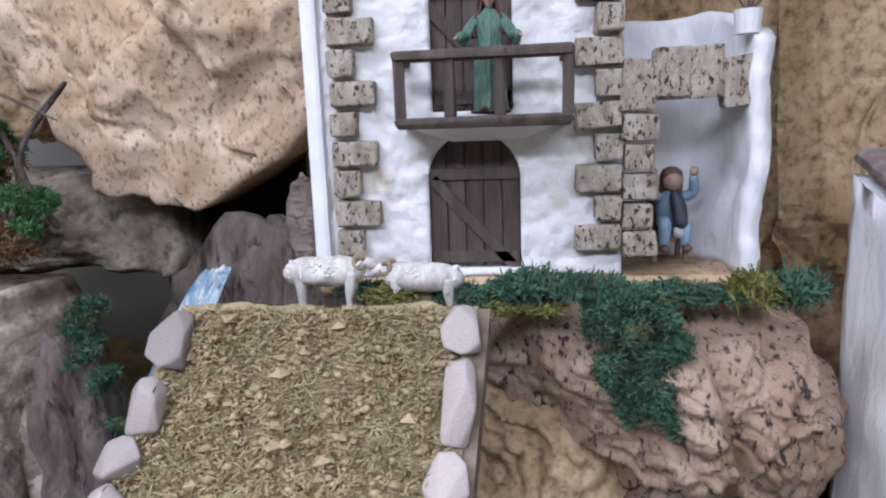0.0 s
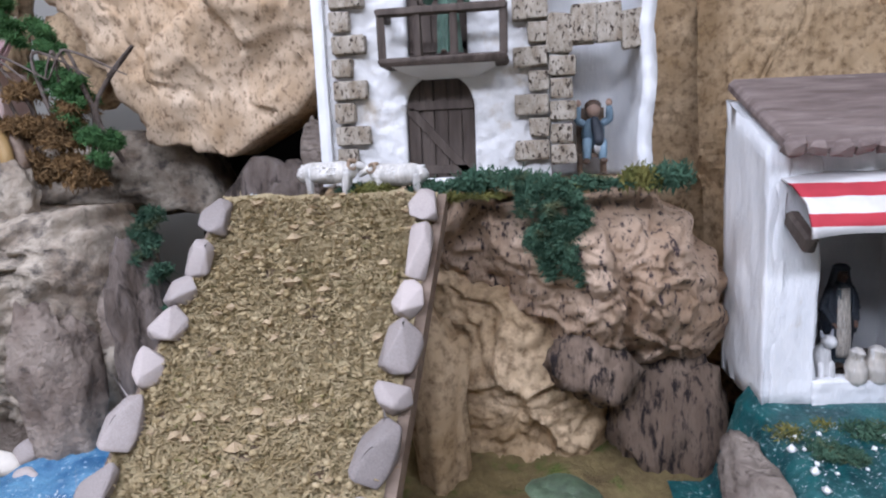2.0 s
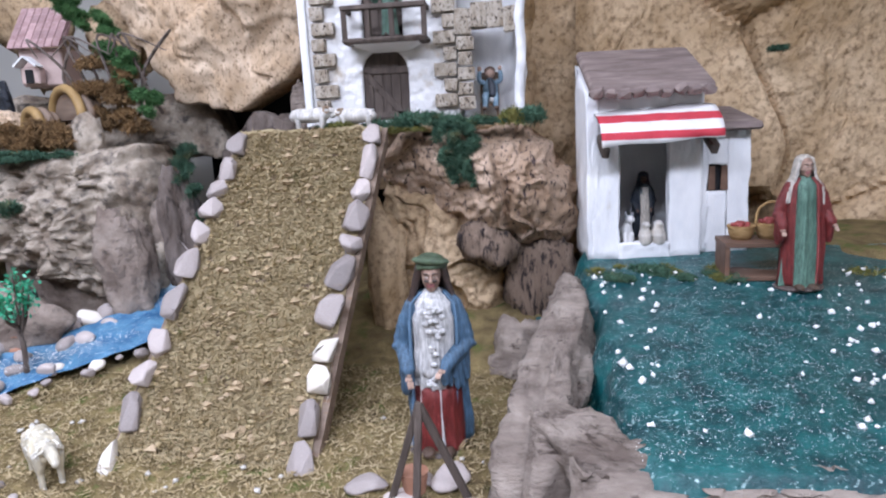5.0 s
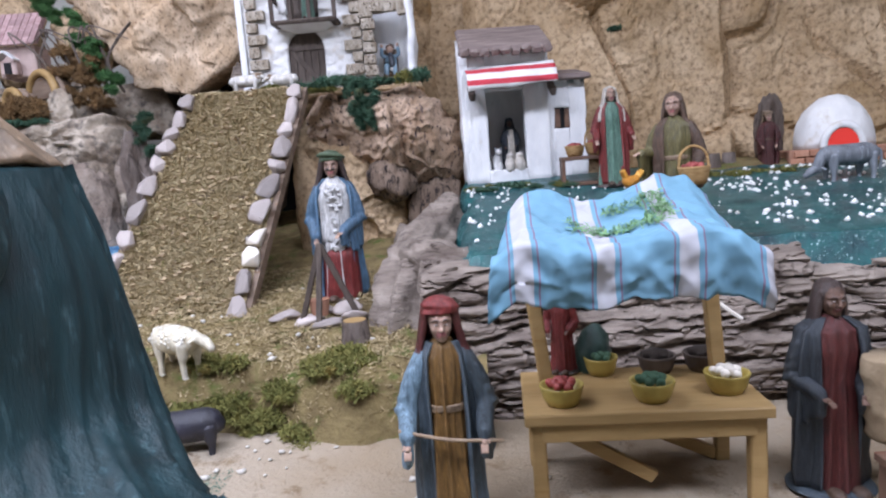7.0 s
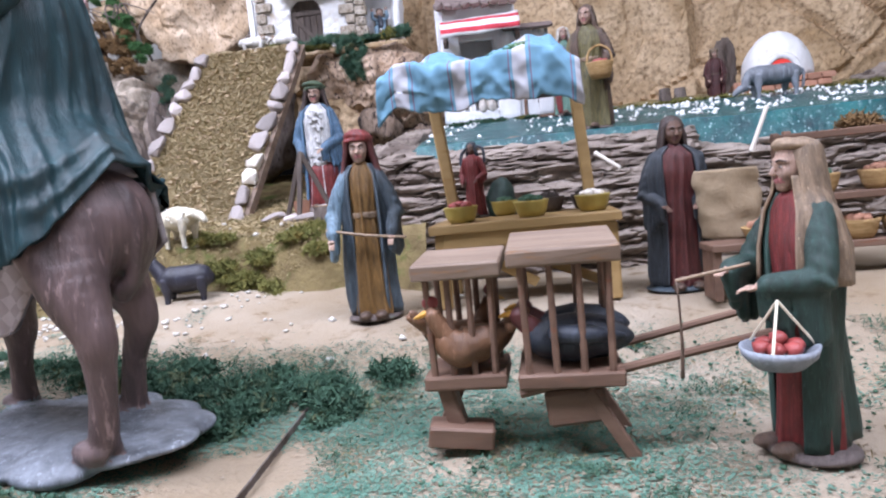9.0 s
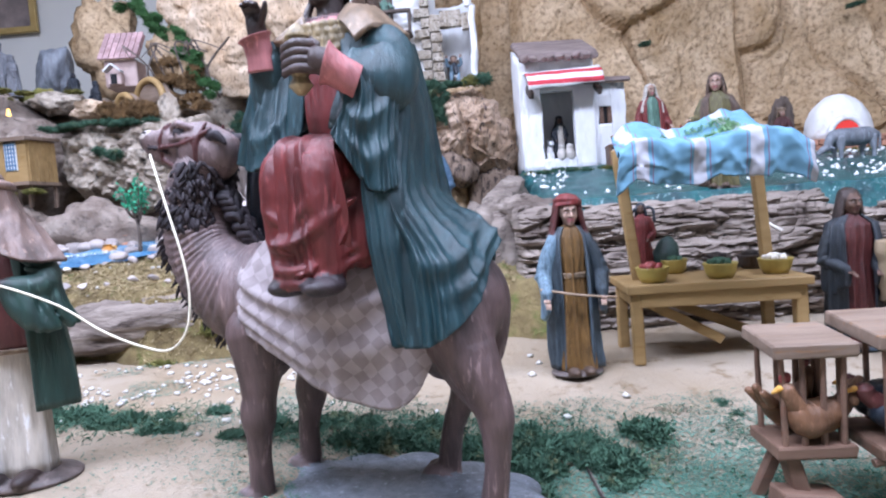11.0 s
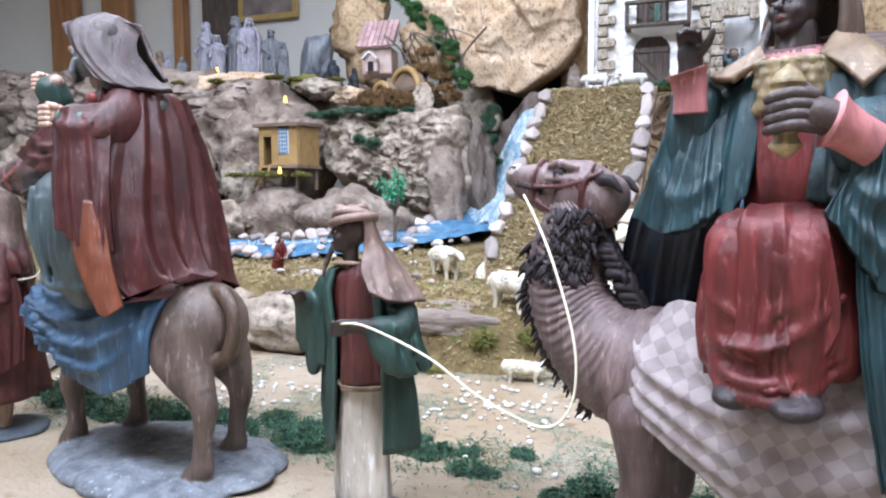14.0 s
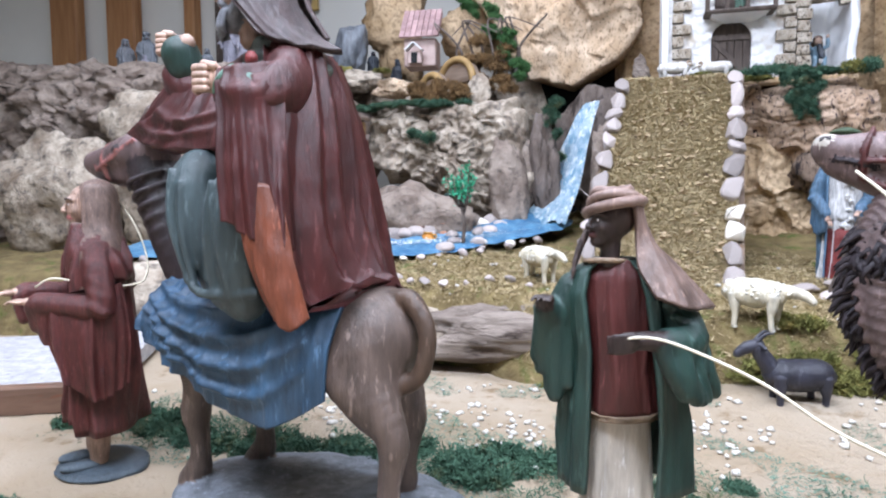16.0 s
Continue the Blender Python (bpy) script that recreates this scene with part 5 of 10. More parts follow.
def shop():
    top = thing("shop", "white toy shop with a striped awning and weathered roof", "shop", (0.455, 0.688, 0.305), 3)

    def w(nm, c, s, mt="plaster_plain", lab="", bev=0.15, jit=0.0012, rot=(0, 0, 0), par=None):
        return part(nm, bx(c, s, rot, bev, jit), M[mt], par or top, lab)

    def wall(nm, c, s, seed, slope=0.0, amp=0.0028):
        return part(nm, lumpy(c, s, amp, seed, slope), M["plaster_plain"], top, "", True)

    wall("side_wall", (0.004, 0.058, 0.138), (0.018, 0.132, 0.285), 1, 0.43, 0.004)
    wall("front_wall", (0.026, 0.0, 0.138), (0.046, 0.016, 0.285), 2)
    wall("front_wall", (0.158, 0.0, 0.138), (0.054, 0.016, 0.285), 3)
    wall("lintel", (0.09, 0.0, 0.240), (0.086, 0.0150, 0.082), 4)
    wall("sill", (0.09, -0.002, 0.013), (0.086, 0.0190, 0.028), 5)
    w("back_wall", (0.095, 0.118, 0.155), (0.18, 0.012, 0.32))
    w("inner_wall", (0.185, 0.06, 0.140), (0.010, 0.11, 0.28))
    w("room_floor", (0.095, 0.062, 0.012), (0.17, 0.11, 0.022), "wood_dark")
    roof = w("roof", (0.095, 0.0445, 0.319), (0.196, 0.185, 0.014), "roof", "grey weathered slab roof", 0.3, 0.003, (23, 0, 0))
    for i in range(9):
        w("shingle", (0.006 + i * 0.0222, -0.039 + 0.003 * (i % 2), 0.281 - 0.002 * (i % 3)), (0.021, 0.014, 0.016), "roof", "", 0.3, 0.003, (20, (i % 3 - 1) * 3, 0), roof)
    # lower wing
    wall("wing_wall", (0.181, 0.012, 0.107), (0.036, 0.015, 0.215), 6)
    wall("wing_wall", (0.2505, 0.012, 0.107), (0.037, 0.015, 0.215), 7)
    wall("wing_wall", (0.215, 0.012, 0.185), (0.034, 0.0142, 0.060), 8)
    wall("wing_wall", (0.215, 0.012, 0.055), (0.034, 0.0142, 0.11), 9)
    w("wing_side", (0.262, 0.070, 0.107), (0.012, 0.10, 0.215))
    w("wing_roof", (0.216, 0.052, 0.232), (0.122, 0.15, 0.013), "roof", "grey weathered slab roof", 0.3, 0.003, (12, 0, 0))
    win = w("window", (0.216, 0.014, 0.132), (0.034, 0.004, 0.046), "black", "small dark window with wooden shutters")
    for dx in (-0.0105, 0.0105):
        w("shutter", (0.216 + dx, 0.005, 0.132), (0.0105, 0.004, 0.040), "wood_red", "", par=win)
    # awning: five stripes on a bent sheet
    v, f = [], []
    prof = [(-0.006, 0.238), (-0.036, 0.231), (-0.066, 0.216), (-0.078, 0.197), (-0.079, 0.186)]
    m = 20
    for y, z in prof:
        for i in range(m + 1):
            u = i / m
            v.append((0.006 + 0.188 * u, y + 0.002 * math.sin(u * 17), z + 0.010 + 0.0016 * math.sin(u * 11 + y * 90) + 0.008 * u))
    f = [(j * (m + 1) + i, j * (m + 1) + i + 1, (j + 1) * (m + 1) + i + 1, (j + 1) * (m + 1) + i) for j in range(len(prof) - 1) for i in range(m)]
    ob = raw("awning", v, f, M["awning"], None, True, top)
    ob["label"] = "red and white striped cloth awning"
    ob.modifiers.new("thick", "SOLIDIFY").thickness = 0.003
    for x in (0.016, 0.188):
        w("bracket", (x, -0.036, 0.196), (0.012, 0.052, 0.018), "wood_dark", "", 0.2, 0.001, (28, 0, 0))


shop()
s = Sculpt()
s.tube([(0, 0, 0.004), (0, 0, 0.022), (0.002, -0.002, 0.036)], [0.011, 0.011, 0.006], P["white"], 12, 5, rough=0.15)
s.ell((0.003, -0.008, 0.042), (0.0075, 0.010, 0.0075), P["white"])
for sx in (-1, 1):
    s.tube([(0.003 + sx * 0.005, -0.004, 0.047), (0.003 + sx * 0.007, -0.003, 0.054)], [0.003, 0.001], P["grey"], 6)
    s.tube([(sx * 0.006, -0.008, 0.018), (sx * 0.006, -0.011, 0.002)], [0.004, 0.004], P["white"], 7)
s.done("dog", (0.520, 0.704, 0.330), 10, 1.0, "small white dog statue sitting in the shop door", "animal statue", "animal statues")
for k, (x, y, r) in enumerate(((0.548, 0.686, 0.012), (0.570, 0.690, 0.014))):
    s = Sculpt()
    s.tube([(0, 0, 0.002), (0, 0, 0.016), (0, 0, 0.028), (0.001, 0, 0.034)], [r * 0.9, r, r * 0.6, r * 0.7], P["cream"], 12, 5, rough=0.2)
    s.done("sack", (x, y, 0.330), 20 * k, 1.0, "small pale sack standing in the shop door", "sack", "sacks in the shop door")


# ---- bench with baskets beside the shop ----
def basket(loc, r, h, label, fill, handle=False, group="", mat="basket", rz=0, n=16):
    top = thing("basket", label, "basket", loc, rz, group)
    bm = bmesh.new()
    rings = [(r * 0.72, 0.0), (r * 0.9, h * 0.35), (r, h * 0.8), (r * 1.06, h * 0.95), (r * 1.04, h), (r * 0.93, h * 0.97), (r * 0.85, h * 0.55)]
    vs = [[bm.verts.new((a * math.cos(6.2832 * k / n), a * math.sin(6.2832 * k / n), z)) for k in range(n)] for a, z in rings]
    for a, b in zip(vs, vs[1:]):
        for k in range(n):
            bm.faces.new((a[k], a[(k + 1) % n], b[(k + 1) % n], b[k]))
    bm.faces.new(list(reversed(vs[0])))
    bm.faces.new(vs[-1])
    part("wall", bm, M[mat], top, "", True)
    if handle:
        s = Sculpt()
        s.tube([(-r, 0, h * 0.9), (-r * 0.8, 0, h + r * 0.9), (0, 0, h + r * 1.35), (r * 0.8, 0, h + r * 0.9), (r, 0, h * 0.9)], [r * 0.09] * 5, M["basket"], 8)
        ob = s.done("handle")
        ob.parent = top
        del ob["category"]
    if fill:
        me = pebble_mesh(5, M[fill], 2)
        rng = random.Random(int(loc[0] * 999))
        for k in range(11):
            a, d = k * 2.4, r * 0.62 * math.sqrt(k / 11)
            o = new("fruit", me)
            o.parent = top
            o.matrix_world = pose(d * math.cos(a), d * math.sin(a), h * 0.9 + (0.25 - k / 60) * r, 0, 0, k * 50) @ Matrix.Scale(r * 0.27, 4)
            o.matrix_basis = o.matrix_world
    return top


def bench():
    top = thing("bench", "reddish brown wooden bench with a lower shelf", "bench", (0.652, 0.575, 0.290), -4)
    part("board", bx((0.045, 0.03, 0.056), (0.105, 0.07, 0.008)), M["wood_red"], top)
    part("shelf", bx((0.045, 0.03, 0.004), (0.105, 0.07, 0.007)), M["wood_red"], top)
    for x in (-0.003, 0.093):
        part("side", bx((x, 0.03, 0.03), (0.007, 0.066, 0.045)), M["wood_red"], top)


bench()
basket((0.678, 0.605, 0.350), 0.020, 0.022, "small basket of pink fruit on the bench", "redfruit", False)
basket((0.722, 0.605, 0.350), 0.023, 0.026, "dark handled basket of fruit on the bench", "redfruit", True)


# ---- market stall ----
CANOPY = []


def stall():
    top = thing("market_stall", "yellow wooden market table under a striped cloth canopy", "stall", (0.609, -0.108, 0.0), -3)

    def w(nm, c, s, rot=(0, 0, 0), par=None):
        return part(nm, bx(c, s, rot, 0.12, 0.0005), M["wood_yellow"], par or top)

    w("tabletop", (0, 0, 0.100), (0.232, 0.135, 0.011))
    for sx in (-1, 1):
        for sy in (-1, 1):
            w("leg", (sx * 0.103, sy * 0.052, 0.047), (0.015, 0.015, 0.094))
        w("rail", (sx * 0.103, 0, 0.085), (0.010, 0.10, 0.016))
    w("apron", (0, -0.058, 0.085), (0.20, 0.008, 0.018))
    w("brace", (0.01, 0.052, 0.045), (0.19, 0.008, 0.014), (0, 24, 0))
    w("brace", (-0.045, -0.03, 0.055), (0.13, 0.008, 0.013), (0, 30, 0))
    for x in (-0.098, 0.080):
        w("post", (x, 0.002, 0.195), (0.014, 0.014, 0.185), (0, -4 if x > 0 else -6, 0))
    v, f = [], []
    nx, ny = 110, 80
    for j in range(ny + 1):
        for i in range(nx + 1):
            u, t = i / nx, j / ny
            x = -0.141 + 0.022 * t + (0.216 - 0.030 * t) * u
            s = t * 0.20
            if s < 0.050:
                y, z = -0.162 - 0.006 * math.sin(s * 40), 0.234 + s * 0.96
            else:
                y, z = -0.162 + (s - 0.050) * 0.87, 0.282 + (s - 0.050) * 0.20 - 0.010 * math.sin((s - 0.05) / 0.15 * math.pi)
            z += 0.005 * math.sin(u * 9.5 + 0.6) * (0.5 + t) + 0.010 * (u - 0.5) * t
            w_ = Vector((x, s, 0))
            y += 0.007 * fbm(w_, 22, 3)
            z += 0.006 * fbm(w_ + Vector((5, 0, 0)), 17, 4) - 0.012 * max(0, abs(u - 0.5) - 0.40) / 0.1
            k = abs(fbm(Vector((x * 15 + s * 8, s * 7, 2)), 1.0, 3))
            y -= 0.007 * (1 - min(1, k * 2.2)) * (1 - step(s, 0.04, 0.07))
            z += 0.004 * (1 - min(1, k * 2.2)) * step(s, 0.03, 0.07) + (0.006 * fbm(Vector((x * 30, 0, 8)), 1.0, 3) if s < 0.02 else 0)
            v.append((x, y, z))
    f = [(j * (nx + 1) + i, j * (nx + 1) + i + 1, (j + 1) * (nx + 1) + i + 1, (j + 1) * (nx + 1) + i) for j in range(ny) for i in range(nx)]
    CANOPY.extend(pose(0.609, -0.108, 0.0, 0, 0, -3) @ Vector(q) for k, q in enumerate(v) if 0.45 < k // (nx + 1) / ny < 0.85 and 0.3 < k % (nx + 1) / nx < 0.75)
    ob = raw("canopy", v, f, M["cloth"], None, True, top)
    ob["label"] = "sky blue cloth with white and purple stripes"
    ob.modifiers.new("thick", "SOLIDIFY").thickness = 0.002


stall()
for k, (x, y, r, fill) in enumerate([(0.530, -0.142, 0.021, "redfruit"), (0.618, -0.145, 0.021, "moss"), (0.694, -0.135, 0.021, "stone_white"), (0.585, -0.06, 0.018, "moss"),
                                     (0.645, -0.065, 0.020, "bark_dark"), (0.695, -0.065, 0.020, "bark_dark")]):
    basket((x, y, 0.1065), r, 0.020, ("ochre glazed bowl of red fruit", "ochre glazed bowl of green vegetables", "ochre glazed bowl of silvery fish", "ochre bowl of greens",
                                      "dark bowl of olives", "dark bowl of dark wares")[k] + " on the stall table", fill, mat="clay" if k < 4 else "wood_dark", group="bowls on the market table")


# ---- cage cart ----
def cart():
    top = thing("poultry_cart", "small wooden handcart with two barred poultry cages", "cart", (0.589, -0.480, -0.047), -3)

    def w(nm, c, s, rot=(0, 0, 0), mt="wood_red", par=None, lab="", j=0.0006):
        return part(nm, bx(c, s, rot, 0.12, j), M[mt], par or top, lab)

    for cx, cy, wd, zf, zr, dp in ((-0.039, 0.004, 0.056, 0.058, 0.142, 0.058), (0.036, -0.004, 0.068, 0.061, 0.150, 0.074)):
        cage = w("cage", (cx, cy, zf), (wd + 0.004, dp, 0.010), lab="barred wooden poultry cage")
        w("cage_roof", (cx, cy, zr), (wd + 0.008, dp + 0.008, 0.0115), (4, 0, 0), "wood", cage)
        for i in range(4):
            for s in (-1, 1):
                x = cx - wd / 2 + 0.006 + (wd - 0.012) * i / 3
                part("bar", rodm((x, cy + s * (dp / 2 - 0.005), zf), (x + 0.001 * (i - 1.5), cy + s * (dp / 2 - 0.005), zr), 0.0027, 0.0023, 7), M["wood_red"], cage)
        for y in (-0.3, 0.3):
            part("bar", rodm((cx + wd / 2 - 0.005, cy + y * dp, zf), (cx + wd / 2 - 0.005, cy + y * dp, zr), 0.0024, 0.0022, 7), M["wood_red"], cage)
    w("front_foot", (-0.046, -0.016, 0.018), (0.048, 0.026, 0.016), (0, 6, 4))
    w("strut", (-0.052, -0.010, 0.038), (0.012, 0.018, 0.038), (0, -14, 0))
    w("axle_block", (0.038, -0.022, 0.040), (0.042, 0.024, 0.026), (0, -6, 0))
    w("leg", (0.062, -0.030, 0.025), (0.009, 0.009, 0.062), (0, -30, 0))
    w("leg", (0.062, 0.028, 0.025), (0.009, 0.009, 0.062), (0, -30, 0))
    w("leg", (-0.058, 0.026, 0.026), (0.010, 0.010, 0.054), (0, 24, 0))
    for s in (-1, 1):
        part("shaft", rodm((0.0, s * 0.028, 0.050), (0.168, s * 0.034 + 0.006, 0.084), 0.0036, 0.003, 8), M["wood_red"], top)


cart()


# ---- painted clay statues ----
def standing(loc, h, rz, robe, label, cloak=None, cover="hair", skin="skin", tint="hair", arms=(), belt=None, base="base", seed=0, name="statue", group="painted statues", lean=(0, 0),
             apron=None, arc=(38, 322), wide=1.0, extra=None, hem=0.03, tunic=None, low=0.02, turn=0, nod=0, beard=None, moustache=None, face=0.148):
    """A robed standing figure one unit high before scaling; it looks towards -y. arms: (elbow, wrist, sleeve paint)."""
    s = Sculpt()
    rng = random.Random(seed * 7 + 1)
    c = Clay(0.0105)
    w = wide
    c.blob((0, 0, 0.010), (0.175 * w, 0.155 * w, 0.024), P[base], k=0.02)
    c.blob((0.07 * w, 0.04, 0.008), (0.10 * w, 0.10 * w, 0.022), P[base], k=0.02)
    if low < 0.1:
        for sx in (-1, 1):
            c.blob((sx * 0.05 * w, -0.125 * w, 0.034), (0.034, 0.055, 0.024), P["brown"], k=0.01)
    s.robe([(0, 0.0, low, 0.135 * w, 0.115 * w), (0, 0, low + 0.10, 0.125 * w, 0.105 * w), (0, 0, 0.40, 0.112 * w, 0.092 * w), (0, 0, 0.56, 0.098 * w, 0.080 * w), (0, 0, 0.68, 0.112 * w, 0.084 * w),
            (0, 0, 0.77, 0.112 * w, 0.072 * w), (0, 0, 0.815, 0.062, 0.055), (0, 0, 0.84, 0.035, 0.035)], P[robe], 110, 10, 0.12, seed=seed)
    if tunic:
        s.robe([(0, 0, 0.41, 0.118 * w, 0.098 * w), (0, 0, 0.56, 0.104 * w, 0.086 * w), (0, 0, 0.70, 0.116 * w, 0.088 * w), (0, 0, 0.80, 0.08 * w, 0.066 * w)], P[tunic], 60, 12, 0.05, seed=seed + 9)
    if apron:
        s.robe([(0, -0.012, 0.10, 0.118 * w, 0.112 * w), (0, -0.012, 0.40, 0.108 * w, 0.094 * w), (0, -0.01, 0.56, 0.098 * w, 0.082 * w), (0, -0.008, 0.78, 0.09 * w, 0.07 * w)],
               P[apron], 20, 8, 0.07, (-42, 42), 0.02, seed + 5)
    if belt:
        s.robe([(0, 0, 0.545, 0.104 * w, 0.086 * w), (0, 0, 0.575, 0.104 * w, 0.086 * w)], P[belt], 30, 9, 0.02, seed=seed)
    if cloak:
        s.robe([(0, 0.012, hem, 0.162 * w, 0.142 * w), (0, 0.010, 0.17 + hem * 0.8, 0.152 * w, 0.132 * w), (0, 0.008, 0.45, 0.146 * w, 0.120 * w), (0, 0.004, 0.68, 0.140 * w, 0.105 * w),
                (0, 0.004, 0.775, 0.128 * w, 0.088 * w), (0, 0.008, 0.83, 0.07, 0.062)], P[cloak], 120, 9, 0.15, arc, 0.018, seed + 1)
    sm = cloak or robe
    for side, (el, wr, paint_) in zip((-1, 1), arms):
        sh = Vector((side * 0.098 * w, 0.0, 0.755))
        el, wr = Vector(el), Vector(wr)
        pk = P[paint_ or sm]
        d = (wr - el).normalized()
        c.limb([sh, sh.lerp(el, 0.5) + Vector((side * 0.010, 0, 0)), el, el.lerp(wr, 0.5), el.lerp(wr, 0.86)], [0.046, 0.045, 0.043, 0.038, 0.036], pk, 0.015, 4)
        for i in range(4):
            q = sh.lerp(el, 0.25 + 0.25 * i)
            c.limb([q + Vector((side * 0.03, -0.03, 0.010)), q + Vector((side * 0.047, 0.0, -0.012)), q + Vector((side * 0.02, 0.035, -0.02))], [0.012, 0.014, 0.010], pk, 0.012, 3)
        dr = 0.17 if cloak else 0.07
        c.cloth([[el + Vector((0, 0.015, -0.01)), el.lerp(wr, 0.5) + Vector((0, 0, -0.01)), wr + Vector((0, 0, -0.012))],
                 [el + Vector((side * 0.01, 0.02, -dr)), el.lerp(wr, 0.45) + Vector((side * 0.012, 0.01, -dr * 1.05)), wr + Vector((0, 0.01, -dr * 0.5))]], pk, 6, (0.022, 0.018), 0.010, seed + side, 0.004)
        s.tube([el.lerp(wr, 0.7), wr + d * 0.012], [0.020, 0.015], P[skin], 9)
        s.ell(tuple(wr + d * 0.030), (0.015, 0.021, 0.011), P[skin], (0, 0, math.degrees(math.atan2(d.x, -d.y))), rough=0.1)
        cr = d.cross(Vector((0, 0, 1))).normalized()
        for i in range(4):
            b = wr + d * 0.044 + cr * (i - 1.5) * 0.0075
            s.tube([b, b + d * 0.014 + Vector((0, 0, -0.002)), b + d * 0.024 + Vector((0, 0, -0.010))], [0.0048, 0.0045, 0.0035], P[skin], 6, 2)
        s.tube([wr + d * 0.020 - cr * side * 0.014, wr + d * 0.038 - cr * side * 0.020], [0.0055, 0.0040], P[skin], 6, 2)
    # what the figure wears on its head
    hx, hy = 0.0, -0.012
    if cover == "veil":
        t = P[tint]
        c.blob((0, 0.020, 0.935), (0.064, 0.066, 0.062), t, k=0.02)
        for i in range(15):
            a = radians(58) + (radians(302) - radians(58)) * i / 14
            c.limb([(0.050 * math.sin(a), 0.010 - 0.052 * math.cos(a), 0.965), (0.066 * math.sin(a), 0.012 - 0.066 * math.cos(a), 0.90), (0.080 * math.sin(a), 0.012 - 0.070 * math.cos(a), 0.83),
                    (0.128 * w * math.sin(a), 0.010 - 0.092 * w * math.cos(a), 0.745), (0.142 * w * math.sin(a), 0.012 - 0.112 * w * math.cos(a), 0.66 - 0.05 * rng.random())], [0.012, 0.013, 0.013, 0.015, 0.013], t, 0.010, 3)
    elif cover == "turban":
        for j in range(3):
            c.limb([(0.060 * math.sin(a), 0.004 - 0.060 * math.cos(a), 0.955 + 0.016 * j + 0.008 * math.sin(a + 2 * j)) for a in np.linspace(0, 2 * math.pi, 11)], [0.017, 0.017], P[tint], 0.006, 2)
        c.blob((0, 0.008, 0.985), (0.050, 0.050, 0.028), P[tint], k=0.01)
        c.cloth([[(-0.055, 0.03, 0.95), (0, 0.065, 0.95), (0.055, 0.03, 0.95)], [(-0.07, 0.05, 0.83), (0, 0.085, 0.83), (0.07, 0.05, 0.83)], [(-0.11 * w, 0.06, 0.70), (0, 0.10, 0.69), (0.11 * w, 0.06, 0.70)]], P[tint], 8, (0.016, 0.014), 0.010, seed)
    elif cover == "hat":
        t = P[tint]
        c.blob((0.004, 0.010, 0.972), (0.082, 0.080, 0.026), t, (-8, 8, 0), k=0.01)
        c.blob((0.006, 0.012, 0.990), (0.060, 0.060, 0.026), t, (-8, 8, 0), k=0.015)
        c.limb([(0.066 * math.sin(a), 0.004 - 0.064 * math.cos(a), 0.955) for a in np.linspace(0, 2 * math.pi, 11)], [0.011, 0.011], t, 0.006, 2)
        under = P["wine" if tint == "red" else "hair" if tint == "greenhat" else tint]
        c.cloth([[(-0.058, -0.015, 0.945), (-0.045, 0.05, 0.945), (0.045, 0.05, 0.945), (0.058, -0.015, 0.945)], [(-0.080, -0.010, 0.85), (-0.06, 0.07, 0.84), (0.06, 0.07, 0.84), (0.080, -0.010, 0.85)],
                 [(-0.120 * w, -0.015, 0.74), (-0.08, 0.085, 0.72), (0.08, 0.085, 0.72), (0.120 * w, -0.015, 0.74)]], under, 13, (0.018, 0.014), 0.010, seed, 0.004)
    else:
        t = P[tint]
        c.blob((0, 0.022, 0.945), (0.062, 0.062, 0.060), t, k=0.02)
        for i in range(13):
            a = radians(62) + (radians(298) - radians(62)) * i / 12
            c.limb([(0.046 * math.sin(a), 0.014 - 0.046 * math.cos(a), 0.975), (0.064 * math.sin(a), 0.014 - 0.060 * math.cos(a), 0.90), (0.074 * math.sin(a + 0.1 * rng.uniform(-1, 1)), 0.022 - 0.066 * math.cos(a), 0.82),
                    (0.086 * math.sin(a + 0.2 * rng.uniform(-1, 1)), 0.030 - 0.070 * math.cos(a), 0.73 + 0.05 * rng.random())], [0.010, 0.015, 0.015, 0.007], t, 0.008, 3)
    add_clay(s, c)
    head(s, (hx, hy, 0.908), face, turn, nod, skin, None if cover in ("veil", "turban", "hat") else tint, beard, "pink" if skin == "skin" else "maroon", 0.05, moustache=moustache)
    if extra:
        extra(s)
    return s.done(name, loc, rz, h, label, "statue", group, lean)


def staff(s):
    s.tube([(-0.20, -0.10, 0.50), (0.0, -0.14, 0.46), (0.21, -0.12, 0.43)], [0.008, 0.008, 0.008], P["tan"], 7)


standing((0.417, -0.182, 0.002), 0.226, 6, "mustard", "statue in mustard robe, blue cloak and red beret holding a stick", "greyblue", "hat", "skin", "red",
         [((-0.16, -0.02, 0.57), (-0.17, -0.11, 0.46), "paleblue"), ((0.16, -0.02, 0.57), (0.14, -0.11, 0.46), "greyblue")], "tan", seed=3, extra=staff, wide=0.86)
standing((0.795, -0.133, 0.0), 0.212, 4, "wine", "statue in red dress and dark blue cloak with long hair", "night", "hair", "brownskin", "hair",
         [((-0.17, 0.0, 0.56), (-0.12, -0.13, 0.50), "night"), ((0.15, 0.0, 0.56), (0.07, -0.14, 0.50), "night")], None, "greyblue", seed=5, wide=1.15)


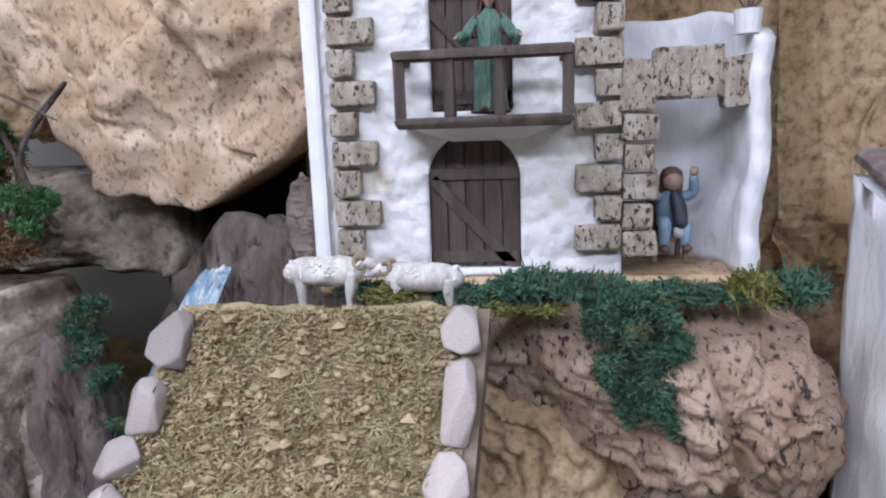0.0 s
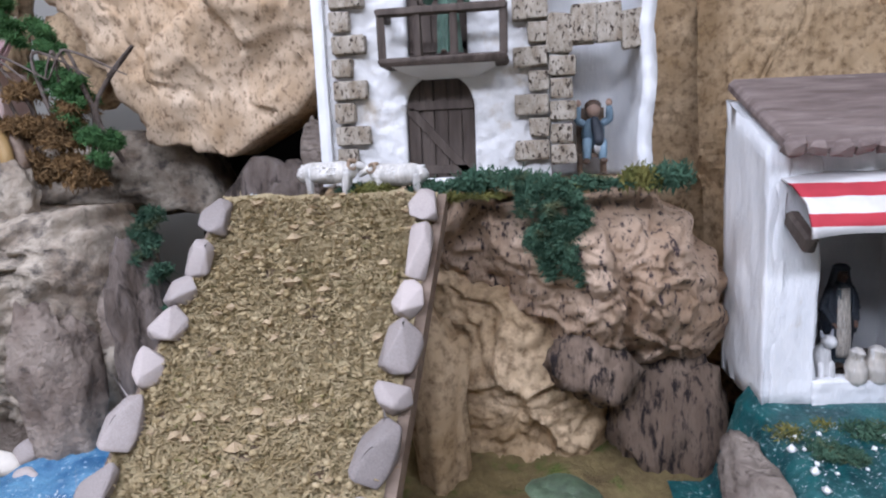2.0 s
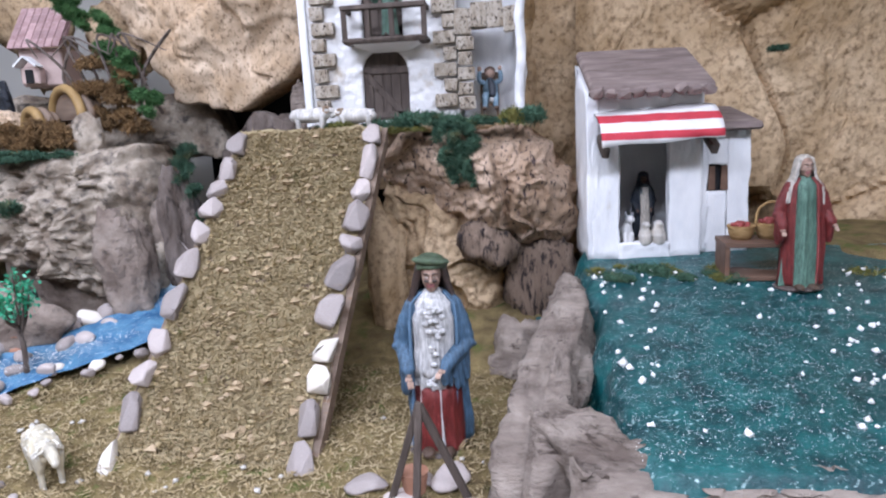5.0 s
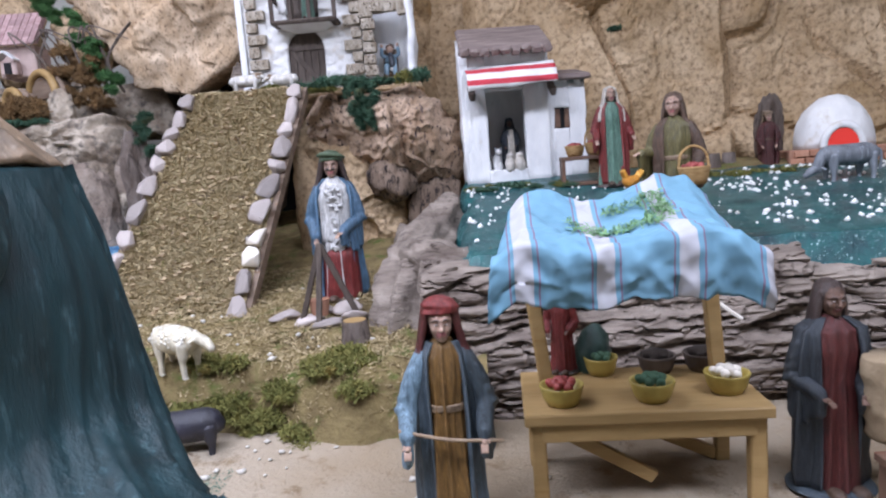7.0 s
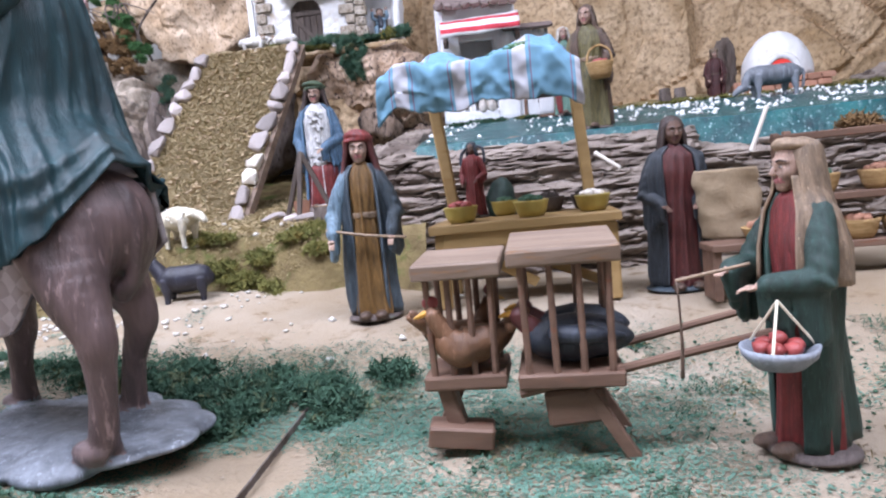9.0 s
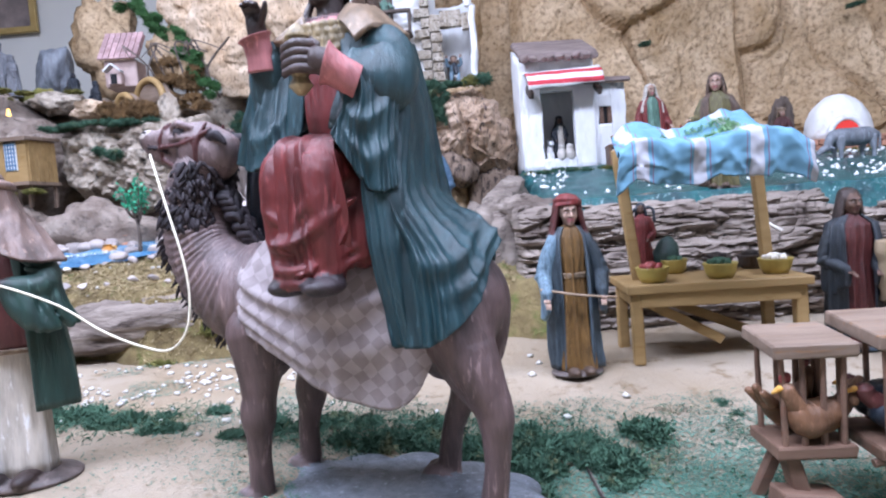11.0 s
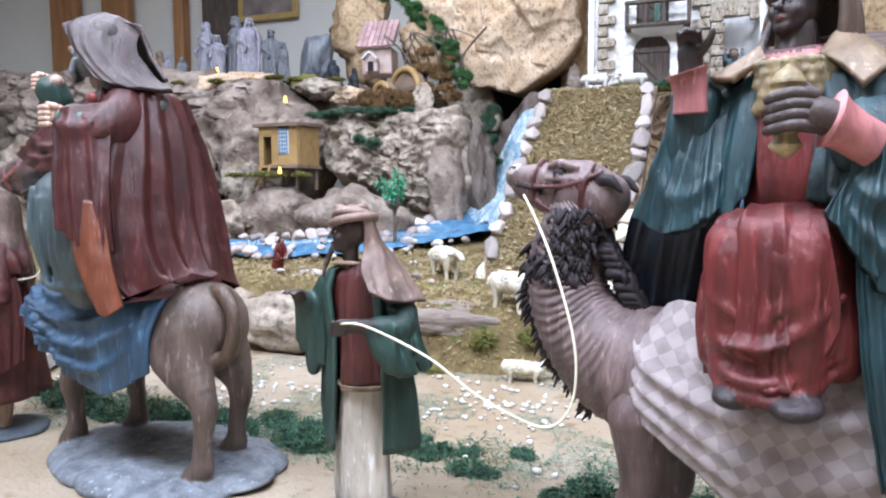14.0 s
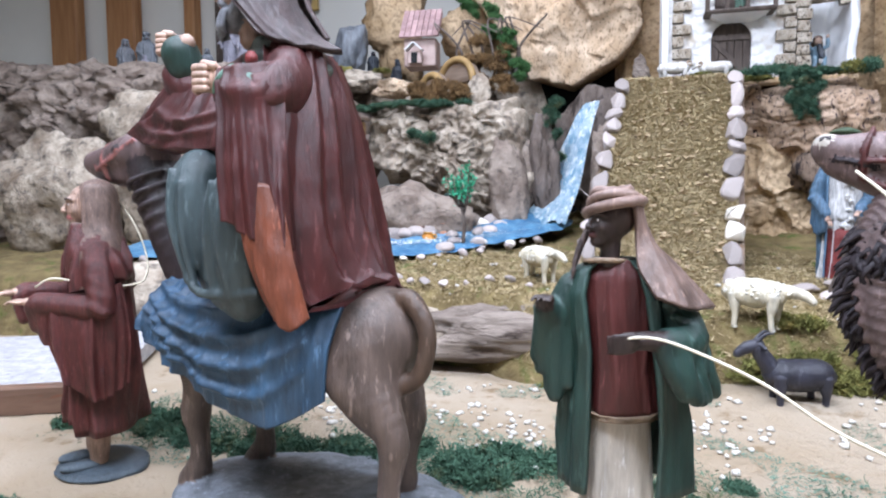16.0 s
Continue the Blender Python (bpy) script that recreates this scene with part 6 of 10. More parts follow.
def balance(s):
    s.robe([(0.0, 0.012, 0.55, 0.150, 0.140), (0, 0.010, 0.66, 0.146, 0.128), (0, 0.006, 0.77, 0.122, 0.098), (0, 0.004, 0.83, 0.080, 0.074), (0, 0.002, 0.88, 0.062, 0.066)], P["tan"], 70, 7, 0.06, (40, 320), 0.012, 4)
    s.ell((0, -0.004, 0.968), (0.060, 0.064, 0.026), P["tan"], (-14, 0, 0), rough=0.12)
    s.tube([(-0.02, -0.16, 0.62), (0.0, -0.42, 0.60)], [0.006, 0.006], P["tan"], 6)
    s.tube([(0.0, -0.42, 0.60), (0.01, -0.42, 0.45), (0.0, -0.42, 0.30)], [0.004, 0.004, 0.007], P["brown"], 6, rough=0.5)


standing((0.772, -0.522, -0.042), 0.205, -74, "red", "painted statue of a seller in green cloak and tan headscarf", "green", "veil", "skin", "tan",
         [((-0.15, -0.06, 0.60), (-0.07, -0.20, 0.60), "green"), ((0.15, -0.06, 0.58), (0.06, -0.18, 0.56), "green")], "pink", seed=7, wide=0.86, extra=balance)
def ruffles(s):
    rng = random.Random(5)
    for k in range(70):
        z = rng.uniform(0.36, 0.78)
        x = rng.uniform(-0.045, 0.045)
        if z > 0.62 or z < 0.42 or abs(x) < 0.012:
            s.ell((x, -0.098 - 0.02 * rng.random() + 0.5 * abs(x), z), (0.018, 0.010, 0.013), P["white"], (rng.uniform(-30, 30), rng.uniform(-30, 30), 0), n=8, rough=0.3)
    s.robe([(0, 0, 0.02, 0.142, 0.122), (0, 0, 0.12, 0.134, 0.114), (0, 0, 0.34, 0.124, 0.104), (0, 0, 0.37, 0.10, 0.08)], P["red"], 70, 10, 0.06, seed=3)
    s.ell((0, 0.006, 0.976), (0.092, 0.092, 0.026), P["greenhat"], (-8, 6, 0), rough=0.15, n=20)
    s.tube([(-0.03, -0.062, 0.893), (0, -0.070, 0.889), (0.03, -0.062, 0.893)], [0.007, 0.009, 0.007], P["hair"], 8)


standing((0.219, 0.350, 0.130), 0.258, 4, "white", "painted statue in blue cloak, white ruffled shirt and green beret", "skyblue", "hat", "skin", "greenhat",
         [((-0.16, 0.0, 0.56), (-0.13, -0.10, 0.44), "skyblue"), ((0.15, 0.0, 0.56), (0.05, -0.13, 0.48), "skyblue")], None, seed=11, tunic="white", arc=(52, 308), extra=ruffles)
standing((0.742, 0.545, 0.285), 0.198, 3, "seagreen", "painted statue in green dress, red cloak and pale veil", "red", "veil", "skin", "cream",
         [((-0.16, 0.0, 0.57), (-0.17, -0.08, 0.48), "red"), ((0.16, 0.0, 0.57), (0.18, -0.08, 0.50), "red")], None, seed=13)
standing((0.742, 0.158, 0.222), 0.205, -25, "olive", "painted statue in brown robe carrying a bird and a basket", "brown", "hair", "skin", "brown",
         [((-0.15, -0.02, 0.60), (-0.20, -0.16, 0.60), "olive"), ((0.16, 0.0, 0.58), (0.15, -0.10, 0.50), "brown")], "tan", seed=17, arc=(70, 330))
basket((0.752, 0.112, 0.300), 0.020, 0.024, "pale wicker basket of red fruit hanging from an arm", "redfruit", True)
standing((1.10, 0.665, 0.280), 0.135, -5, "maroon", "small painted statue in dark red beside the oven", "maroon", "turban", "skin", "tan",
         [((-0.15, 0.0, 0.57), (-0.13, -0.10, 0.47), None), ((0.15, 0.0, 0.57), (0.08, -0.13, 0.47), None)], "brown", seed=19)
standing((0.555, 0.745, 0.330), 0.118, 10, "greyblue", "small painted shopkeeper statue standing inside the shop", "navy", "hat", "brownskin", "navy",
         [((-0.15, 0.0, 0.57), (-0.13, -0.10, 0.47), None), ((0.15, 0.0, 0.57), (0.08, -0.13, 0.47), None)], "brown", seed=23, apron="cream")
standing((0.112, 0.768, 0.709), 0.106, 0, "seagreen", "small painted statue in green dress leaning on the balcony rail", None, "veil", "skin", "wine",
         [((-0.19, -0.06, 0.62), (-0.24, -0.17, 0.60), "seagreen"), ((0.19, -0.06, 0.62), (0.24, -0.17, 0.60), "seagreen")], None, seed=29)
standing((-0.645, 0.235, 0.132), 0.078, 60, "red", "small painted statue in red robe bending at the stream", "red", "hair", "skin", "hair",
         [((-0.15, -0.05, 0.57), (-0.08, -0.18, 0.50), None), ((0.15, -0.05, 0.57), (0.06, -0.18, 0.50), None)], None, seed=31, lean=(18, 0))
standing((-0.985, 0.40, 0.178), 0.185, -70, "red", "painted statue in red robe with white hair", "red", "hair", "skin", "cream",
         [((-0.15, -0.05, 0.57), (-0.08, -0.18, 0.55), None), ((0.15, -0.05, 0.57), (0.06, -0.18, 0.55), None)], None, seed=33, lean=(8, 0))
# The camel's page and the second page.
def page():
    s = Sculpt()
    red, gr, sk, sc = P["wine"], P["green"], P["darkskin"], P["hoodtan"]
    s.robe([(-0.013, 0, 0.010, 0.027, 0.024), (-0.013, 0, 0.07, 0.024, 0.021), (-0.012, 0, 0.135, 0.020, 0.017)], P["cream"], 60, 10, 0.10, seed=2)
    s.robe([(-0.011, -0.001, 0.124, 0.0245, 0.0225), (-0.012, -0.001, 0.16, 0.0235, 0.021), (-0.014, 0, 0.20, 0.0265, 0.021), (-0.015, 0, 0.222, 0.024, 0.018), (-0.014, -0.002, 0.233, 0.013, 0.012)], red, 90, 13, 0.07, seed=6)
    s.robe([(-0.011, -0.001, 0.123, 0.0255, 0.0235), (-0.011, -0.001, 0.1275, 0.0255, 0.0235)], P["tan"], 60, 13, 0.06, seed=6)
    s.robe([(-0.008, 0.004, 0.070, 0.046, 0.036), (-0.008, 0.003, 0.12, 0.043, 0.034), (-0.010, 0.002, 0.17, 0.038, 0.030), (-0.014, 0.000, 0.21, 0.037, 0.027), (-0.015, 0, 0.226, 0.030, 0.021), (-0.015, 0, 0.234, 0.016, 0.014)],
           gr, 110, 10, 0.075, (34, 322), 0.004, 12, 7)
    s.drape([[(-0.002, -0.018, 0.274), (0.002, -0.008, 0.276), (-0.004, 0.008, 0.274)], [(0.000, -0.020, 0.252), (0.008, -0.008, 0.252), (0.002, 0.012, 0.252)],
             [(0.000, -0.030, 0.232), (0.018, -0.024, 0.232), (0.026, 0.002, 0.232)], [(0.012, -0.040, 0.214), (0.030, -0.036, 0.206), (0.050, -0.008, 0.204)]], sc, 3, 0.0018, 0.003, 34, 26, 7, (0.8, -1, 0.3))
    c = Clay(0.0018)
    c.blob((-0.012, 0, 0.004), (0.046, 0.037, 0.008), P["base"], k=0.004)
    for x in (-0.026, 0.000):
        c.blob((x, -0.024, 0.011), (0.009, 0.017, 0.007), sk, k=0.003)
    # arms
    c.limb([(-0.043, -0.002, 0.212), (-0.055, -0.006, 0.193), (-0.061, -0.016, 0.199)], [0.0125, 0.0120, 0.0095], gr, 0.004)
    c.cloth([[(-0.046, -0.008, 0.200), (-0.056, -0.012, 0.194), (-0.063, -0.018, 0.198)], [(-0.046, -0.012, 0.145), (-0.058, -0.012, 0.138), (-0.068, -0.012, 0.165)]], gr, 6, (0.0055, 0.0045), 0.002, 3, 0.001)
    c.limb([(-0.060, -0.016, 0.199), (-0.062, -0.026, 0.205)], [0.0070, 0.0058], sk, 0.002)
    for f in range(4):
        c.limb([(-0.060 + 0.0030 * (f - 1.5), -0.028, 0.207), (-0.061 + 0.0036 * (f - 1.5), -0.036, 0.210), (-0.062 + 0.004 * (f - 1.5), -0.042, 0.208)], [0.0021, 0.0019, 0.0014], sk, 0.001, 2)
    c.limb([(0.013, -0.002, 0.212), (0.029, -0.010, 0.191), (0.031, -0.024, 0.182), (0.018, -0.038, 0.184)], [0.0125, 0.0128, 0.0115, 0.0092], gr, 0.004)
    for i in range(4):
        q = Vector((0.016 + 0.005 * i, -0.004 - 0.004 * i, 0.208 - 0.007 * i))
        c.limb([q + Vector((-0.004, -0.012, 0.004)), q + Vector((0.010, -0.004, -0.002)), q + Vector((0.008, 0.008, -0.006))], [0.0028, 0.0034, 0.0022], gr, 0.002)
    c.cloth([[(0.014, -0.042, 0.184), (0.027, -0.034, 0.182), (0.040, -0.012, 0.186)], [(0.020, -0.044, 0.168), (0.033, -0.036, 0.162), (0.047, -0.012, 0.164)], [(0.028, -0.040, 0.152), (0.040, -0.030, 0.146), (0.051, -0.006, 0.148)]], gr, 7, (0.0050, 0.0045), 0.002, 5, 0.001)
    c.limb([(0.020, -0.038, 0.184), (0.004, -0.047, 0.186), (-0.004, -0.050, 0.186)], [0.0072, 0.0062, 0.0058], sk, 0.002)
    for f in range(4):
        z = 0.1905 - 0.0034 * f
        c.limb([(-0.004, -0.053, z), (-0.012, -0.054, z - 0.001), (-0.018, -0.050, z - 0.003)], [0.0023, 0.0021, 0.0015], sk, 0.001, 2)
    c.limb([(-0.022 + 0.0145 * math.sin(a), -0.004 - 0.0135 * math.cos(a), 0.2315 + 0.002 * math.cos(a)) for a in np.linspace(0, 2 * math.pi, 11)], [0.0022] * 2, P["tan"], 0.001, 2)
    c.limb([(-0.030, -0.002, 0.262), (-0.040, -0.008, 0.240), (-0.044, -0.014, 0.222)], [0.0030, 0.0028, 0.0016], P["hair"], 0.001)
    add_clay(s, c)
    head(s, (-0.0200, -0.011, 0.2590), 0.0345, -52, 6, "darkskin", "hair", None, "maroon", 0.035, locks=False)
    for k in range(5):
        cc = [Vector((-0.0165 + (0.0182 - 0.0022 * k) * math.cos(a), -0.008 + (0.0182 - 0.0022 * k) * math.sin(a), 0.2690 + 0.0024 * k + 0.0040 * math.cos(a + 1.3 * k) - 0.0025 * math.sin(a))) for a in np.linspace(0, 2 * math.pi, 17)]
        s.tube(cc, [0.0038] * 17, sc, 10, 2, rough=0.3)
    s.ell((-0.0155, -0.007, 0.2765), (0.0135, 0.0135, 0.0065), sc, rough=0.25)
    return s.done("statue", (-0.120, -0.430, 0.0), 0, 1.0, "dark page statue in green cloak and red tunic holding a cord", "statue", "painted statues")


page()
def page_cape(s):
    # legs, shoulder folds and a hanging sleeve
    for sx in (-0.05, 0.05):
        s.tube([(sx, -0.01, 0.20), (sx, -0.012, 0.10), (sx, -0.016, 0.03)], [0.040, 0.034, 0.026], P["skin"], 12)
        s.ell((sx, -0.060, 0.034), (0.034, 0.075, 0.020), P["greyblue"], n=14, rough=0.1)
    s.robe([(0, 0.010, 0.66, 0.150, 0.122), (0, 0.008, 0.73, 0.142, 0.112), (0, 0.004, 0.80, 0.104, 0.086), (0, 0.0, 0.845, 0.072, 0.070)], P["wine"], 80, 6, 0.10, (24, 336), 0.012, 17)
    s.robe([(0, 0.008, 0.775, 0.112, 0.092), (0, 0.006, 0.815, 0.092, 0.082), (0, 0.002, 0.85, 0.070, 0.070)], P["hoodtan"], 60, 5, 0.09, (18, 342), 0.012, 5)
    for sx in (-1, 1):
        s.drape([[(sx * 0.155, 0.06, 0.66), (sx * 0.165, -0.04, 0.62), (sx * 0.085, -0.17, 0.63)], [(sx * 0.170, 0.08, 0.50), (sx * 0.178, -0.04, 0.47), (sx * 0.10, -0.16, 0.50)],
                 [(sx * 0.165, 0.07, 0.33), (sx * 0.172, -0.03, 0.28), (sx * 0.125, -0.12, 0.36)]], P["wine"], 4, 0.014, 0.012, 44, 30, 6)


standing((-0.652, -0.365, 0.0), 0.300, -40, "wine", "painted page statue in dark red robe and tan hood", "wine", "veil", "skin", "hoodtan",
         [((-0.15, -0.05, 0.60), (-0.06, -0.22, 0.62), "wine"), ((0.16, 0.0, 0.58), (0.06, -0.19, 0.60), "wine")], None, "greyblue", seed=41, arc=(40, 320), wide=0.96, hem=0.15, low=0.19, extra=page_cape)


def seated_man():
    s = Sculpt()
    s.ell((0, 0, 0.045), (0.018, 0.014, 0.024), P["paleblue"])
    for sx in (-1, 1):
        s.tube([(sx * 0.008, 0, 0.03), (sx * 0.011, -0.022, 0.030), (sx * 0.012, -0.024, 0.006)], [0.008, 0.008, 0.006], P["paleblue"], 8)
        s.ell((sx * 0.013, -0.029, 0.003), (0.006, 0.010, 0.005), P["brown"])
        s.tube([(sx * 0.015, -0.003, 0.060), (sx * 0.024, -0.006, 0.066), (sx * 0.023, -0.010, 0.084)], [0.006, 0.006, 0.005], P["paleblue"], 8)
        s.ell((sx * 0.023, -0.011, 0.090), (0.005, 0.005, 0.006), P["skin"])
    s.ell((0, -0.006, 0.080), (0.011, 0.011, 0.013), P["skin"])
    s.ell((0, -0.002, 0.086), (0.013, 0.013, 0.010), P["brown"])
    s.tube([(0.0, -0.018, 0.066), (0.004, -0.022, 0.050), (0.006, -0.028, 0.030)], [0.006, 0.009, 0.008], P["navy"], 9)
    s.ell((0.004, -0.026, 0.022), (0.006, 0.006, 0.008), P["white"])
    s.done("statue", (0.287, 0.838, 0.572), 0, 0.84, "small seated painted statue in blue holding a black cat", "statue", "painted statues")
    ch = thing("chair", "small brown wooden chair in the white niche", "chair", (0.285, 0.845, 0.558))
    part("seat", bx((0, -0.006, 0.024), (0.036, 0.032, 0.006)), M["wood"], ch)
    part("backrest", bx((0, 0.012, 0.055), (0.036, 0.005, 0.06)), M["wood"], ch)
    for x in (-0.015, 0.015):
        for y in (-0.018, 0.010):
            part("leg", bx((x, y, 0.011), (0.005, 0.005, 0.022)), M["wood"], ch)


seated_man()


# ---- animal statues ----
def quadruped(loc, rz, ln, ht, coat, label, name="sheep", head="coat", wool=0.0, fat=1.0, horn=None, headpose=(0.0, 0.0), base=None, group="animal statues", leg="coat", tail=0.0):
    """Four-legged statue that faces -x; ln: body length, ht: height of the back."""
    s = Sculpt()
    c = P[coat]
    hd, lg = P[coat if head == "coat" else head], P[coat if leg == "coat" else leg]
    r = ht * 0.24 * fat
    zb = ht - r
    s.tube([(ln * 0.46, 0, zb - r * 0.1), (ln * 0.3, 0, zb), (0, 0, zb - r * 0.06), (-ln * 0.3, 0, zb), (-ln * 0.46, 0, zb + r * 0.1)], [r * 0.7, r, r * 1.02, r * 0.98, r * 0.65], c, 18, 5, rough=wool)
    for x, y, k in ((-0.33, -1, 0), (-0.36, 1, 0.04), (0.34, -1, 0.03), (0.30, 1, -0.03)):
        top, kn = Vector((ln * x, y * r * 0.55, zb)), Vector((ln * (x + k), y * r * 0.6, ht * 0.30))
        s.tube([top, top.lerp(kn, 0.6), kn, (ln * (x + k * 0.4), y * r * 0.6, ht * 0.02)], [r * 0.5, r * 0.38, r * 0.22, r * 0.2], lg, 9, 4)
        s.ell((ln * (x + k * 0.4) - r * 0.06, y * r * 0.6, ht * 0.02), (r * 0.26, r * 0.22, ht * 0.025), lg, n=8)
    if wool:
        rng = random.Random(int(ln * 1000) + int(loc[0] * 1000))
        for k in range(170):
            a, t = rng.uniform(-1.9, 1.9), rng.uniform(-0.46, 0.46)
            q = r * (1.0 - 0.25 * abs(t) * 2)
            s.ell((ln * t, q * math.sin(a), zb + q * math.cos(a)), (r * 0.17, r * 0.15, r * 0.13), c, n=6)
    nx, nz = headpose
    neck = Vector((-ln * 0.60 + nx, 0, ht * 1.02 + nz))
    s.tube([(-ln * 0.40, 0, zb + r * 0.2), (-ln * 0.52 + nx * 0.5, 0, (zb + neck.z) / 2 + r * 0.2), neck], [r * 0.62, r * 0.5, r * 0.42], c, 12, 5, rough=wool)
    s.tube([neck + Vector((r * 0.25, 0, r * 0.1)), neck + Vector((-r * 0.5, 0, -r * 0.1)), neck + Vector((-r * 1.15, 0, -r * 0.55))], [r * 0.40, r * 0.40, r * 0.24], hd, 12, 4)
    for y in (-1, 1):
        s.tube([neck + Vector((r * 0.2, y * r * 0.3, r * 0.15)), neck + Vector((r * 0.35, y * r * 0.75, -r * 0.05))], [r * 0.16, r * 0.10], hd, 8)
        if horn == "curl":
            s.tube([neck + Vector((0, y * r * 0.25, r * 0.35)), neck + Vector((r * 0.5, y * r * 0.45, r * 0.5)), neck + Vector((r * 0.6, y * r * 0.6, -r * 0.1)),
                    neck + Vector((r * 0.1, y * r * 0.65, -r * 0.3)), neck + Vector((-r * 0.15, y * r * 0.7, 0))], [r * 0.2, r * 0.2, r * 0.17, r * 0.13, r * 0.06], P["tan"], 9)
        elif horn:
            s.tube([neck + Vector((0, y * r * 0.2, r * 0.3)), neck + Vector((r * 0.5, y * r * 0.3, r * 0.8)), neck + Vector((r * 0.9, y * r * 0.4, r * 0.85))], [r * 0.12, r * 0.1, r * 0.04], hd, 8)
    if tail:
        s.tube([(ln * 0.48, 0, zb + r * 0.4), (ln * 0.58, 0, zb), (ln * 0.56, 0, zb - tail)], [r * 0.14, r * 0.12, r * 0.16], hd, 8)
    else:
        s.tube([(ln * 0.48, 0, zb + r * 0.4), (ln * 0.53, 0, zb)], [r * 0.16, r * 0.1], c, 8)
    if base:
        s.ell((0, 0, 0.004), (ln * 0.62, r * 1.3, 0.006), P[base], n=18, rough=0.15)
    return s.done(name, loc, rz, 1.0, label, "animal statue", group)


quadruped((-0.036, 0.722, 0.534), 180, 0.070, 0.054, "ram", "cream ram statue butting heads above the ramp", "ram", wool=0.18, horn="curl", headpose=(0.006, -0.006), fat=0.95)
quadruped((0.052, 0.716, 0.530), -8, 0.068, 0.053, "ram", "cream ram statue butting heads with another ram", "ram", wool=0.18, horn="curl", headpose=(0.006, -0.006), fat=0.95)
quadruped((0.040, 0.078, 0.094), 150, 0.080, 0.068, "wool", "cream sheep statue grazing at the foot of the ramp", wool=0.15, fat=1.15, headpose=(-0.006, -0.016))
quadruped((-0.115, 0.100, 0.098), 155, 0.080, 0.066, "wool", "cream sheep statue standing on the mossy bank", wool=0.15, fat=1.15, headpose=(-0.006, -0.010))
quadruped((-0.285, 0.270, 0.124), 140, 0.078, 0.066, "wool", "cream sheep statue seen beside the ramp's foot", wool=0.15, fat=1.15, headpose=(0.0, -0.014))
quadruped((-0.075, 0.010, 0.004), 175, 0.066, 0.036, "wool", "cream sheep statue lying on the bank", wool=0.15, fat=1.3, headpose=(-0.004, 0.004))
quadruped((0.080, 0.000, 0.006), 10, 0.078, 0.066, "goat", "black goat statue on the sand", "goat", fat=1.3, horn="back", headpose=(-0.006, 0.014))
quadruped((1.145, 0.45, 0.258), 6, 0.108, 0.078, "slate", "grey animal statue drinking at the pond", "donkey", fat=1.05, headpose=(0.006, -0.045), tail=0.03, group="animal statues")


def hen(loc, rz, sc, coat, label, comb="red"):
    s = Sculpt()
    s.tube([(0.030, 0, 0.030), (0.012, 0, 0.022), (-0.010, 0, 0.020), (-0.022, 0, 0.030)], [0.004, 0.0130, 0.0145, 0.0075], P[coat], 16, 6, rough=0.2)
    s.tube([(-0.016, 0, 0.026), (-0.025, 0, 0.040), (-0.028, 0, 0.047)], [0.009, 0.007, 0.006], P[coat], 10)
    s.tube([(-0.032, 0, 0.047), (-0.040, 0, 0.044)], [0.003, 0.001], P["orange"], 6)
    s.ell((-0.028, 0, 0.054), (0.006, 0.0016, 0.005), P[comb])
    for k in range(3):
        s.tube([(0.026, (k - 1) * 0.005, 0.030), (0.040, (k - 1) * 0.007, 0.042 + 0.004 * (k == 1))], [0.005, 0.003], P[coat], 7)
    s.done("hen", loc, rz, sc, label, "bird statue", "poultry in the cages")


hen((0.556, -0.490, 0.0155), 14, 1.02, "hen", "brown hen statue inside the smaller cage")
def duck(loc, rz, label):
    s = Sculpt()
    s.tube([(0.034, 0, 0.016), (0.020, 0, 0.017), (0.0, 0, 0.017), (-0.018, 0, 0.018), (-0.026, 0, 0.022)], [0.004, 0.012, 0.0155, 0.0125, 0.007], P["navy"], 18, 7, rough=0.12)
    for y in (-1, 1):
        s.tube([(-0.012, y * 0.011, 0.022), (0.008, y * 0.0135, 0.021), (0.030, y * 0.006, 0.018)], [0.006, 0.0065, 0.002], P["navy"], 10, 5, rough=0.1)
    s.tube([(-0.022, 0, 0.022), (-0.031, 0, 0.029), (-0.033, 0, 0.034)], [0.0075, 0.0060, 0.0062], P["wine"], 10, 5)
    s.tube([(-0.038, 0, 0.034), (-0.045, 0, 0.032)], [0.0024, 0.0012], P["orange"], 6)
    s.done("duck", loc, rz, 1.14, label, "bird statue", "poultry in the cages")


duck((0.628, -0.497, 0.0190), -6, "dark blue black duck statue lying in the larger cage")
duck((0.632, -0.464, 0.0190), 5, "dark blue black duck statue lying in the larger cage")
hen((0.546, -0.462, 0.0155), -150, 1.0, "hen", "brown hen statue turned away inside the smaller cage")
hen((0.662, 0.085, 0.300), 40, 0.55, "orange", "small orange hen statue carried in one arm")


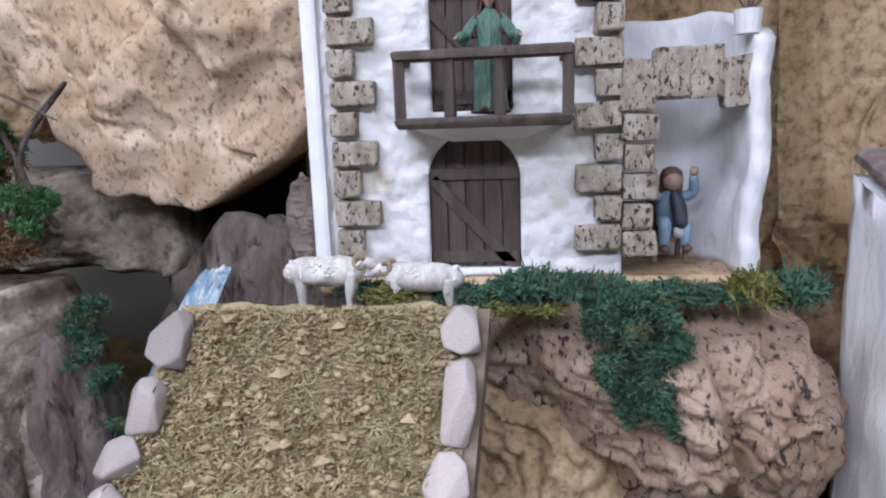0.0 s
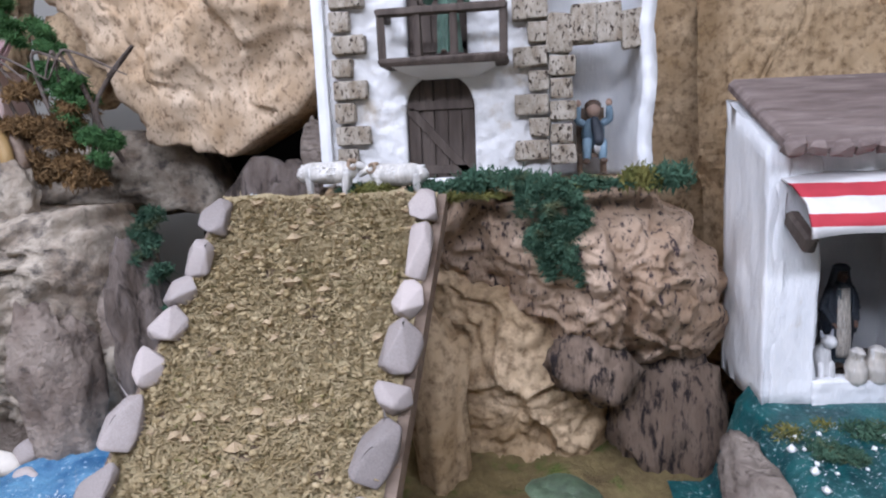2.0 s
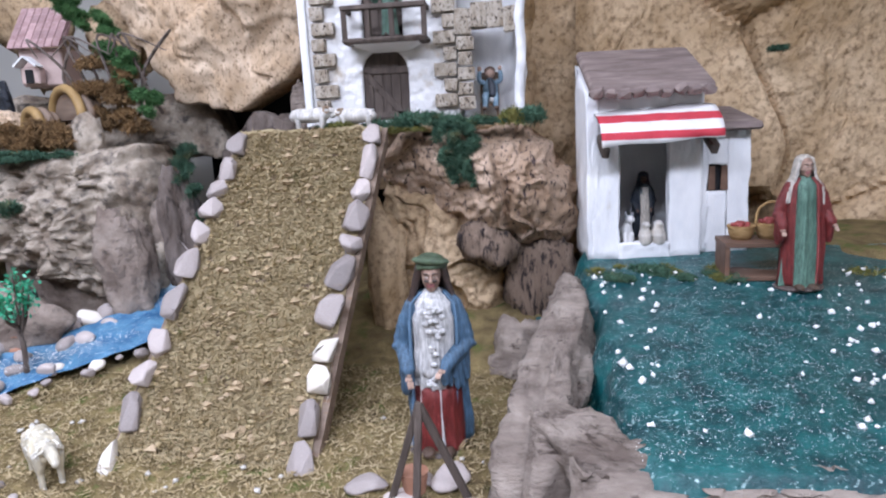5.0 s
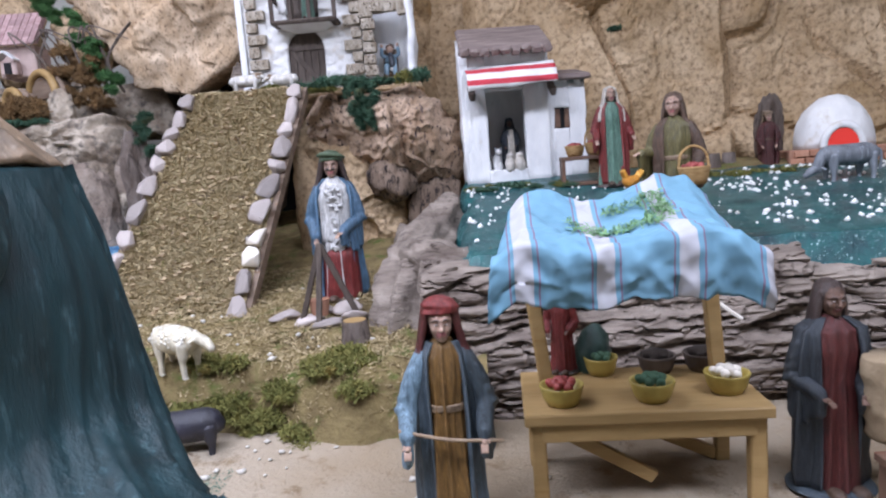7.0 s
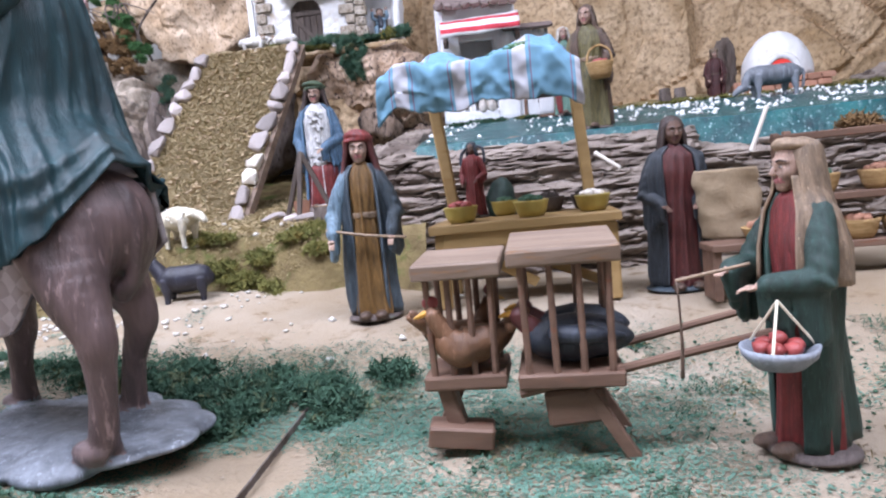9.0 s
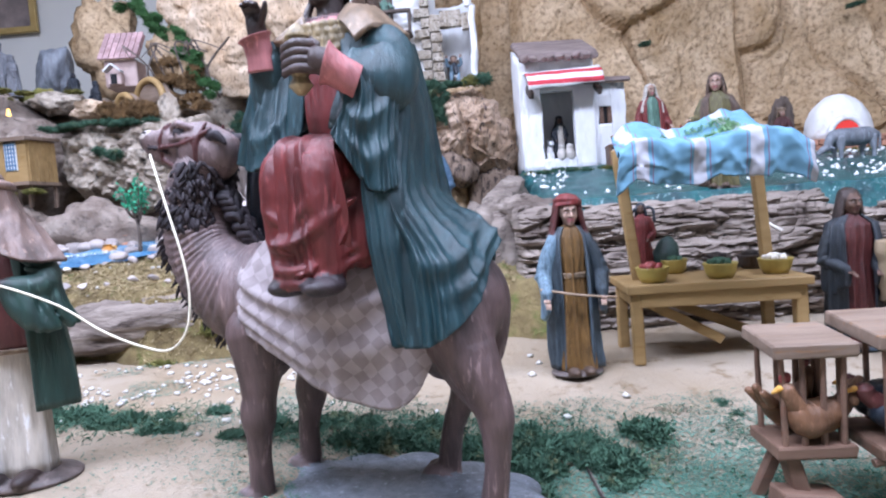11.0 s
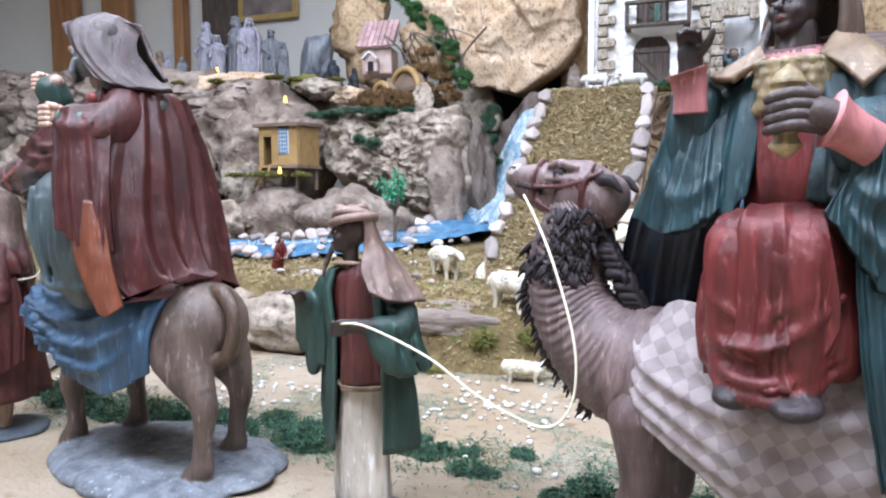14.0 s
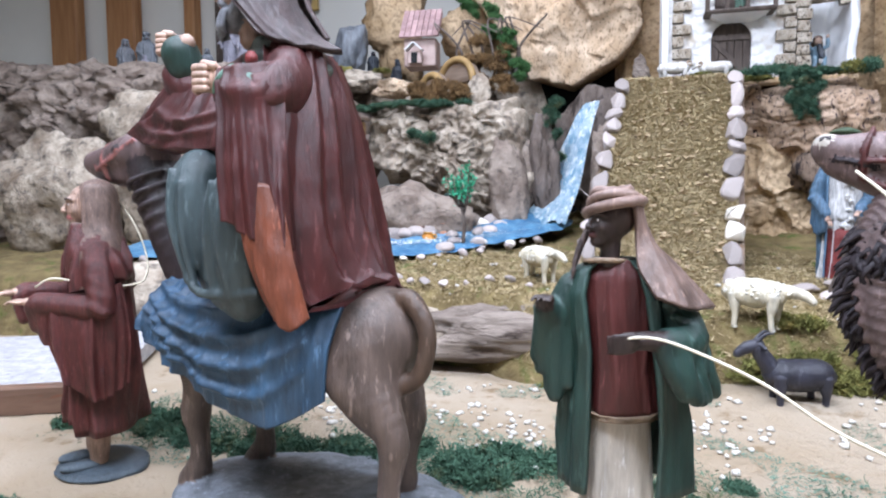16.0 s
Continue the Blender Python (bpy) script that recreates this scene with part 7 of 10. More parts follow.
# ---- the two mounted kings ----
def fist(s, wr, side, skin, k=1.0):
    """A closed hand whose knuckles face the front; side: the way it points along x."""
    s.tube([wr + Vector((-side * 0.012, 0.002, 0)), wr], [0.0100 * k, 0.0090 * k], P[skin], 12)
    s.ell(tuple(wr + Vector((side * 0.008 * k, 0, 0.001))), (0.0110 * k, 0.0095 * k, 0.0120 * k), P[skin], n=14)
    for f in range(4):
        b = wr + Vector((side * 0.006 * k, -0.009 * k, (1.5 - f) * 0.0054 * k))
        s.tube([b, b + Vector((side * 0.009 * k, -0.003 * k, 0)), b + Vector((side * 0.014 * k, 0.004 * k, -0.001))], [0.0034 * k, 0.0034 * k, 0.0028 * k], P[skin], 8, 3)
    s.tube([wr + Vector((0, -0.006 * k, 0.009 * k)), wr + Vector((side * 0.010 * k, -0.009 * k, 0.012 * k))], [0.0036 * k, 0.0028 * k], P[skin], 8)


def camel():
    s = Sculpt()
    c, pale, fur = P["camel"], P["camelpale"], M["mane"]
    red, teal, sk = P["redgown"], P["teal"], "darkskin"
    # chequered saddle cloth hanging in a swag
    ck = M["check"]
    s.drape([[(-0.116, -0.026, 0.222), (-0.090, -0.044, 0.226), (-0.03, -0.050, 0.214), (0.03, -0.048, 0.200), (0.058, -0.038, 0.185)],
             [(-0.138, -0.046, 0.192), (-0.108, -0.066, 0.182), (-0.04, -0.078, 0.172), (0.02, -0.072, 0.170), (0.054, -0.056, 0.170)],
             [(-0.142, -0.052, 0.162), (-0.112, -0.070, 0.138), (-0.045, -0.078, 0.102), (0.015, -0.072, 0.094), (0.050, -0.060, 0.150)]], ck, 4, 0.0030, 0.005, 80, 40, 5,
            swags=[(0.40, 0.42, 0.38, 0.22, 0.10, 0.009), (0.45, 0.44, 0.56, 0.20, 0.08, 0.008), (0.36, 0.36, 0.70, 0.16, 0.07, 0.006)])
    s.sheet([(-0.150, 0.034, 0.205), (-0.05, 0.052, 0.206), (0.058, 0.038, 0.185)], [(-0.140, 0.055, 0.150), (-0.04, 0.070, 0.105), (0.050, 0.055, 0.140)], ck, 3.2, 0.005, 0.005, 40, 16, 0.008, 6, (0, 1, 0))
    s.robe([(-0.045, 0, 0.192, 0.108, 0.050), (-0.045, 0, 0.212, 0.085, 0.040), (-0.045, 0, 0.220, 0.02, 0.015)], ck, 40, 6, 0.05, seed=2)
    # cloak down the back and the camel's flank
    s.drape([[(-0.010, -0.048, 0.352), (0.008, -0.042, 0.354), (0.016, -0.010, 0.354), (0.004, 0.024, 0.353), (-0.050, 0.028, 0.350)],
             [(0.006, -0.066, 0.312), (0.022, -0.054, 0.308), (0.026, 0.000, 0.312), (0.010, 0.040, 0.305), (-0.055, 0.046, 0.300)],
             [(0.004, -0.084, 0.250), (0.024, -0.078, 0.244), (0.028, -0.010, 0.250), (0.018, 0.050, 0.240), (-0.055, 0.058, 0.230)],
             [(0.008, -0.092, 0.200), (0.042, -0.090, 0.196), (0.062, -0.060, 0.204), (0.062, 0.000, 0.222), (0.024, 0.055, 0.195), (-0.058, 0.066, 0.190)],
             [(0.018, -0.096, 0.138), (0.048, -0.096, 0.138), (0.078, -0.072, 0.164), (0.077, 0.000, 0.206), (0.040, 0.060, 0.165), (-0.060, 0.074, 0.150)]], teal, 10, 0.0050, 0.005, 130, 56, 8, (1, -0.6, 0),
            swags=[(0.34, 0.22, 0.74, 0.05, 0.05, 0.006), (0.42, 0.22, 0.84, 0.05, 0.045, 0.005)])
    s.drape([[(-0.004, -0.060, 0.330), (0.008, -0.062, 0.330), (0.018, -0.050, 0.332)], [(0.000, -0.086, 0.250), (0.016, -0.092, 0.245), (0.030, -0.082, 0.250)],
             [(0.006, -0.092, 0.195), (0.022, -0.098, 0.190), (0.036, -0.088, 0.192)], [(0.016, -0.090, 0.138), (0.028, -0.094, 0.136), (0.040, -0.082, 0.144)]], teal, 3, 0.0035, 0.005, 36, 34, 9)
    # front edges of the cloak
    s.drape([[(-0.086, -0.016, 0.350), (-0.066, -0.036, 0.358), (-0.052, -0.042, 0.356)], [(-0.088, -0.030, 0.325), (-0.070, -0.050, 0.326), (-0.054, -0.050, 0.328)],
             [(-0.086, -0.042, 0.290), (-0.072, -0.060, 0.286), (-0.060, -0.052, 0.300)]], teal, 2.5, 0.003, 0.006, 26, 20, 4)
    s.drape([[(-0.030, -0.044, 0.356), (-0.014, -0.050, 0.354), (0.004, -0.046, 0.352)], [(-0.026, -0.056, 0.325), (-0.008, -0.070, 0.322), (0.010, -0.066, 0.322)],
             [(-0.026, -0.074, 0.294), (-0.008, -0.090, 0.296), (0.012, -0.084, 0.300)]], teal, 2.5, 0.003, 0.006, 26, 20, 5)
    # near arm with its wide hanging sleeve, holding a cup
    s.tube([(-0.002, -0.026, 0.340), (0.012, -0.044, 0.330), (0.014, -0.062, 0.320), (0.000, -0.074, 0.322), (-0.008, -0.078, 0.325)], [0.022, 0.023, 0.021, 0.0165, 0.0150], teal, 22, 7, rough=0.16)
    s.drape([[(-0.008, -0.082, 0.332), (0.006, -0.086, 0.332), (0.026, -0.064, 0.334)], [(-0.004, -0.088, 0.314), (0.010, -0.092, 0.312), (0.029, -0.068, 0.314)],
             [(-0.012, -0.096, 0.298), (0.006, -0.098, 0.286), (0.028, -0.076, 0.284)], [(-0.016, -0.100, 0.290), (0.002, -0.104, 0.264), (0.016, -0.098, 0.246), (0.030, -0.084, 0.250)]], teal, 5, 0.0042, 0.005, 60, 40, 12,
            swags=[(0.45, 0.45, 0.34, 0.22, 0.12, 0.0050), (0.56, 0.42, 0.62, 0.18, 0.10, 0.0045)])
    # far arm raised
    s.tube([(-0.066, -0.008, 0.342), (-0.090, -0.014, 0.326), (-0.101, -0.022, 0.324), (-0.100, -0.030, 0.352)], [0.023, 0.022, 0.019, 0.0165], teal, 20, 7, rough=0.16)
    s.drape([[(-0.070, -0.028, 0.344), (-0.094, -0.038, 0.334), (-0.114, -0.024, 0.344)], [(-0.070, -0.040, 0.318), (-0.098, -0.048, 0.308), (-0.130, -0.024, 0.318)],
             [(-0.072, -0.050, 0.296), (-0.088, -0.056, 0.282), (-0.116, -0.044, 0.272), (-0.150, -0.014, 0.286)]], teal, 5, 0.0042, 0.010, 56, 32, 14,
            swags=[(0.55, 0.45, 0.5, 0.18, 0.12, 0.0035)])
    s.drape([[(-0.070, 0.002, 0.340), (-0.100, 0.002, 0.332), (-0.122, -0.006, 0.324)], [(-0.085, 0.010, 0.285), (-0.120, 0.008, 0.282), (-0.154, 0.004, 0.284)],
             [(-0.100, 0.022, 0.212), (-0.135, 0.018, 0.205), (-0.170, 0.012, 0.214)]], P["navy"], 3, 0.005, 0.010, 36, 24, 15)
    s.v = [(x, y + 0.010 if y > -0.03 else y * 0.86 + 0.0058, z) for x, y, z in s.v]
    b = Clay(0.0021)
    b.limb([(0.054, 0, 0.150), (0.040, 0, 0.160), (-0.01, 0, 0.165), (-0.08, 0, 0.162), (-0.128, 0, 0.160)], [0.026, 0.042, 0.048, 0.048, 0.036], c, 0.012)
    for y in (-1, 1):
        b.blob((0.040, y * 0.019, 0.146), (0.030, 0.023, 0.044), c, (0, 14, 0), k=0.016)
        b.blob((-0.124, y * 0.016, 0.150), (0.027, 0.026, 0.046), c, (0, -8, 0), k=0.014)
    for x, y, k in ((-0.128, -0.034, -0.004), (-0.120, 0.036, -0.008)):
        b.limb([(x, y, 0.140), (x + 0.003, y, 0.110), (x - 0.001, y * 1.05, 0.080), (x + k, y * 1.05, 0.046), (x + k, y * 1.05, 0.020)], [0.023, 0.0165, 0.0125, 0.0096, 0.0105], c, 0.010)
        b.blob((x - 0.002, y * 1.05, 0.079), (0.0145, 0.0140, 0.0165), c, k=0.006)
        b.limb([(x - 0.006, y * 1.3, 0.135), (x - 0.004, y * 1.3, 0.100)], [0.008, 0.004], c, 0.008)
        for f in (-1, 1):
            b.blob((x + k - 0.008, y * 1.05 + f * 0.006, 0.0125), (0.015, 0.0085, 0.010), pale, k=0.003)
    for x, y, k in ((0.068, -0.040, 0.008), (0.022, 0.036, -0.006)):
        b.limb([(x - 0.022, y * 0.8, 0.146), (x - 0.004, y, 0.116), (x + 0.010, y * 1.05, 0.088), (x + 0.002 + k, y * 1.05, 0.052), (x + k - 0.004, y * 1.05, 0.020)], [0.030, 0.0215, 0.0125, 0.0095, 0.0105], c, 0.012)
        b.blob((x + 0.012, y * 1.05, 0.086), (0.0125, 0.0125, 0.016), c, k=0.006)
        b.limb([(x - 0.020, y * 1.5, 0.150), (x - 0.006, y * 1.45, 0.120), (x + 0.006, y * 1.3, 0.095)], [0.010, 0.008, 0.003], c, 0.010)
        for f in (-1, 1):
            b.blob((x + k - 0.012, y * 1.05 + f * 0.006, 0.0125), (0.016, 0.0085, 0.010), pale, k=0.003)
    b.limb([(0.056, 0.004, 0.186), (0.072, 0.004, 0.178), (0.080, 0.002, 0.150), (0.074, 0.000, 0.120), (0.064, -0.002, 0.110)], [0.0075, 0.0065, 0.0052, 0.0050, 0.0080], c, 0.004)
    # the rocky foot plate
    for k in range(13):
        a = k * 0.4833
        b.blob((-0.042 + 0.098 * math.cos(a), 0.046 * math.sin(a), 0.001), (0.052, 0.036, 0.0075 + 0.0025 * (k % 3)), P["slate"], (4 * (k % 2), 3 * (k % 3 - 1), k * 31), k=0.003)
    b.blob((-0.042, 0, 0.002), (0.115, 0.06, 0.008), P["slate"], k=0.004)
    add_clay(s, b)
    s.tube([(-0.105, 0, 0.165), (-0.158, 0, 0.172), (-0.192, 0, 0.203), (-0.203, 0, 0.243), (-0.196, 0, 0.274), (-0.184, 0, 0.290)], [0.050, 0.043, 0.033, 0.0275, 0.023, 0.019], pale, 44, 26, ribs=(34, 0.0030, 1.6))
    # head
    h = Clay(0.0013)
    h.limb([(-0.163, 0, 0.292), (-0.186, 0, 0.2985), (-0.212, 0, 0.2985), (-0.236, 0, 0.2975), (-0.247, 0, 0.2965)], [0.0160, 0.0172, 0.0128, 0.0096, 0.0078], P["camelpale"], 0.006)
    h.limb([(-0.170, 0, 0.284), (-0.200, 0, 0.2825), (-0.228, 0, 0.2865), (-0.240, 0, 0.2885)], [0.0165, 0.0125, 0.0082, 0.0060], c, 0.006)
    h.blob((-0.176, 0, 0.288), (0.022, 0.0185, 0.0165), c, k=0.006)
    h.blob((-0.246, 0, 0.3005), (0.0080, 0.0085, 0.0062), P["cream"], k=0.004)
    h.limb([(-0.252, 0, 0.2925), (-0.236, 0.0, 0.2925), (-0.222, 0, 0.2905)], [0.0016, 0.0014, 0.001], fur, 0.001, sub=True)
    for y in (-1, 1):
        h.blob((-0.186, y * 0.0135, 0.289), (0.0155, 0.0060, 0.0125), c, k=0.005)
        h.limb([(-0.212, y * 0.0110, 0.3085), (-0.200, y * 0.0155, 0.3115), (-0.188, y * 0.0150, 0.3095)], [0.0020, 0.0034, 0.0022], pale, 0.002)
        h.blob((-0.201, y * 0.0150, 0.3050), (0.0058, 0.0030, 0.0032), fur, k=0.001)
        h.limb([(-0.212, y * 0.0125, 0.3000), (-0.200, y * 0.0165, 0.3005), (-0.190, y * 0.0160, 0.3025)], [0.0014, 0.0022, 0.0014], pale, 0.002)
        h.blob((-0.247, y * 0.0066, 0.3035), (0.0034, 0.0018, 0.0016), fur, k=0.001)
        h.limb([(-0.170, y * 0.012, 0.303), (-0.158, y * 0.017, 0.304), (-0.148, y * 0.018, 0.298)], [0.0035, 0.0042, 0.0018], fur, 0.003)
        h.limb([(-0.240, y * 0.0085, 0.2920), (-0.228, y * 0.0108, 0.2915), (-0.212, y * 0.0130, 0.2880)], [0.0008, 0.0011, 0.0008], fur, 0.0005)
        for pts in (((-0.166, 0.0150, 0.309), (-0.190, 0.0188, 0.297), (-0.222, 0.0125, 0.2925)), ((-0.222, 0.0080, 0.3090), (-0.224, 0.0125, 0.298), (-0.222, 0.0095, 0.2820)),
                    ((-0.174, 0.0120, 0.313), (-0.178, 0.0195, 0.296), (-0.177, 0.0150, 0.273)), ((-0.177, 0.0170, 0.280), (-0.198, 0.0165, 0.277), (-0.222, 0.0095, 0.283))):
            h.limb([(px, y * py, pz) for px, py, pz in pts], [0.0017] * 2, P["maroon"], 0.0008)
    h.limb([(-0.222, 0.0080, 0.3090), (-0.222, 0, 0.3120), (-0.222, -0.0080, 0.3090)], [0.0017] * 2, P["maroon"], 0.0008)
    add_clay(s, h, Matrix.Translation((-0.004, 0, 0.006)) @ Matrix.Translation((-0.175, 0, 0.288)) @ Matrix.Rotation(math.radians(8), 4, "Y") @ Matrix.Diagonal((1.0, 1.0, 1.12, 1.0)) @ Matrix.Translation((0.175, 0, -0.288)))
    rng = random.Random(4)
    # mane: short ragged curls round the throat and a fringe down the breast
    for k in range(620):
        z = 0.288 - 0.056 * rng.random() ** 1.1
        a = rng.uniform(-2.7, 2.7)
        r = np.interp(z, (0.205, 0.243, 0.284), (0.033, 0.0275, 0.021)) * 0.98
        cx = np.interp(z, (0.205, 0.243, 0.284), (-0.193, -0.203, -0.190))
        p = Vector((cx - r * math.cos(a), -r * math.sin(a), z))
        o = Vector((-math.cos(a), -math.sin(a), 0))
        q = Vector((rng.uniform(-1, 1), rng.uniform(-1, 1), rng.uniform(-0.6, 0.2)))
        s.tube([p - o * 0.002 + Vector((0, 0, 0.003)), p + o * 0.0020, p + o * 0.0032 + q * 0.004 + Vector((0, 0, -0.004)), p + o * 0.0024 + q * 0.006 + Vector((0, 0, -0.007))], [0.0016, 0.0024, 0.0019, 0.0005], fur, 5, 2)
    for k in range(420):
        t = rng.random()
        p = Vector((np.interp(t, (0, 0.35, 0.7, 1), (-0.226, -0.231, -0.212, -0.176)) + rng.uniform(-0.004, 0.007), rng.uniform(-0.013, 0.013), 0.262 - 0.130 * t))
        q = Vector((rng.uniform(-1, 0.2), rng.uniform(-1, 1), rng.uniform(-1, 0.3))) * 0.006
        s.tube([p + Vector((0.010, 0, 0.005)), p + Vector((-0.002, 0, 0.0)), p + Vector((-0.004, 0, -0.005)) + q], [0.0026, 0.0024, 0.0006], fur, 5, 2)
    for k in range(60):
        t = k / 59
        p = Vector((-0.172 + 0.036 * t, rng.uniform(-0.009, 0.009), 0.268 - 0.066 * t))
        s.tube([p + Vector((-0.008, 0, 0.002)), p + Vector((0.003, 0, 0.002)), p + Vector((0.006, rng.uniform(-0.003, 0.003), -0.005))], [0.0045, 0.0038, 0.0010], fur, 6, 2)
    # rider, sitting sideways
    g = Clay(0.0017)
    g.limb([(-0.030, -0.002, 0.205), (-0.034, -0.006, 0.270), (-0.039, -0.008, 0.325), (-0.040, -0.004, 0.352)], [0.042, 0.034, 0.032, 0.022], red, 0.008)
    for kx, ky, kz, r in ((-0.061, -0.070, 0.266, 0.0185), (-0.030, -0.076, 0.266, 0.0190)):
        g.limb([(-0.046 if kx < -0.05 else -0.032, -0.012, 0.236), (kx + 0.002, ky + 0.026, kz - 0.006), (kx, ky, kz), (kx + 0.001, ky - 0.006, kz - 0.036), (kx + 0.003, ky - 0.004, kz - 0.070)], [0.026, 0.0220, r, 0.0165, 0.0150], red, 0.007)
        g.blob((kx + 0.006, ky - 0.016, 0.183), (0.013, 0.019, 0.0075), P["camelfur"], (0, 0, -14), k=0.003)
    g.limb([(-0.046, -0.070, 0.250), (-0.044, -0.078, 0.220), (-0.040, -0.078, 0.200)], [0.012, 0.015, 0.016], red, 0.008)
    g.limb([(-0.014, -0.050, 0.250), (-0.010, -0.058, 0.220), (-0.008, -0.058, 0.204)], [0.014, 0.014, 0.013], red, 0.008)
    g.limb([(-0.078, -0.045, 0.245), (-0.078, -0.052, 0.220), (-0.074, -0.056, 0.200)], [0.009, 0.010, 0.011], red, 0.006)
    for pts, r in (([(-0.010, -0.070, 0.262), (-0.026, -0.095, 0.243), (-0.044, -0.094, 0.226)], 0.0036), ([(-0.006, -0.070, 0.243), (-0.024, -0.0965, 0.226), (-0.042, -0.096, 0.212)], 0.0040),
                   ([(-0.082, -0.056, 0.250), (-0.068, -0.088, 0.238), (-0.050, -0.092, 0.226)], 0.0032), ([(-0.080, -0.060, 0.226), (-0.064, -0.090, 0.214), (-0.046, -0.096, 0.206)], 0.0036),
                   ([(-0.078, -0.062, 0.206), (-0.058, -0.094, 0.196), (-0.034, -0.098, 0.196), (-0.006, -0.070, 0.210)], 0.0042), ([(-0.078, -0.062, 0.196), (-0.058, -0.094, 0.187), (-0.030, -0.098, 0.187), (-0.004, -0.066, 0.202)], 0.0042),
                   ([(-0.030, -0.095, 0.276), (-0.027, -0.098, 0.250), (-0.020, -0.094, 0.222)], 0.0026), ([(-0.064, -0.087, 0.274), (-0.066, -0.090, 0.250), (-0.068, -0.085, 0.215)], 0.0026),
                   ([(-0.046, -0.060, 0.280), (-0.040, -0.030, 0.282), (-0.038, -0.020, 0.300)], 0.0035), ([(-0.060, -0.060, 0.282), (-0.052, -0.034, 0.284), (-0.046, -0.026, 0.300)], 0.0030)):
        g.limb(pts, [r * 0.5, r, r, r * 0.4], red, 0.004, 6)
    for i in range(6):
        g.limb([(-0.056 + 0.007 * i, -0.036 - 0.002 * (i % 2), 0.335), (-0.054 + 0.006 * i, -0.040, 0.305), (-0.050 + 0.004 * i, -0.036, 0.285)], [0.0024, 0.0030, 0.0018], red, 0.003)
    # string of beads beside the gown
    for i in range(9):
        g.blob((-0.080 + 0.0004 * i, -0.052 - 0.0014 * i, 0.262 - 0.0065 * i), (0.0022, 0.0022, 0.0030), P["goldpaint"], k=0.0008)
    # breast ornament and necklaces
    gp = P["goldpaint"]
    for i in range(26):
        x, z = -0.058 + 0.0072 * (i % 6) + 0.003 * (i // 6 % 2), 0.362 - 0.0058 * (i // 6)
        g.blob((x, -0.032 - 0.0065 * math.cos((x + 0.040) * 60) - 0.12 * (0.362 - z), z), (0.0042, 0.0032, 0.0036), gp, k=0.0015)
    g.limb([(-0.040, -0.010, 0.352), (-0.041, -0.012, 0.384)], [0.0150, 0.0122], P[sk], 0.004)
    for k, pk in enumerate(("maroon", "pink", "maroon")):
        g.limb([(-0.041 + (0.0222 - 0.0020 * k) * math.sin(a), -0.011 - (0.0225 - 0.002 * k) * math.cos(a), 0.365 + 0.0042 * k - 0.004 * math.cos(a)) for a in np.linspace(0, 2 * math.pi, 13)], [0.0024] * 2, P[pk], 0.001, 2)
    # brown hood behind the head
    g.cloth([[(-0.022, -0.016, 0.416), (-0.018, 0.000, 0.420), (-0.030, 0.010, 0.420), (-0.052, 0.006, 0.416)], [(-0.016, -0.020, 0.400), (-0.011, 0.000, 0.398), (-0.028, 0.018, 0.398), (-0.060, 0.010, 0.398)],
             [(-0.016, -0.022, 0.378), (-0.008, 0.000, 0.376), (-0.028, 0.022, 0.376), (-0.062, 0.012, 0.378)]], P["brown"], 11, (0.0034, 0.0034), 0.002, 6)
    g.limb([(-0.054, -0.014, 0.394), (-0.058, -0.020, 0.380), (-0.060, -0.028, 0.366), (-0.060, -0.034, 0.352)], [0.0028, 0.0034, 0.0034, 0.0020], P["hair"], 0.002)
    add_clay(s, g)
    # the gown falling over both knees as one sheet
    s.drape([[(-0.070, -0.040, 0.288), (-0.048, -0.052, 0.294), (-0.018, -0.050, 0.294)], [(-0.073, -0.072, 0.281), (-0.046, -0.090, 0.284), (-0.014, -0.080, 0.284)],
             [(-0.077, -0.070, 0.240), (-0.044, -0.096, 0.240), (-0.006, -0.084, 0.242)], [(-0.077, -0.064, 0.212), (-0.044, -0.098, 0.210), (-0.006, -0.080, 0.214)],
             [(-0.077, -0.060, 0.187), (-0.042, -0.096, 0.184), (-0.008, -0.074, 0.192)]], red, 3.5, 0.0045, 0.005, 90, 70, 21, (0, -1, 0.2),
            swags=[(0.45, 0.5, 0.42, 0.3, 0.08, 0.007), (0.52, 0.5, 0.60, 0.3, 0.07, 0.007), (0.48, 0.5, 0.76, 0.34, 0.05, 0.006), (0.5, 0.5, 0.88, 0.3, 0.04, 0.005)])
    # flared cuffs
    s.tube([(-0.101, -0.028, 0.340), (-0.101, -0.029, 0.350), (-0.102, -0.030, 0.359), (-0.103, -0.031, 0.364)], [0.0118, 0.0108, 0.0115, 0.0145], P["pink"], 22, 5, rough=0.12, round_ends=False)
    s.tube([(0.004, -0.070, 0.318), (-0.004, -0.075, 0.323), (-0.011, -0.079, 0.327), (-0.015, -0.081, 0.329)], [0.0100, 0.0096, 0.0106, 0.0130], P["pink"], 22, 5, rough=0.12, round_ends=False)
    # open raised hand
    palm = Clay(0.0011)
    palm.limb([(-0.097, -0.029, 0.352), (-0.097, -0.030, 0.360)], [0.0082, 0.0078], P[sk], 0.002)
    palm.blob((-0.097, -0.032, 0.366), (0.0084, 0.0054, 0.0092), P[sk], k=0.003)
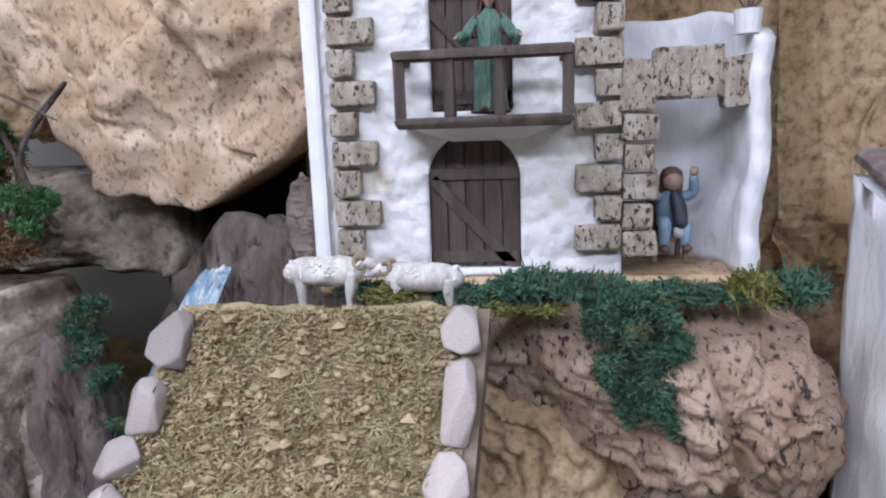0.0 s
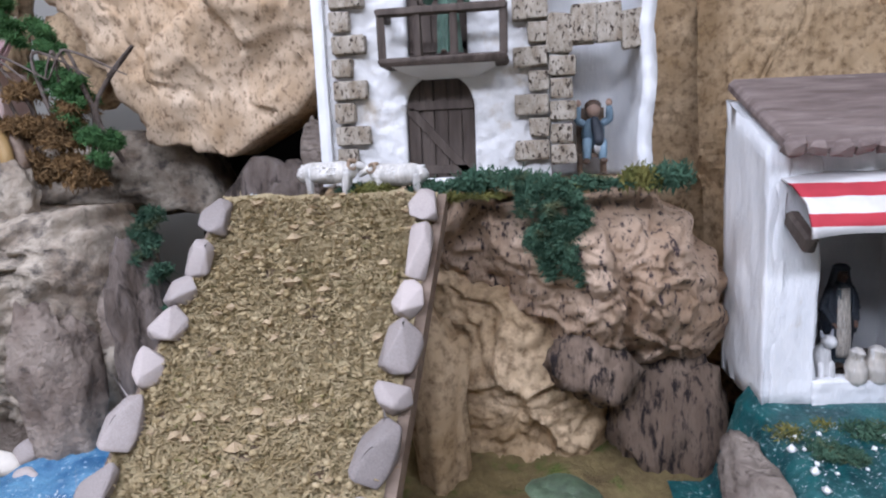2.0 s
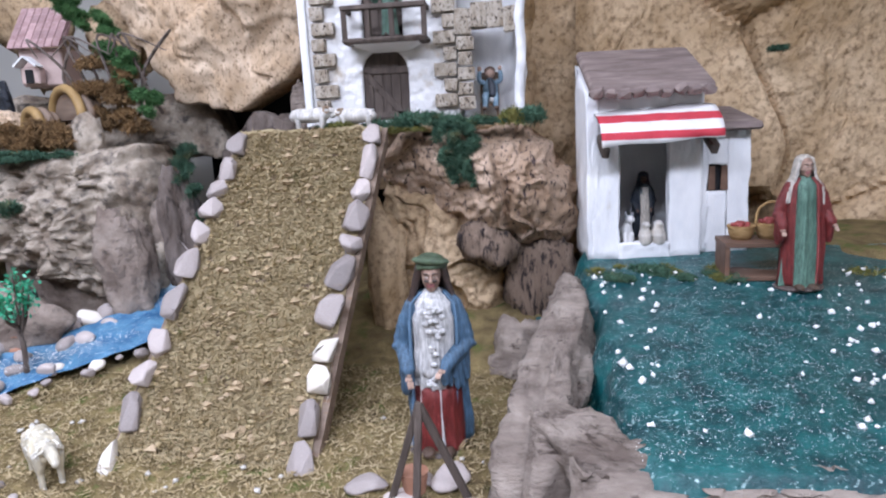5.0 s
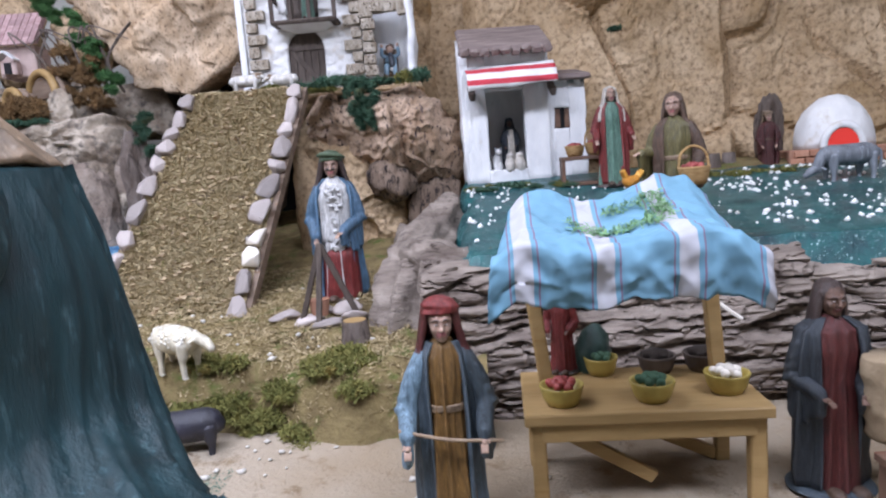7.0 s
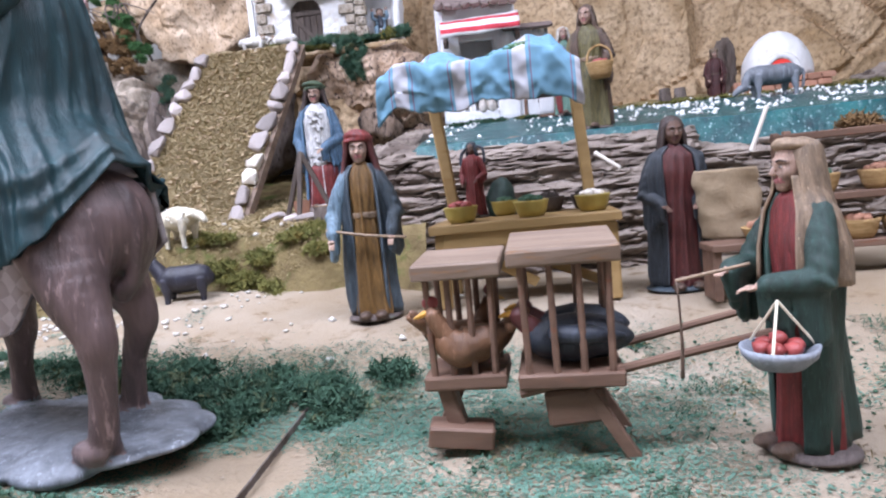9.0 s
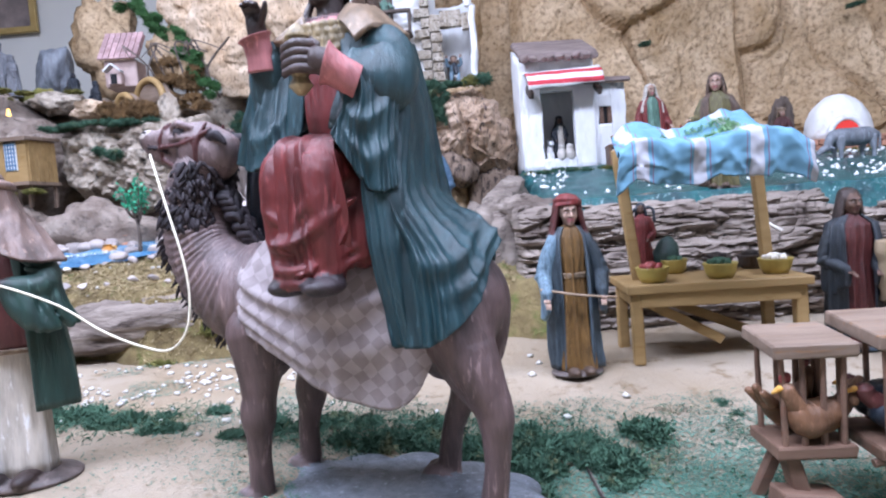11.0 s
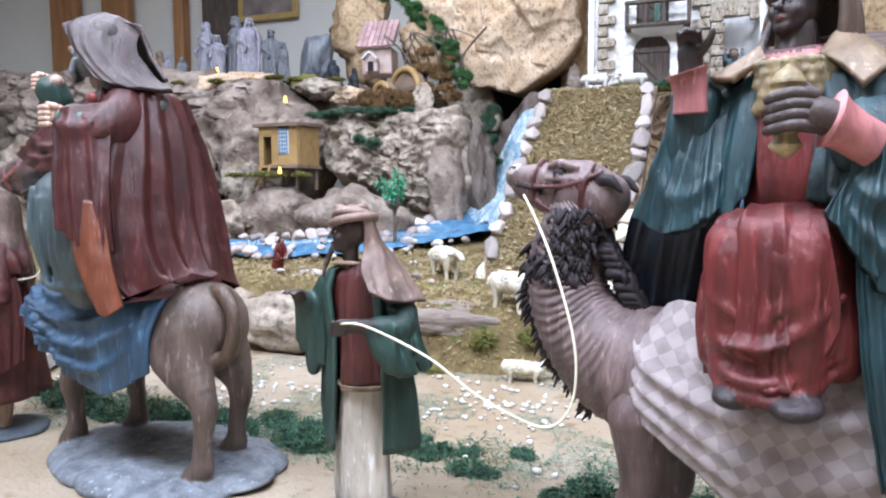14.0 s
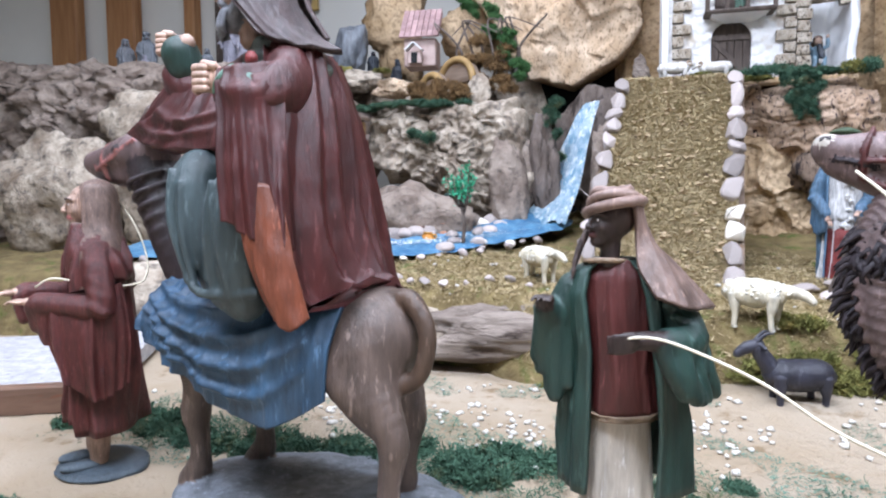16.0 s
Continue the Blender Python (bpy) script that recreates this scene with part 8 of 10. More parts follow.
    for f, (dx, ln) in enumerate(((-0.0072, 0.010), (-0.0026, 0.013), (0.0022, 0.012), (0.0066, 0.009))):
        palm.limb([(-0.097 + dx * 0.85, -0.033, 0.372), (-0.096 + dx * 0.85, -0.039, 0.372 + ln * 0.5), (-0.094 + dx * 0.8, -0.045, 0.370 + ln * 0.55)], [0.0025, 0.0023, 0.0018], P[sk], 0.001, 3)
    palm.limb([(-0.090, -0.034, 0.364), (-0.084, -0.038, 0.370), (-0.081, -0.040, 0.376)], [0.0032, 0.0028, 0.0020], P[sk], 0.001, 3)
    add_clay(s, palm, Matrix.Translation((-0.004, 0.0, 0.010)))
    grip = len(s.v)
    s.tube([(-0.010, -0.083, 0.330), (-0.024, -0.086, 0.334)], [0.0085, 0.0085], P[sk], 12)
    for f in range(4):
        z = 0.343 - 0.0048 * f
        s.tube([(-0.022, -0.088, z - 0.001), (-0.032, -0.0945, z), (-0.042, -0.0935, z - 0.0015), (-0.047, -0.088, z - 0.002)], [0.0034, 0.0030, 0.0028, 0.0022], P[sk], 8, 4)
    s.tube([(-0.022, -0.080, 0.342), (-0.030, -0.078, 0.348)], [0.0036, 0.0026], P[sk], 8)
    s.tube([(-0.037, -0.082, 0.320), (-0.037, -0.082, 0.325), (-0.037, -0.082, 0.333), (-0.037, -0.082, 0.341), (-0.037, -0.082, 0.346), (-0.037, -0.082, 0.349)], [0.0095, 0.0060, 0.0115, 0.0125, 0.0085, 0.0100], gp, 18, 6)
    s.tube([(-0.037, -0.082, 0.350), (-0.037, -0.082, 0.354), (-0.037, -0.082, 0.357)], [0.0095, 0.0070, 0.0025], gp, 14, 4)
    s.v[grip:] = [(-0.030 + (x + 0.030) * 0.95, -0.080 + (y + 0.084) * 0.90, 0.330 + (z - 0.332) * 0.90) for x, y, z in s.v[grip:]]
    # face, turban roll and cap
    head(s, (-0.0430, -0.0165, 0.3960), 0.0365, -22, 16, sk, "hair", None, "maroon", 0.028, locks=False)
    cap = Clay(0.0014)
    for k in range(3):
        cap.limb([(-0.039 + (0.0185 - 0.001 * k) * math.sin(a), -0.010 - (0.0198 - 0.001 * k) * math.cos(a), 0.4085 + 0.0040 * k + 0.0045 * math.cos(a) + 0.0012 * math.sin(5 * a + k)) for a in np.linspace(0, 2 * math.pi, 17)], [0.0034] * 2, P["brown"], 0.001, 2)
    cap.blob((-0.038, -0.006, 0.4190), (0.0165, 0.0170, 0.0105), P["brown"], (10, -6, 0), k=0.004)
    cap.limb([(-0.024, 0.002, 0.414), (-0.030, 0.005, 0.425), (-0.038, 0.002, 0.429)], [0.005, 0.006, 0.003], P["brown"], 0.004)
    add_clay(s, cap)
    # stiff tan collar points
    s.drape([[(-0.026, -0.036, 0.366), (-0.020, -0.026, 0.379), (-0.014, -0.002, 0.386)], [(-0.014, -0.048, 0.357), (-0.002, -0.038, 0.367), (0.004, -0.010, 0.371)],
             [(-0.002, -0.058, 0.346), (0.009, -0.046, 0.354), (0.015, -0.014, 0.357)]], P["tan"], 2, 0.0008, 0.004, 26, 14, 7)
    s.drape([[(-0.055, -0.036, 0.366), (-0.060, -0.026, 0.376), (-0.060, -0.004, 0.380)], [(-0.074, -0.038, 0.356), (-0.090, -0.026, 0.360), (-0.084, 0.006, 0.358)]], P["tan"], 2, 0.0008, 0.004, 22, 12, 8, (-1, -0.4, 0.4))
    s.drape([[(-0.014, -0.002, 0.386), (-0.024, 0.016, 0.386), (-0.060, 0.004, 0.380)], [(0.015, -0.014, 0.357), (0.000, 0.038, 0.354), (-0.082, 0.016, 0.355)]], P["tan"], 3, 0.002, 0.004, 36, 12, 9, (0, 1, 0.5))
    s.v = [(x, y, z + 0.014 * step(z, 0.02, 0.16) + 0.017 * step(z, 0.285, 0.365) * (x > -0.13)) for x, y, z in s.v]
    return s.done("camel_rider", (0.236, -0.477, -0.022), -17, 1.0, "painted king in teal cloak riding a brown camel", "statue", "mounted kings")


camel()


def mule():
    s = Sculpt()
    c, cf = P["donkey"], P["camelfur"]
    blue, red, gown = P["saddleblue"], P["maroon"], P["gown"]
    s.drape([[(-0.130, -0.030, 0.206), (-0.06, -0.046, 0.208), (0.03, -0.048, 0.206), (0.092, -0.040, 0.196)], [(-0.140, -0.052, 0.180), (-0.066, -0.074, 0.172), (0.030, -0.078, 0.164), (0.092, -0.062, 0.165)],
             [(-0.136, -0.058, 0.160), (-0.066, -0.076, 0.128), (0.030, -0.080, 0.098), (0.088, -0.066, 0.120)]], blue, 7, 0.0045, 0.006, 96, 44, 5,
            swags=[(0.40, 0.38, 0.10, 0.24, 0.07, 0.009), (0.42, 0.40, 0.28, 0.24, 0.07, 0.010), (0.46, 0.42, 0.46, 0.22, 0.06, 0.009), (0.5, 0.40, 0.64, 0.18, 0.06, 0.007)])
    s.sheet([(-0.130, 0.030, 0.206), (0.0, 0.048, 0.208), (0.092, 0.040, 0.196)], [(-0.136, 0.058, 0.160), (0.0, 0.074, 0.110), (0.088, 0.064, 0.120)], blue, 5.2, 0.007, 0.006, 50, 16, 0.008, 6, (0, 1, 0))
    s.robe([(-0.01, 0, 0.196, 0.112, 0.048), (-0.01, 0, 0.216, 0.09, 0.040), (-0.01, 0, 0.224, 0.02, 0.015)], blue, 40, 8, 0.06, seed=2)
    # cloak over the back and the near side
    s.drape([[(0.026, -0.056, 0.396), (0.046, -0.040, 0.400), (0.054, -0.006, 0.396), (0.030, 0.030, 0.394), (-0.024, 0.034, 0.390)],
             [(0.050, -0.082, 0.345), (0.066, -0.062, 0.338), (0.068, -0.005, 0.340), (0.045, 0.045, 0.335), (-0.020, 0.050, 0.335)],
             [(0.058, -0.098, 0.268), (0.078, -0.082, 0.260), (0.078, -0.010, 0.258), (0.066, 0.050, 0.255), (-0.020, 0.060, 0.250)],
             [(0.070, -0.098, 0.214), (0.088, -0.078, 0.212), (0.092, -0.010, 0.216), (0.082, 0.050, 0.205), (-0.025, 0.070, 0.205)],
             [(0.080, -0.092, 0.192), (0.098, -0.068, 0.198), (0.104, -0.010, 0.208), (0.092, 0.050, 0.190), (-0.030, 0.078, 0.188)]], red, 5, 0.0095, 0.005, 130, 52, 8, (1, -0.6, 0))
    # near arm in its wide sleeve with a rust lining
    s.tube([(0.030, -0.030, 0.386), (0.048, -0.056, 0.366), (0.046, -0.074, 0.354), (0.022, -0.082, 0.356), (0.014, -0.083, 0.360)], [0.022, 0.0215, 0.020, 0.0165, 0.0150], red, 22, 7, rough=0.25)
    s.drape([[(0.014, -0.096, 0.372), (0.036, -0.098, 0.374), (0.062, -0.068, 0.380)], [(0.022, -0.104, 0.335), (0.046, -0.106, 0.334), (0.070, -0.078, 0.338)],
             [(0.026, -0.108, 0.290), (0.052, -0.110, 0.290), (0.078, -0.086, 0.290)], [(0.030, -0.108, 0.266), (0.056, -0.110, 0.250), (0.086, -0.090, 0.240)]], red, 4, 0.0045, 0.006, 50, 36, 12,
            swags=[(0.6, 0.5, 0.10, 0.1, 0.10, 0.006)])
    s.drape([[(0.034, -0.104, 0.300), (0.054, -0.105, 0.290), (0.076, -0.092, 0.285)], [(0.054, -0.108, 0.236), (0.074, -0.109, 0.226), (0.092, -0.096, 0.232)],
             [(0.078, -0.104, 0.190), (0.092, -0.104, 0.183), (0.104, -0.094, 0.192)]], P["rust"], 2, 0.002, 0.004, 30, 28, 10)
    # far arm
    s.tube([(-0.014, -0.012, 0.384), (-0.058, -0.022, 0.366), (-0.088, -0.030, 0.376), (-0.100, -0.035, 0.394)], [0.027, 0.025, 0.021, 0.0170], red, 20, 7, rough=0.16)
    s.drape([[(-0.010, -0.044, 0.388), (-0.060, -0.050, 0.376), (-0.106, -0.034, 0.394)], [(-0.006, -0.062, 0.352), (-0.068, -0.062, 0.346), (-0.140, -0.036, 0.366)],
             [(-0.004, -0.072, 0.318), (-0.075, -0.072, 0.320), (-0.150, -0.046, 0.334), (-0.178, -0.024, 0.346)]], red, 4, 0.0040, 0.012, 50, 30, 14, swags=[(0.45, 0.4, 0.45, 0.14, 0.1, 0.006), (0.5, 0.4, 0.68, 0.12, 0.08, 0.005)])
    mark = len(s.v)
    hood = P["hoodmauve"]
    s.drape([[(-0.026, -0.034, 0.464), (0.000, -0.024, 0.474), (0.022, -0.008, 0.468), (0.032, 0.006, 0.460)], [(-0.010, -0.056, 0.456), (0.012, -0.052, 0.452), (0.032, -0.036, 0.444), (0.044, -0.008, 0.438)],
             [(0.014, -0.058, 0.428), (0.028, -0.058, 0.418), (0.046, -0.042, 0.410), (0.056, -0.006, 0.408)], [(0.030, -0.062, 0.402), (0.044, -0.058, 0.396), (0.062, -0.036, 0.392), (0.074, -0.006, 0.396)]],
            hood, 3, 0.0018, 0.005, 46, 26, 6, (0.6, -1, 0.4))
    s.drape([[(-0.026, -0.034, 0.464), (0.000, -0.024, 0.474), (0.022, -0.008, 0.468), (0.032, 0.006, 0.460)], [(-0.026, -0.010, 0.452), (0.000, 0.004, 0.452), (0.026, 0.014, 0.444), (0.044, 0.010, 0.438)],
             [(-0.016, 0.002, 0.420), (0.006, 0.014, 0.412), (0.034, 0.022, 0.408), (0.056, 0.010, 0.408)]], hood, 3, 0.0018, 0.005, 40, 22, 7, (0.2, 1, 0.3))
    s.v[mark:] = [(x - 0.013 * min(1, max(0, (z - 0.385) / 0.045)), y - 0.012 * min(1, max(0, (z - 0.385) / 0.045)), z + 0.004) for x, y, z in s.v[mark:]]
    # short hindquarters
    s.v = [(min(x, -0.03) + max(x + 0.03, 0.0) * 0.89, y, z) for x, y, z in s.v]
    b = Clay(0.0021)
    b.limb([(0.098, 0, 0.158), (0.078, 0, 0.164), (0.02, 0, 0.158), (-0.06, 0, 0.162), (-0.100, 0, 0.170)], [0.026, 0.041, 0.043, 0.043, 0.034], c, 0.012)
    for y in (-1, 1):
        b.blob((0.082, y * 0.018, 0.150), (0.035, 0.029, 0.046), c, (0, 16, 0), k=0.014)
        b.limb([(0.060, y * 0.040, 0.150), (0.082, y * 0.046, 0.128), (0.098, y * 0.040, 0.104)], [0.012, 0.012, 0.005], c, 0.010)
    for x, y, k in ((-0.096, -0.028, 0.0), (-0.078, 0.032, 0.004)):
        b.limb([(x, y, 0.145), (x + 0.002, y, 0.108), (x - 0.004, y * 1.05, 0.080), (x + k, y * 1.05, 0.046), (x + k - 0.002, y * 1.05, 0.022)], [0.024, 0.0165, 0.0120, 0.0090, 0.0105], c, 0.010)
        b.blob((x - 0.004, y * 1.05, 0.079), (0.0130, 0.0125, 0.0155), c, k=0.006)
        b.limb([(x + k - 0.002, y * 1.05, 0.026), (x + k - 0.010, y * 1.05, 0.012)], [0.0115, 0.0145], c, 0.003)
    for x, y, k in ((0.106, -0.030, 0.006), (0.086, 0.032, 0.004)):
        b.limb([(x - 0.024, y * 0.8, 0.145), (x - 0.006, y, 0.116), (x + 0.012, y * 1.05, 0.086), (x + 0.002 + k, y * 1.05, 0.050), (x + k, y * 1.05, 0.022)], [0.029, 0.0210, 0.0120, 0.0090, 0.0105], c, 0.012)
        b.blob((x + 0.013, y * 1.05, 0.084), (0.0115, 0.0115, 0.015), c, k=0.005)
        b.limb([(x + 0.016, y * 1.1, 0.078), (x + 0.006 + k, y * 1.1, 0.045)], [0.004, 0.004], c, 0.004)
        b.limb([(x + k, y * 1.05, 0.026), (x + k - 0.009, y * 1.05, 0.012)], [0.0115, 0.0145], c, 0.003)
    b.limb([(0.098, 0, 0.192), (0.120, -0.004, 0.194), (0.137, -0.008, 0.168), (0.130, -0.012, 0.134), (0.100, -0.014, 0.121)], [0.0085, 0.0085, 0.0075, 0.0072, 0.0095], P["brown"], 0.004, 6)
    for k in range(14):
        a = k * 0.4488
        b.blob((0.010 + 0.100 * math.cos(a), 0.050 * math.sin(a), 0.003), (0.055, 0.042, 0.0085 + 0.003 * (k % 3)), P["slate"], (5 * (k % 2), 4 * (k % 3 - 1), k * 37), k=0.003)
    b.blob((0.010, 0, 0.004), (0.12, 0.065, 0.009), P["slate"], k=0.004)
    # neck and head, turned away
    b.limb([(-0.082, 0, 0.172), (-0.126, 0, 0.226), (-0.162, 0, 0.278), (-0.178, 0, 0.306)], [0.042, 0.035, 0.029, 0.025], cf, 0.008)
    for i in range(9):
        z = 0.20 + 0.012 * i
        x = np.interp(z, (0.172, 0.226, 0.278, 0.306), (-0.082, -0.126, -0.162, -0.178))
        b.limb([(x + 0.024, -0.016, z + 0.010), (x, -0.033, z), (x - 0.026, -0.016, z - 0.010)], [0.0015, 0.0030, 0.0015], cf, 0.003)
    b.limb([(-0.172, 0, 0.322), (-0.200, -0.004, 0.324), (-0.234, -0.008, 0.318), (-0.256, -0.010, 0.316)], [0.020, 0.0215, 0.0155, 0.0125], P["camel"], 0.006)
    b.limb([(-0.182, 0, 0.304), (-0.218, -0.006, 0.304), (-0.248, -0.010, 0.308)], [0.0175, 0.0135, 0.0085], P["camel"], 0.006)
    for y in (-1, 1):
        b.limb([(-0.174, y * 0.013, 0.336), (-0.164, y * 0.018, 0.352), (-0.158, y * 0.020, 0.366)], [0.006, 0.008, 0.003], c, 0.003)
        b.blob((-0.206, y * 0.018 - 0.005, 0.328), (0.006, 0.004, 0.0036), cf, k=0.002)
        b.limb([(-0.184, y * 0.021, 0.336), (-0.210, y * 0.0205 - 0.004, 0.320), (-0.238, y * 0.015 - 0.008, 0.308)], [0.0022] * 2, P["pinkleather"], 0.001)
        b.limb([(-0.226, y * 0.010 - 0.007, 0.333), (-0.228, y * 0.0175 - 0.007, 0.318), (-0.226, y * 0.012 - 0.007, 0.298)], [0.0022] * 2, P["pinkleather"], 0.001)
    add_clay(s, b)
    # rider, sitting sideways
    g = Clay(0.0018)
    g.limb([(0.008, -0.004, 0.205), (0.010, -0.006, 0.290), (0.010, -0.008, 0.360), (0.010, -0.010, 0.386)], [0.044, 0.040, 0.038, 0.027], gown, 0.008)
    for kx, ky, kz, kr in ((-0.042, -0.070, 0.292, 0.0215), (0.014, -0.080, 0.280, 0.0215)):
        g.limb([(kx * 0.4 + 0.004, -0.012, 0.250), (kx * 0.85, ky + 0.032, kz), (kx, ky, kz), (kx * 0.85 + 0.004, ky - 0.006, kz - 0.042), (kx * 0.6 + 0.008, ky + 0.000, kz - 0.082)], [0.032, 0.0270, kr, 0.0185, 0.0165], gown, 0.008)
    g.limb([(-0.012, -0.068, 0.268), (-0.006, -0.078, 0.238), (0.000, -0.078, 0.206)], [0.012, 0.016, 0.018], gown, 0.008)
    for pts, r in (([(-0.048, -0.092, 0.300), (-0.046, -0.095, 0.260), (-0.034, -0.090, 0.212)], 0.0036), ([(-0.036, -0.094, 0.290), (-0.032, -0.096, 0.250), (-0.022, -0.094, 0.206)], 0.0036), ([(0.004, -0.100, 0.290), (0.000, -0.102, 0.250), (0.002, -0.098, 0.204)], 0.0036),
                   ([(0.018, -0.101, 0.285), (0.016, -0.104, 0.245), (0.018, -0.098, 0.204)], 0.0040), ([(0.030, -0.092, 0.270), (0.030, -0.094, 0.240), (0.032, -0.088, 0.206)], 0.0036), ([(-0.062, -0.070, 0.285), (-0.058, -0.078, 0.250), (-0.046, -0.078, 0.212)], 0.0034),
                   ([(-0.026, -0.070, 0.292), (-0.012, -0.086, 0.262), (-0.010, -0.094, 0.215)], 0.0030), ([(-0.052, -0.080, 0.222), (-0.010, -0.100, 0.205), (0.036, -0.090, 0.206)], 0.0036), ([(-0.030, -0.050, 0.312), (-0.010, -0.062, 0.298), (0.006, -0.080, 0.298)], 0.0034)):
        g.limb(pts, [r * 0.5, r, r * 0.8], gown, 0.004, 5)
    g.limb([(0.038, -0.080, 0.352), (0.026, -0.085, 0.360)], [0.0140, 0.0150], P["seagreen"], 0.002)
    g.blob((0.032, -0.083, 0.346), (0.010, 0.012, 0.012), P["seagreen"], k=0.004)
    g.limb([(-0.086, -0.038, 0.392), (-0.089, -0.042, 0.404)], [0.0160, 0.0162], P["green"], 0.002)
    # cowl in soft rolls
    for k in range(4):
        g.limb([(0.008 + (0.036 - 0.005 * k) * math.sin(a), -0.020 - (0.036 - 0.005 * k) * math.cos(a), 0.378 + 0.0095 * k - 0.012 * math.cos(a) * (1 - 0.2 * k)) for a in np.linspace(0, 2 * math.pi, 13)], [0.0072] * 2, P["cowl"], 0.003, 2)
    g.blob((0.012, -0.062, 0.386), (0.0056, 0.005, 0.0064), P["red"], k=0.001)
    add_clay(s, g)
    head(s, (-0.010, -0.042, 0.4430), 0.0470, -52, 4, "skin", "hair", "grey", "pink", 0.028, "grey", "grey", False)
    s.tube([(0.034, -0.084, 0.352), (0.024, -0.087, 0.357), (0.016, -0.088, 0.362), (0.012, -0.089, 0.365)], [0.0120, 0.0118, 0.0125, 0.0142], P["seagreen"], 20, 5, rough=0.12, round_ends=False)
    fist(s, Vector((0.008, -0.090, 0.366)), -1, "skin", 0.95)
    fist(s, Vector((-0.090, -0.044, 0.412)), -1, "skin", 0.82)
    return s.done("mule_rider", (-0.412, -0.380, 0.0), -11, 1.0, "painted bearded king in red cloak riding a mule", "statue", "mounted kings")


mule()


def cord(pts, r, label):
    s = Sculpt()
    s.tube(pts, [r] * len(pts), M["rope"], 7, 8)
    return s.done("cord", label=label, category="cord", group="lead cords")


cord([(-0.134, -0.483, 0.187), (-0.105, -0.488, 0.189), (-0.053, -0.487, 0.168), (-0.015, -0.490, 0.144), (0.020, -0.493, 0.129), (0.042, -0.495, 0.126), (0.056, -0.494, 0.140), (0.060, -0.491, 0.165), (0.056, -0.486, 0.195),
      (0.041, -0.474, 0.240), (0.024, -0.452, 0.272), (0.010, -0.430, 0.291)], 0.0010, "cream cord hanging from the camel's mouth to the page")
cord([(-0.667, -0.420, 0.195), (-0.652, -0.412, 0.203), (-0.626, -0.387, 0.193), (-0.591, -0.376, 0.195), (-0.588, -0.364, 0.203), (-0.598, -0.353, 0.225), (-0.626, -0.341, 0.26), (-0.674, -0.332, 0.309)], 0.0009,
     "cream cord from the mule's bridle to the page")


# ---- small scenery of the ramp, bank and pond ----
def on_ramp(rng):
    p = ramp_at(rng.uniform(0.02, 0.98), rng.uniform(0.0, 0.99))
    return (p.x, p.y - 0.002, p.z + 0.004) if noise.noise(p * 18) > -0.95 else None


scatter("ramp_sprigs", 1500, lambda r: (lambda p: p if p and noise.noise(Vector(p) * 14) > 0.27 else None)(on_ramp(r)), 0.0060, M["moss_olive"], 21, "green moss sprigs growing on the ramp", "moss", 0.8, 2)
scatter("straw_litter", 32000, on_ramp, 0.0062, M["crumb"], 1, "dry straw-coloured fibres covering the ramp", "moss", 0.7, 2)
scatter("straw_lumps", 700, on_ramp, 0.0052, M["crumb"], 2, "larger dry moss lumps on the ramp", "moss", 0.6)


def on_bank(rng):
    x, y = rng.uniform(-1.0, 0.36), rng.uniform(0.02, 0.55)
    z = bank_z(x, y)
    return (x, y, z + 0.002) if z > 0.01 else None


scatter("bank_litter", 34000, on_bank, 0.0070, M["crumb"], 3, "dry moss fibres on the earth bank", "moss", 0.8, 2)


def near_cart(rng):
    x, y = rng.gauss(0.47, 0.20), rng.gauss(-0.48, 0.12)
    k = noise.noise(Vector((x * 7, y * 7, 2)))
    return (x, y, sand_z(x, y) + 0.0012) if k > -0.02 - 0.3 * rng.random() and y < -0.25 else None


def green_left(rng):
    x, y = rng.uniform(-0.75, 0.15), rng.uniform(-0.35, 0.05)
    return (x, y, sand_z(x, y) + 0.0012) if noise.noise(Vector((x * 9, y * 9, 7))) > 0.12 else None


def sand_specks(rng):
    x, y = rng.uniform(-0.9, 1.2), rng.uniform(-0.75, 0.0)
    return (x, y, sand_z(x, y) + 0.001) if noise.noise(Vector((x * 12, y * 12, 4))) > 0.05 else None


scatter("green_sawdust", 95000, near_cart, 0.0017, M["green_dust"], 4, "green dyed sawdust strewn round the cart", "sawdust", 0.5, 3)
scatter("green_sawdust", 34000, green_left, 0.0017, M["green_dust"], 5, "green dyed sawdust patches on pale sand", "sawdust", 0.5, 3)
def moss_shreds(rng):
    x, y = rng.uniform(0.42, 1.0), rng.uniform(-0.68, -0.28)
    return (x, y, sand_z(x, y) + 0.002 + 0.004 * rng.random()) if noise.noise(Vector((x * 26, y * 26, 4))) + 0.5 * noise.noise(Vector((x * 9, y * 9, 1))) > 0.30 else None


def moss_rows(rng):
    t = rng.random()
    if rng.random() < 0.5:
        x, y = -0.78 + 0.74 * t, -0.235 - 0.05 * t
    else:
        x, y = 0.02 + 0.44 * t, -0.305 - 0.05 * t
    x, y = x + rng.gauss(0, 0.02), y + rng.gauss(0, 0.035)
    return (x, y, sand_z(x, y) + 0.002 + 0.005 * rng.random()) if noise.noise(Vector((x * 22, y * 22, 9))) > -0.12 else None


